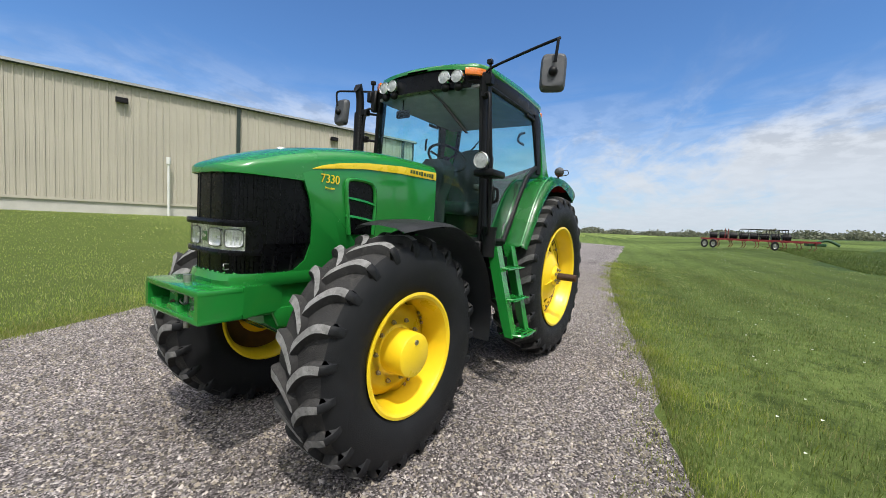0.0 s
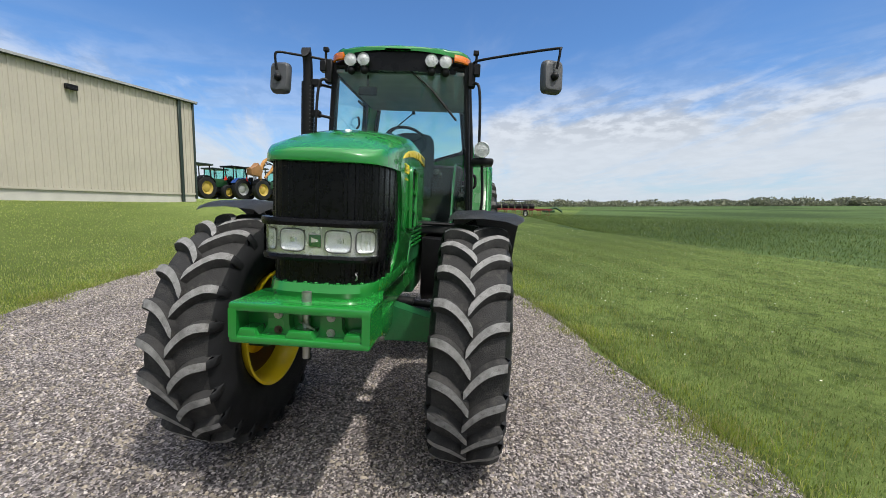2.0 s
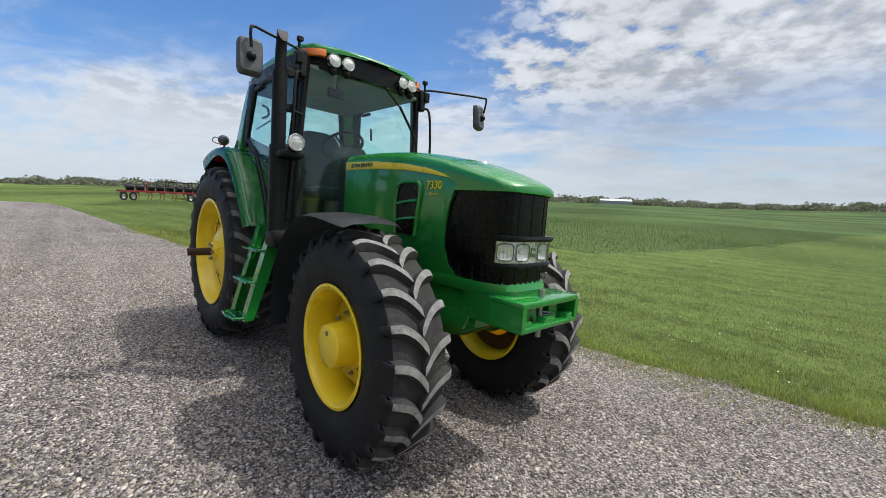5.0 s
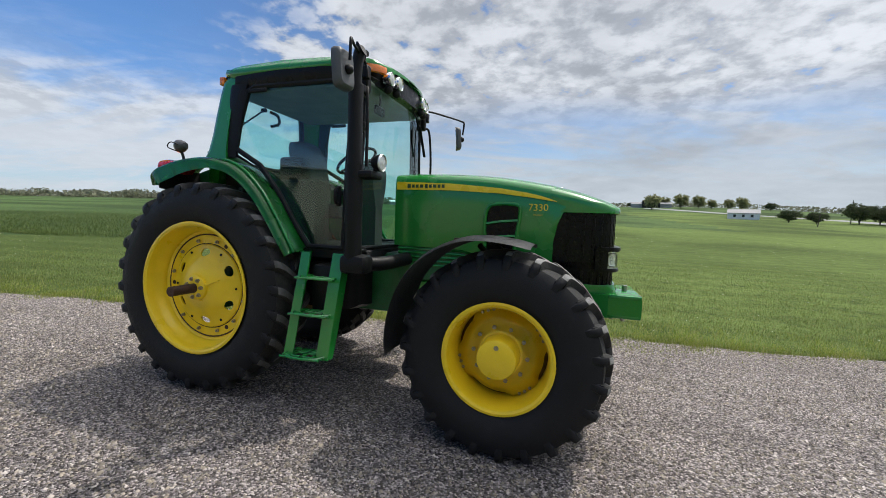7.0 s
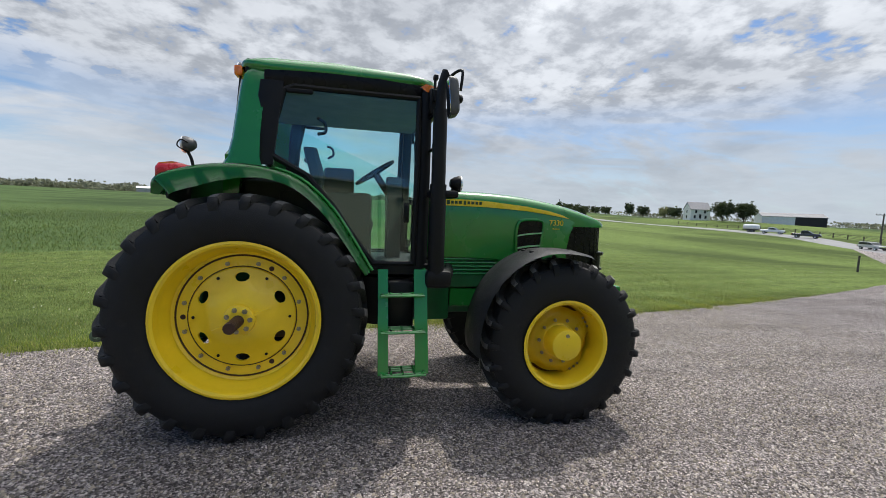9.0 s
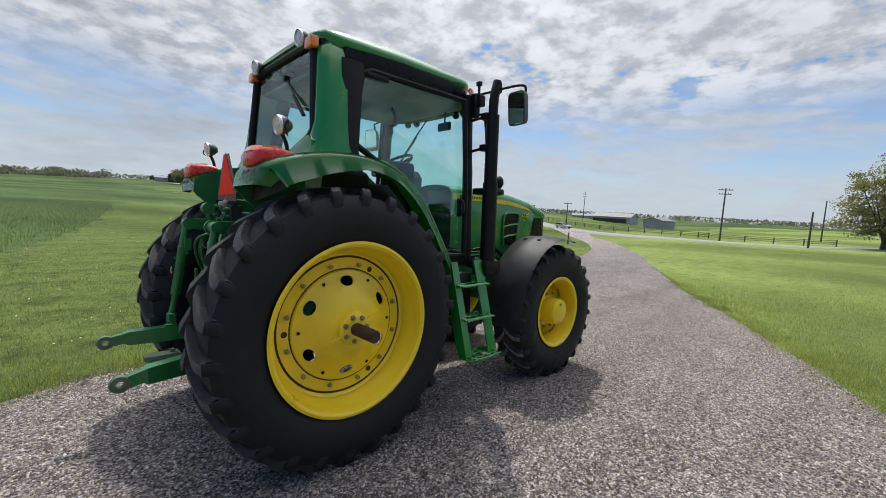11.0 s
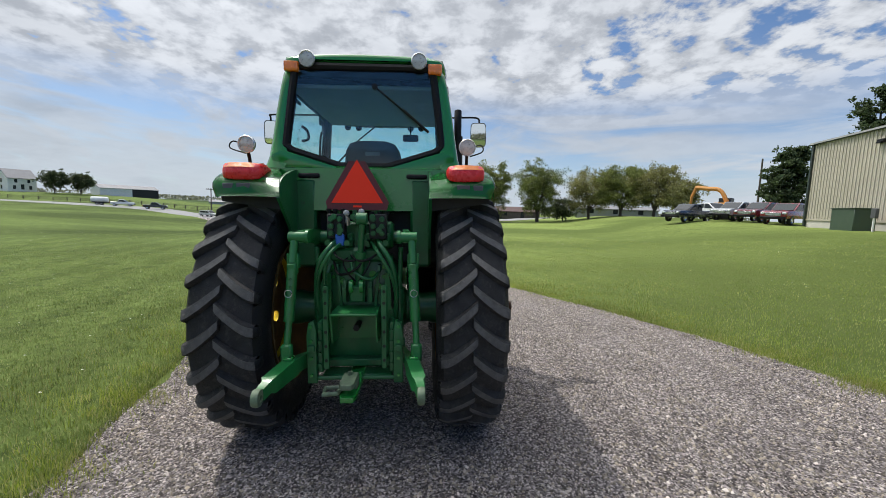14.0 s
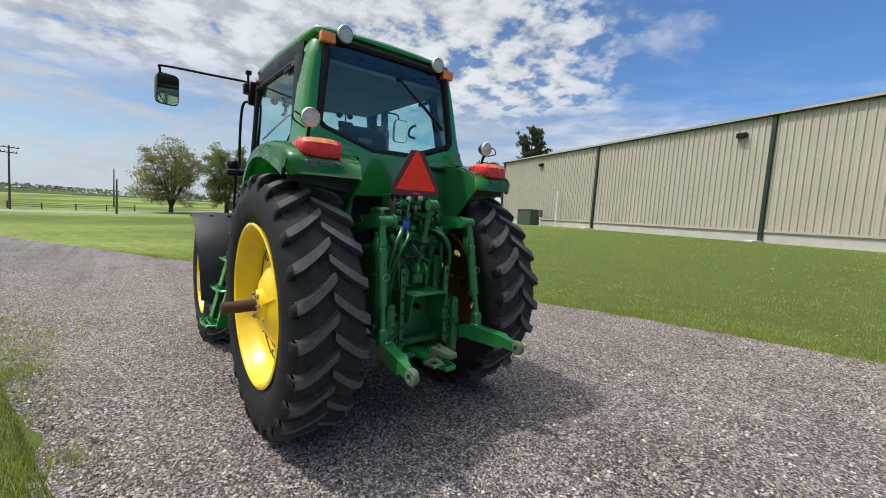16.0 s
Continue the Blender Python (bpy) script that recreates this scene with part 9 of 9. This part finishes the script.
def blades(name, x, y, h, w, mt, label, rng, lean=0.5, dz=0.0):
    """One mesh of bent, tapering blades, two faces each."""
    n = len(x)
    z = ground_z(x, y) + dz
    a = rng.uniform(0, 2 * math.pi, n)
    ca, sa = np.cos(a), np.sin(a)
    b = rng.uniform(0, 2 * math.pi, n)
    le = h * lean * rng.random(n)
    lx, ly = np.cos(b) * le, np.sin(b) * le
    base = np.stack([x, y, z - 0.01], 1)
    side = np.stack([ca * w, sa * w, np.zeros(n)], 1)
    mid = base + np.stack([lx * 0.35, ly * 0.35, h * 0.62], 1)
    tip = base + np.stack([lx, ly, h * (1 - 0.25 * lean * rng.random(n))], 1)
    v = np.stack([base - side, base + side, mid + side * 0.75, mid - side * 0.75, tip + side * 0.12, tip - side * 0.12], 1).reshape(-1, 3)
    i = np.arange(n)[:, None] * 6
    f = np.concatenate([i + np.array([[0, 1, 2, 3]]), i + np.array([[3, 2, 4, 5]])], 1).reshape(-1, 4)
    ob = link(name, raw_mesh(name, v, f, mt))
    return tagged(ob, label, "grass", kind="stuff")


def scatter_lawn():
    rng = np.random.default_rng(11)
    n = 560000
    # distance from the drive's edge, denser near it, on both sides
    d = rng.random(n) ** 2.0 * 17.0 - 0.2
    x = rng.uniform(-14, 20, n)
    left = rng.random(n) < 0.56
    y = np.where(left, edge_l(x) + d, edge_r(x) - d)
    h = rng.uniform(0.026, 0.066, n) * (1 + 0.25 * np.sin(x * 1.7 + y) * np.sin(y * 1.3)) * (1 - 0.030 * np.maximum(d, 0))
    w = rng.uniform(0.0018, 0.0034, n) * (1 + np.maximum(d, 0) * 0.12)
    keep = (mow_line(x, y) < 0.4) & (rng.random(n) < 1.1 - d / 16) & (rng.random(n) < smooth01(x, -15, -9)) & (rng.random(n) < 1 - smooth01(x, 11, 20))
    for sel, key, lab in ((keep & left, "blade", "short green mown grass on the pasture side"), (keep & ~left, "blade_yellow_lit", "short yellow-green mown grass on the shed side")):
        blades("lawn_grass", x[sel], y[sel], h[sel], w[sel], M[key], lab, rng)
    # coarser tufts over the rest of the lawn
    n = 110000
    x = rng.uniform(-26, 30, n)
    left = rng.random(n) < 0.35
    d = 1.5 + rng.random(n) ** 0.8 * np.where(left, 12.0, 19.0)
    y = np.where(left, edge_l(x) + d, edge_r(x) - d)
    patch = np.array([noise.noise(Vector((a * 0.9, b * 0.9, 2))) + 0.6 * noise.noise(Vector((a * 2.7, b * 2.7, 6))) for a, b in zip(x, y)])
    keep = (mow_line(x, y) < 0.4) & (rng.random(n) < np.clip(0.45 + 0.9 * patch, 0.05, 1)) & (NX * x + NY * y < WALL_D - 0.3)
    for sel, key, lab in ((keep & left, "blade", "coarse tufts in the pasture-side lawn"), (keep & ~left, "blade_yellow_lit", "coarse tufts in the shed-side lawn")):
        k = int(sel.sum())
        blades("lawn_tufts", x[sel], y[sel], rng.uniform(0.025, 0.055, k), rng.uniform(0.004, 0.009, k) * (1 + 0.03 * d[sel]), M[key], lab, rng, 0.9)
    # ragged, yellower tufts along the two edges
    n = 96000
    x = rng.uniform(-12, 14, n)
    left = rng.random(n) < 0.55
    off = np.where(rng.random(n) < 0.62, rng.normal(-0.09, 0.17, n), 0.05 + 1.1 * rng.random(n) ** 1.6)
    clump = np.array([noise.noise(Vector((a * 1.9, 5.0 if q else 1.0, 0))) for a, q in zip(x, left)])
    keep = rng.random(n) < np.clip(0.45 + 1.3 * clump, 0.05, 1)
    off = off - np.where(off < 0.2, 0.42, 0.0) * np.clip(clump, 0, 1) * rng.random(n)
    y = np.where(left, edge_l(x) + off, edge_r(x) - off)
    h = rng.uniform(0.035, 0.095, n) * (1 + 0.6 * np.clip(clump, 0, 1))
    blades("edge_grass", x[keep], y[keep], h[keep], rng.uniform(0.0015, 0.003, n)[keep], M["blade_edge"], "ragged yellow-green tufts along the gravel's edge", rng, 0.8, 0.012)
    # weeds creeping into the gravel
    xs, ys = [], []
    for cx, cy, r, k in ((3.4, 2.55, 0.55, 700), (4.4, 3.0, 0.6, 600), (2.3, 2.35, 0.35, 260), (-1.5, 1.55, 0.4, 300), (6.0, 3.3, 0.5, 420), (-2.6, -5.0, 0.5, 300), (5.4, -3.2, 0.5, 300), (1.3, 2.2, 0.25, 160), (3.3, 2.55, 0.5, 900), (2.3, 2.4, 0.4, 500), (4.1, 2.75, 0.5, 500)):
        xs.append(cx + rng.normal(size=k) * r), ys.append(cy + rng.normal(size=k) * r * 0.45)
    x, y = np.concatenate(xs), np.concatenate(ys)
    blades("gravel_weeds", x, y, rng.uniform(0.015, 0.045, len(x)), rng.uniform(0.002, 0.004, len(x)), M["blade_edge"], "thin pale weeds growing through the gravel", rng, 1.0, 0.024)


def scatter_pasture():
    rng = np.random.default_rng(12)
    n = 230000
    x = rng.uniform(-60, 45, n)
    y = 8 + rng.random(n) ** 1.8 * 60
    keep = mow_line(x, y) > 0.0
    x, y = x[keep], y[keep]
    far = np.hypot(x, y)
    h = rng.uniform(0.06, 0.19, len(x)) * np.clip((75 - far) / 40, 0.25, 1)
    w = rng.uniform(0.003, 0.006, len(x)) * (1 + far * 0.035)
    blades("pasture_grass", x, y, h, w, M["blade_tall"], "tall unmown pasture grass", rng, 1.3)


def scatter_flowers():
    rng = np.random.default_rng(13)
    n = 2600
    x, y = rng.uniform(-40, 30, n), np.where(rng.random(n) < 0.72, 3 + 42 * rng.random(n) ** 1.6, -5 - 13 * rng.random(n))
    keep = (y > edge_l(x) + 0.3) | (y < edge_r(x) - 0.3)
    x, y = x[keep], y[keep]
    r = rng.uniform(0.007, 0.013, len(x)) * (1 + 0.02 * np.hypot(x, y))
    z = ground_z(x, y) + 0.07 + 0.12 * (mow_line(x, y) > 0)
    k = 6
    ang = np.arange(k) / k * 2 * math.pi
    v = np.stack([x[:, None] + r[:, None] * np.cos(ang), y[:, None] + r[:, None] * np.sin(ang), z[:, None] + 0.4 * r[:, None] * np.sin(ang * 2)], 2).reshape(-1, 3)
    ob = link("clover_flowers", raw_mesh("clover_flowers", v, np.arange(len(v)).reshape(-1, k), material("white_petals", (0.72, 0.74, 0.62), 0.8, vary=0.1)))
    tagged(ob, "small white clover and dandelion heads in the grass", "flowers", kind="stuff")


def scatter_stones():
    rng = np.random.default_rng(14)
    n = 230000
    x = rng.uniform(-12.0, 13.0, n)
    x = x[rng.random(n) < smooth01(x, -12, -1) * (1 - smooth01(x, 5.5, 13))]
    n = len(x)
    f = rng.uniform(0.0, 1.0, n)
    y = (edge_r(x) + 0.3) * (1 - f) + (edge_l(x) - 0.3) * f
    s = 0.0048 + 0.0100 * rng.random(n) ** 2.4
    base = np.array([(1, 0, -0.2), (0, 1, -0.2), (-1, 0, -0.2), (0, -1, -0.2), (0, 0, 0.9)], float)
    fc = np.array([(0, 1, 4), (1, 2, 4), (2, 3, 4), (3, 0, 4)])
    a = rng.uniform(0, 6.28, n)
    ca, sa = np.cos(a)[:, None], np.sin(a)[:, None]
    st = rng.uniform(0.65, 1.4, (n, 3))
    p = base[None] * st[:, None, :] * s[:, None, None] + rng.normal(size=(n, 5, 3)) * (0.25 * s)[:, None, None] * np.array([1, 1, 0.4])
    px, py = p[:, :, 0] * ca - p[:, :, 1] * sa, p[:, :, 0] * sa + p[:, :, 1] * ca
    z = ground_z(x, y) + 0.024
    v = np.stack([px + x[:, None], py + y[:, None], p[:, :, 2] + z[:, None]], 2).reshape(-1, 3)
    f = (np.arange(n)[:, None, None] * 5 + fc[None]).reshape(-1, 3)
    mt = leaf_mat("loose_stone", (0.32, 0.287, 0.27), 0.85)
    nt = mt.node_tree
    nt.links.new(nt.nodes["Principled BSDF"].outputs[0], nt.nodes["Material Output"].inputs[0])
    ob = link("loose_gravel", raw_mesh("loose_gravel", v, f, mt))
    tagged(ob, "loose angular gravel stones lying on the drive", "gravel", kind="stuff")


scatter_lawn()
scatter_pasture()
scatter_flowers()
scatter_stones()
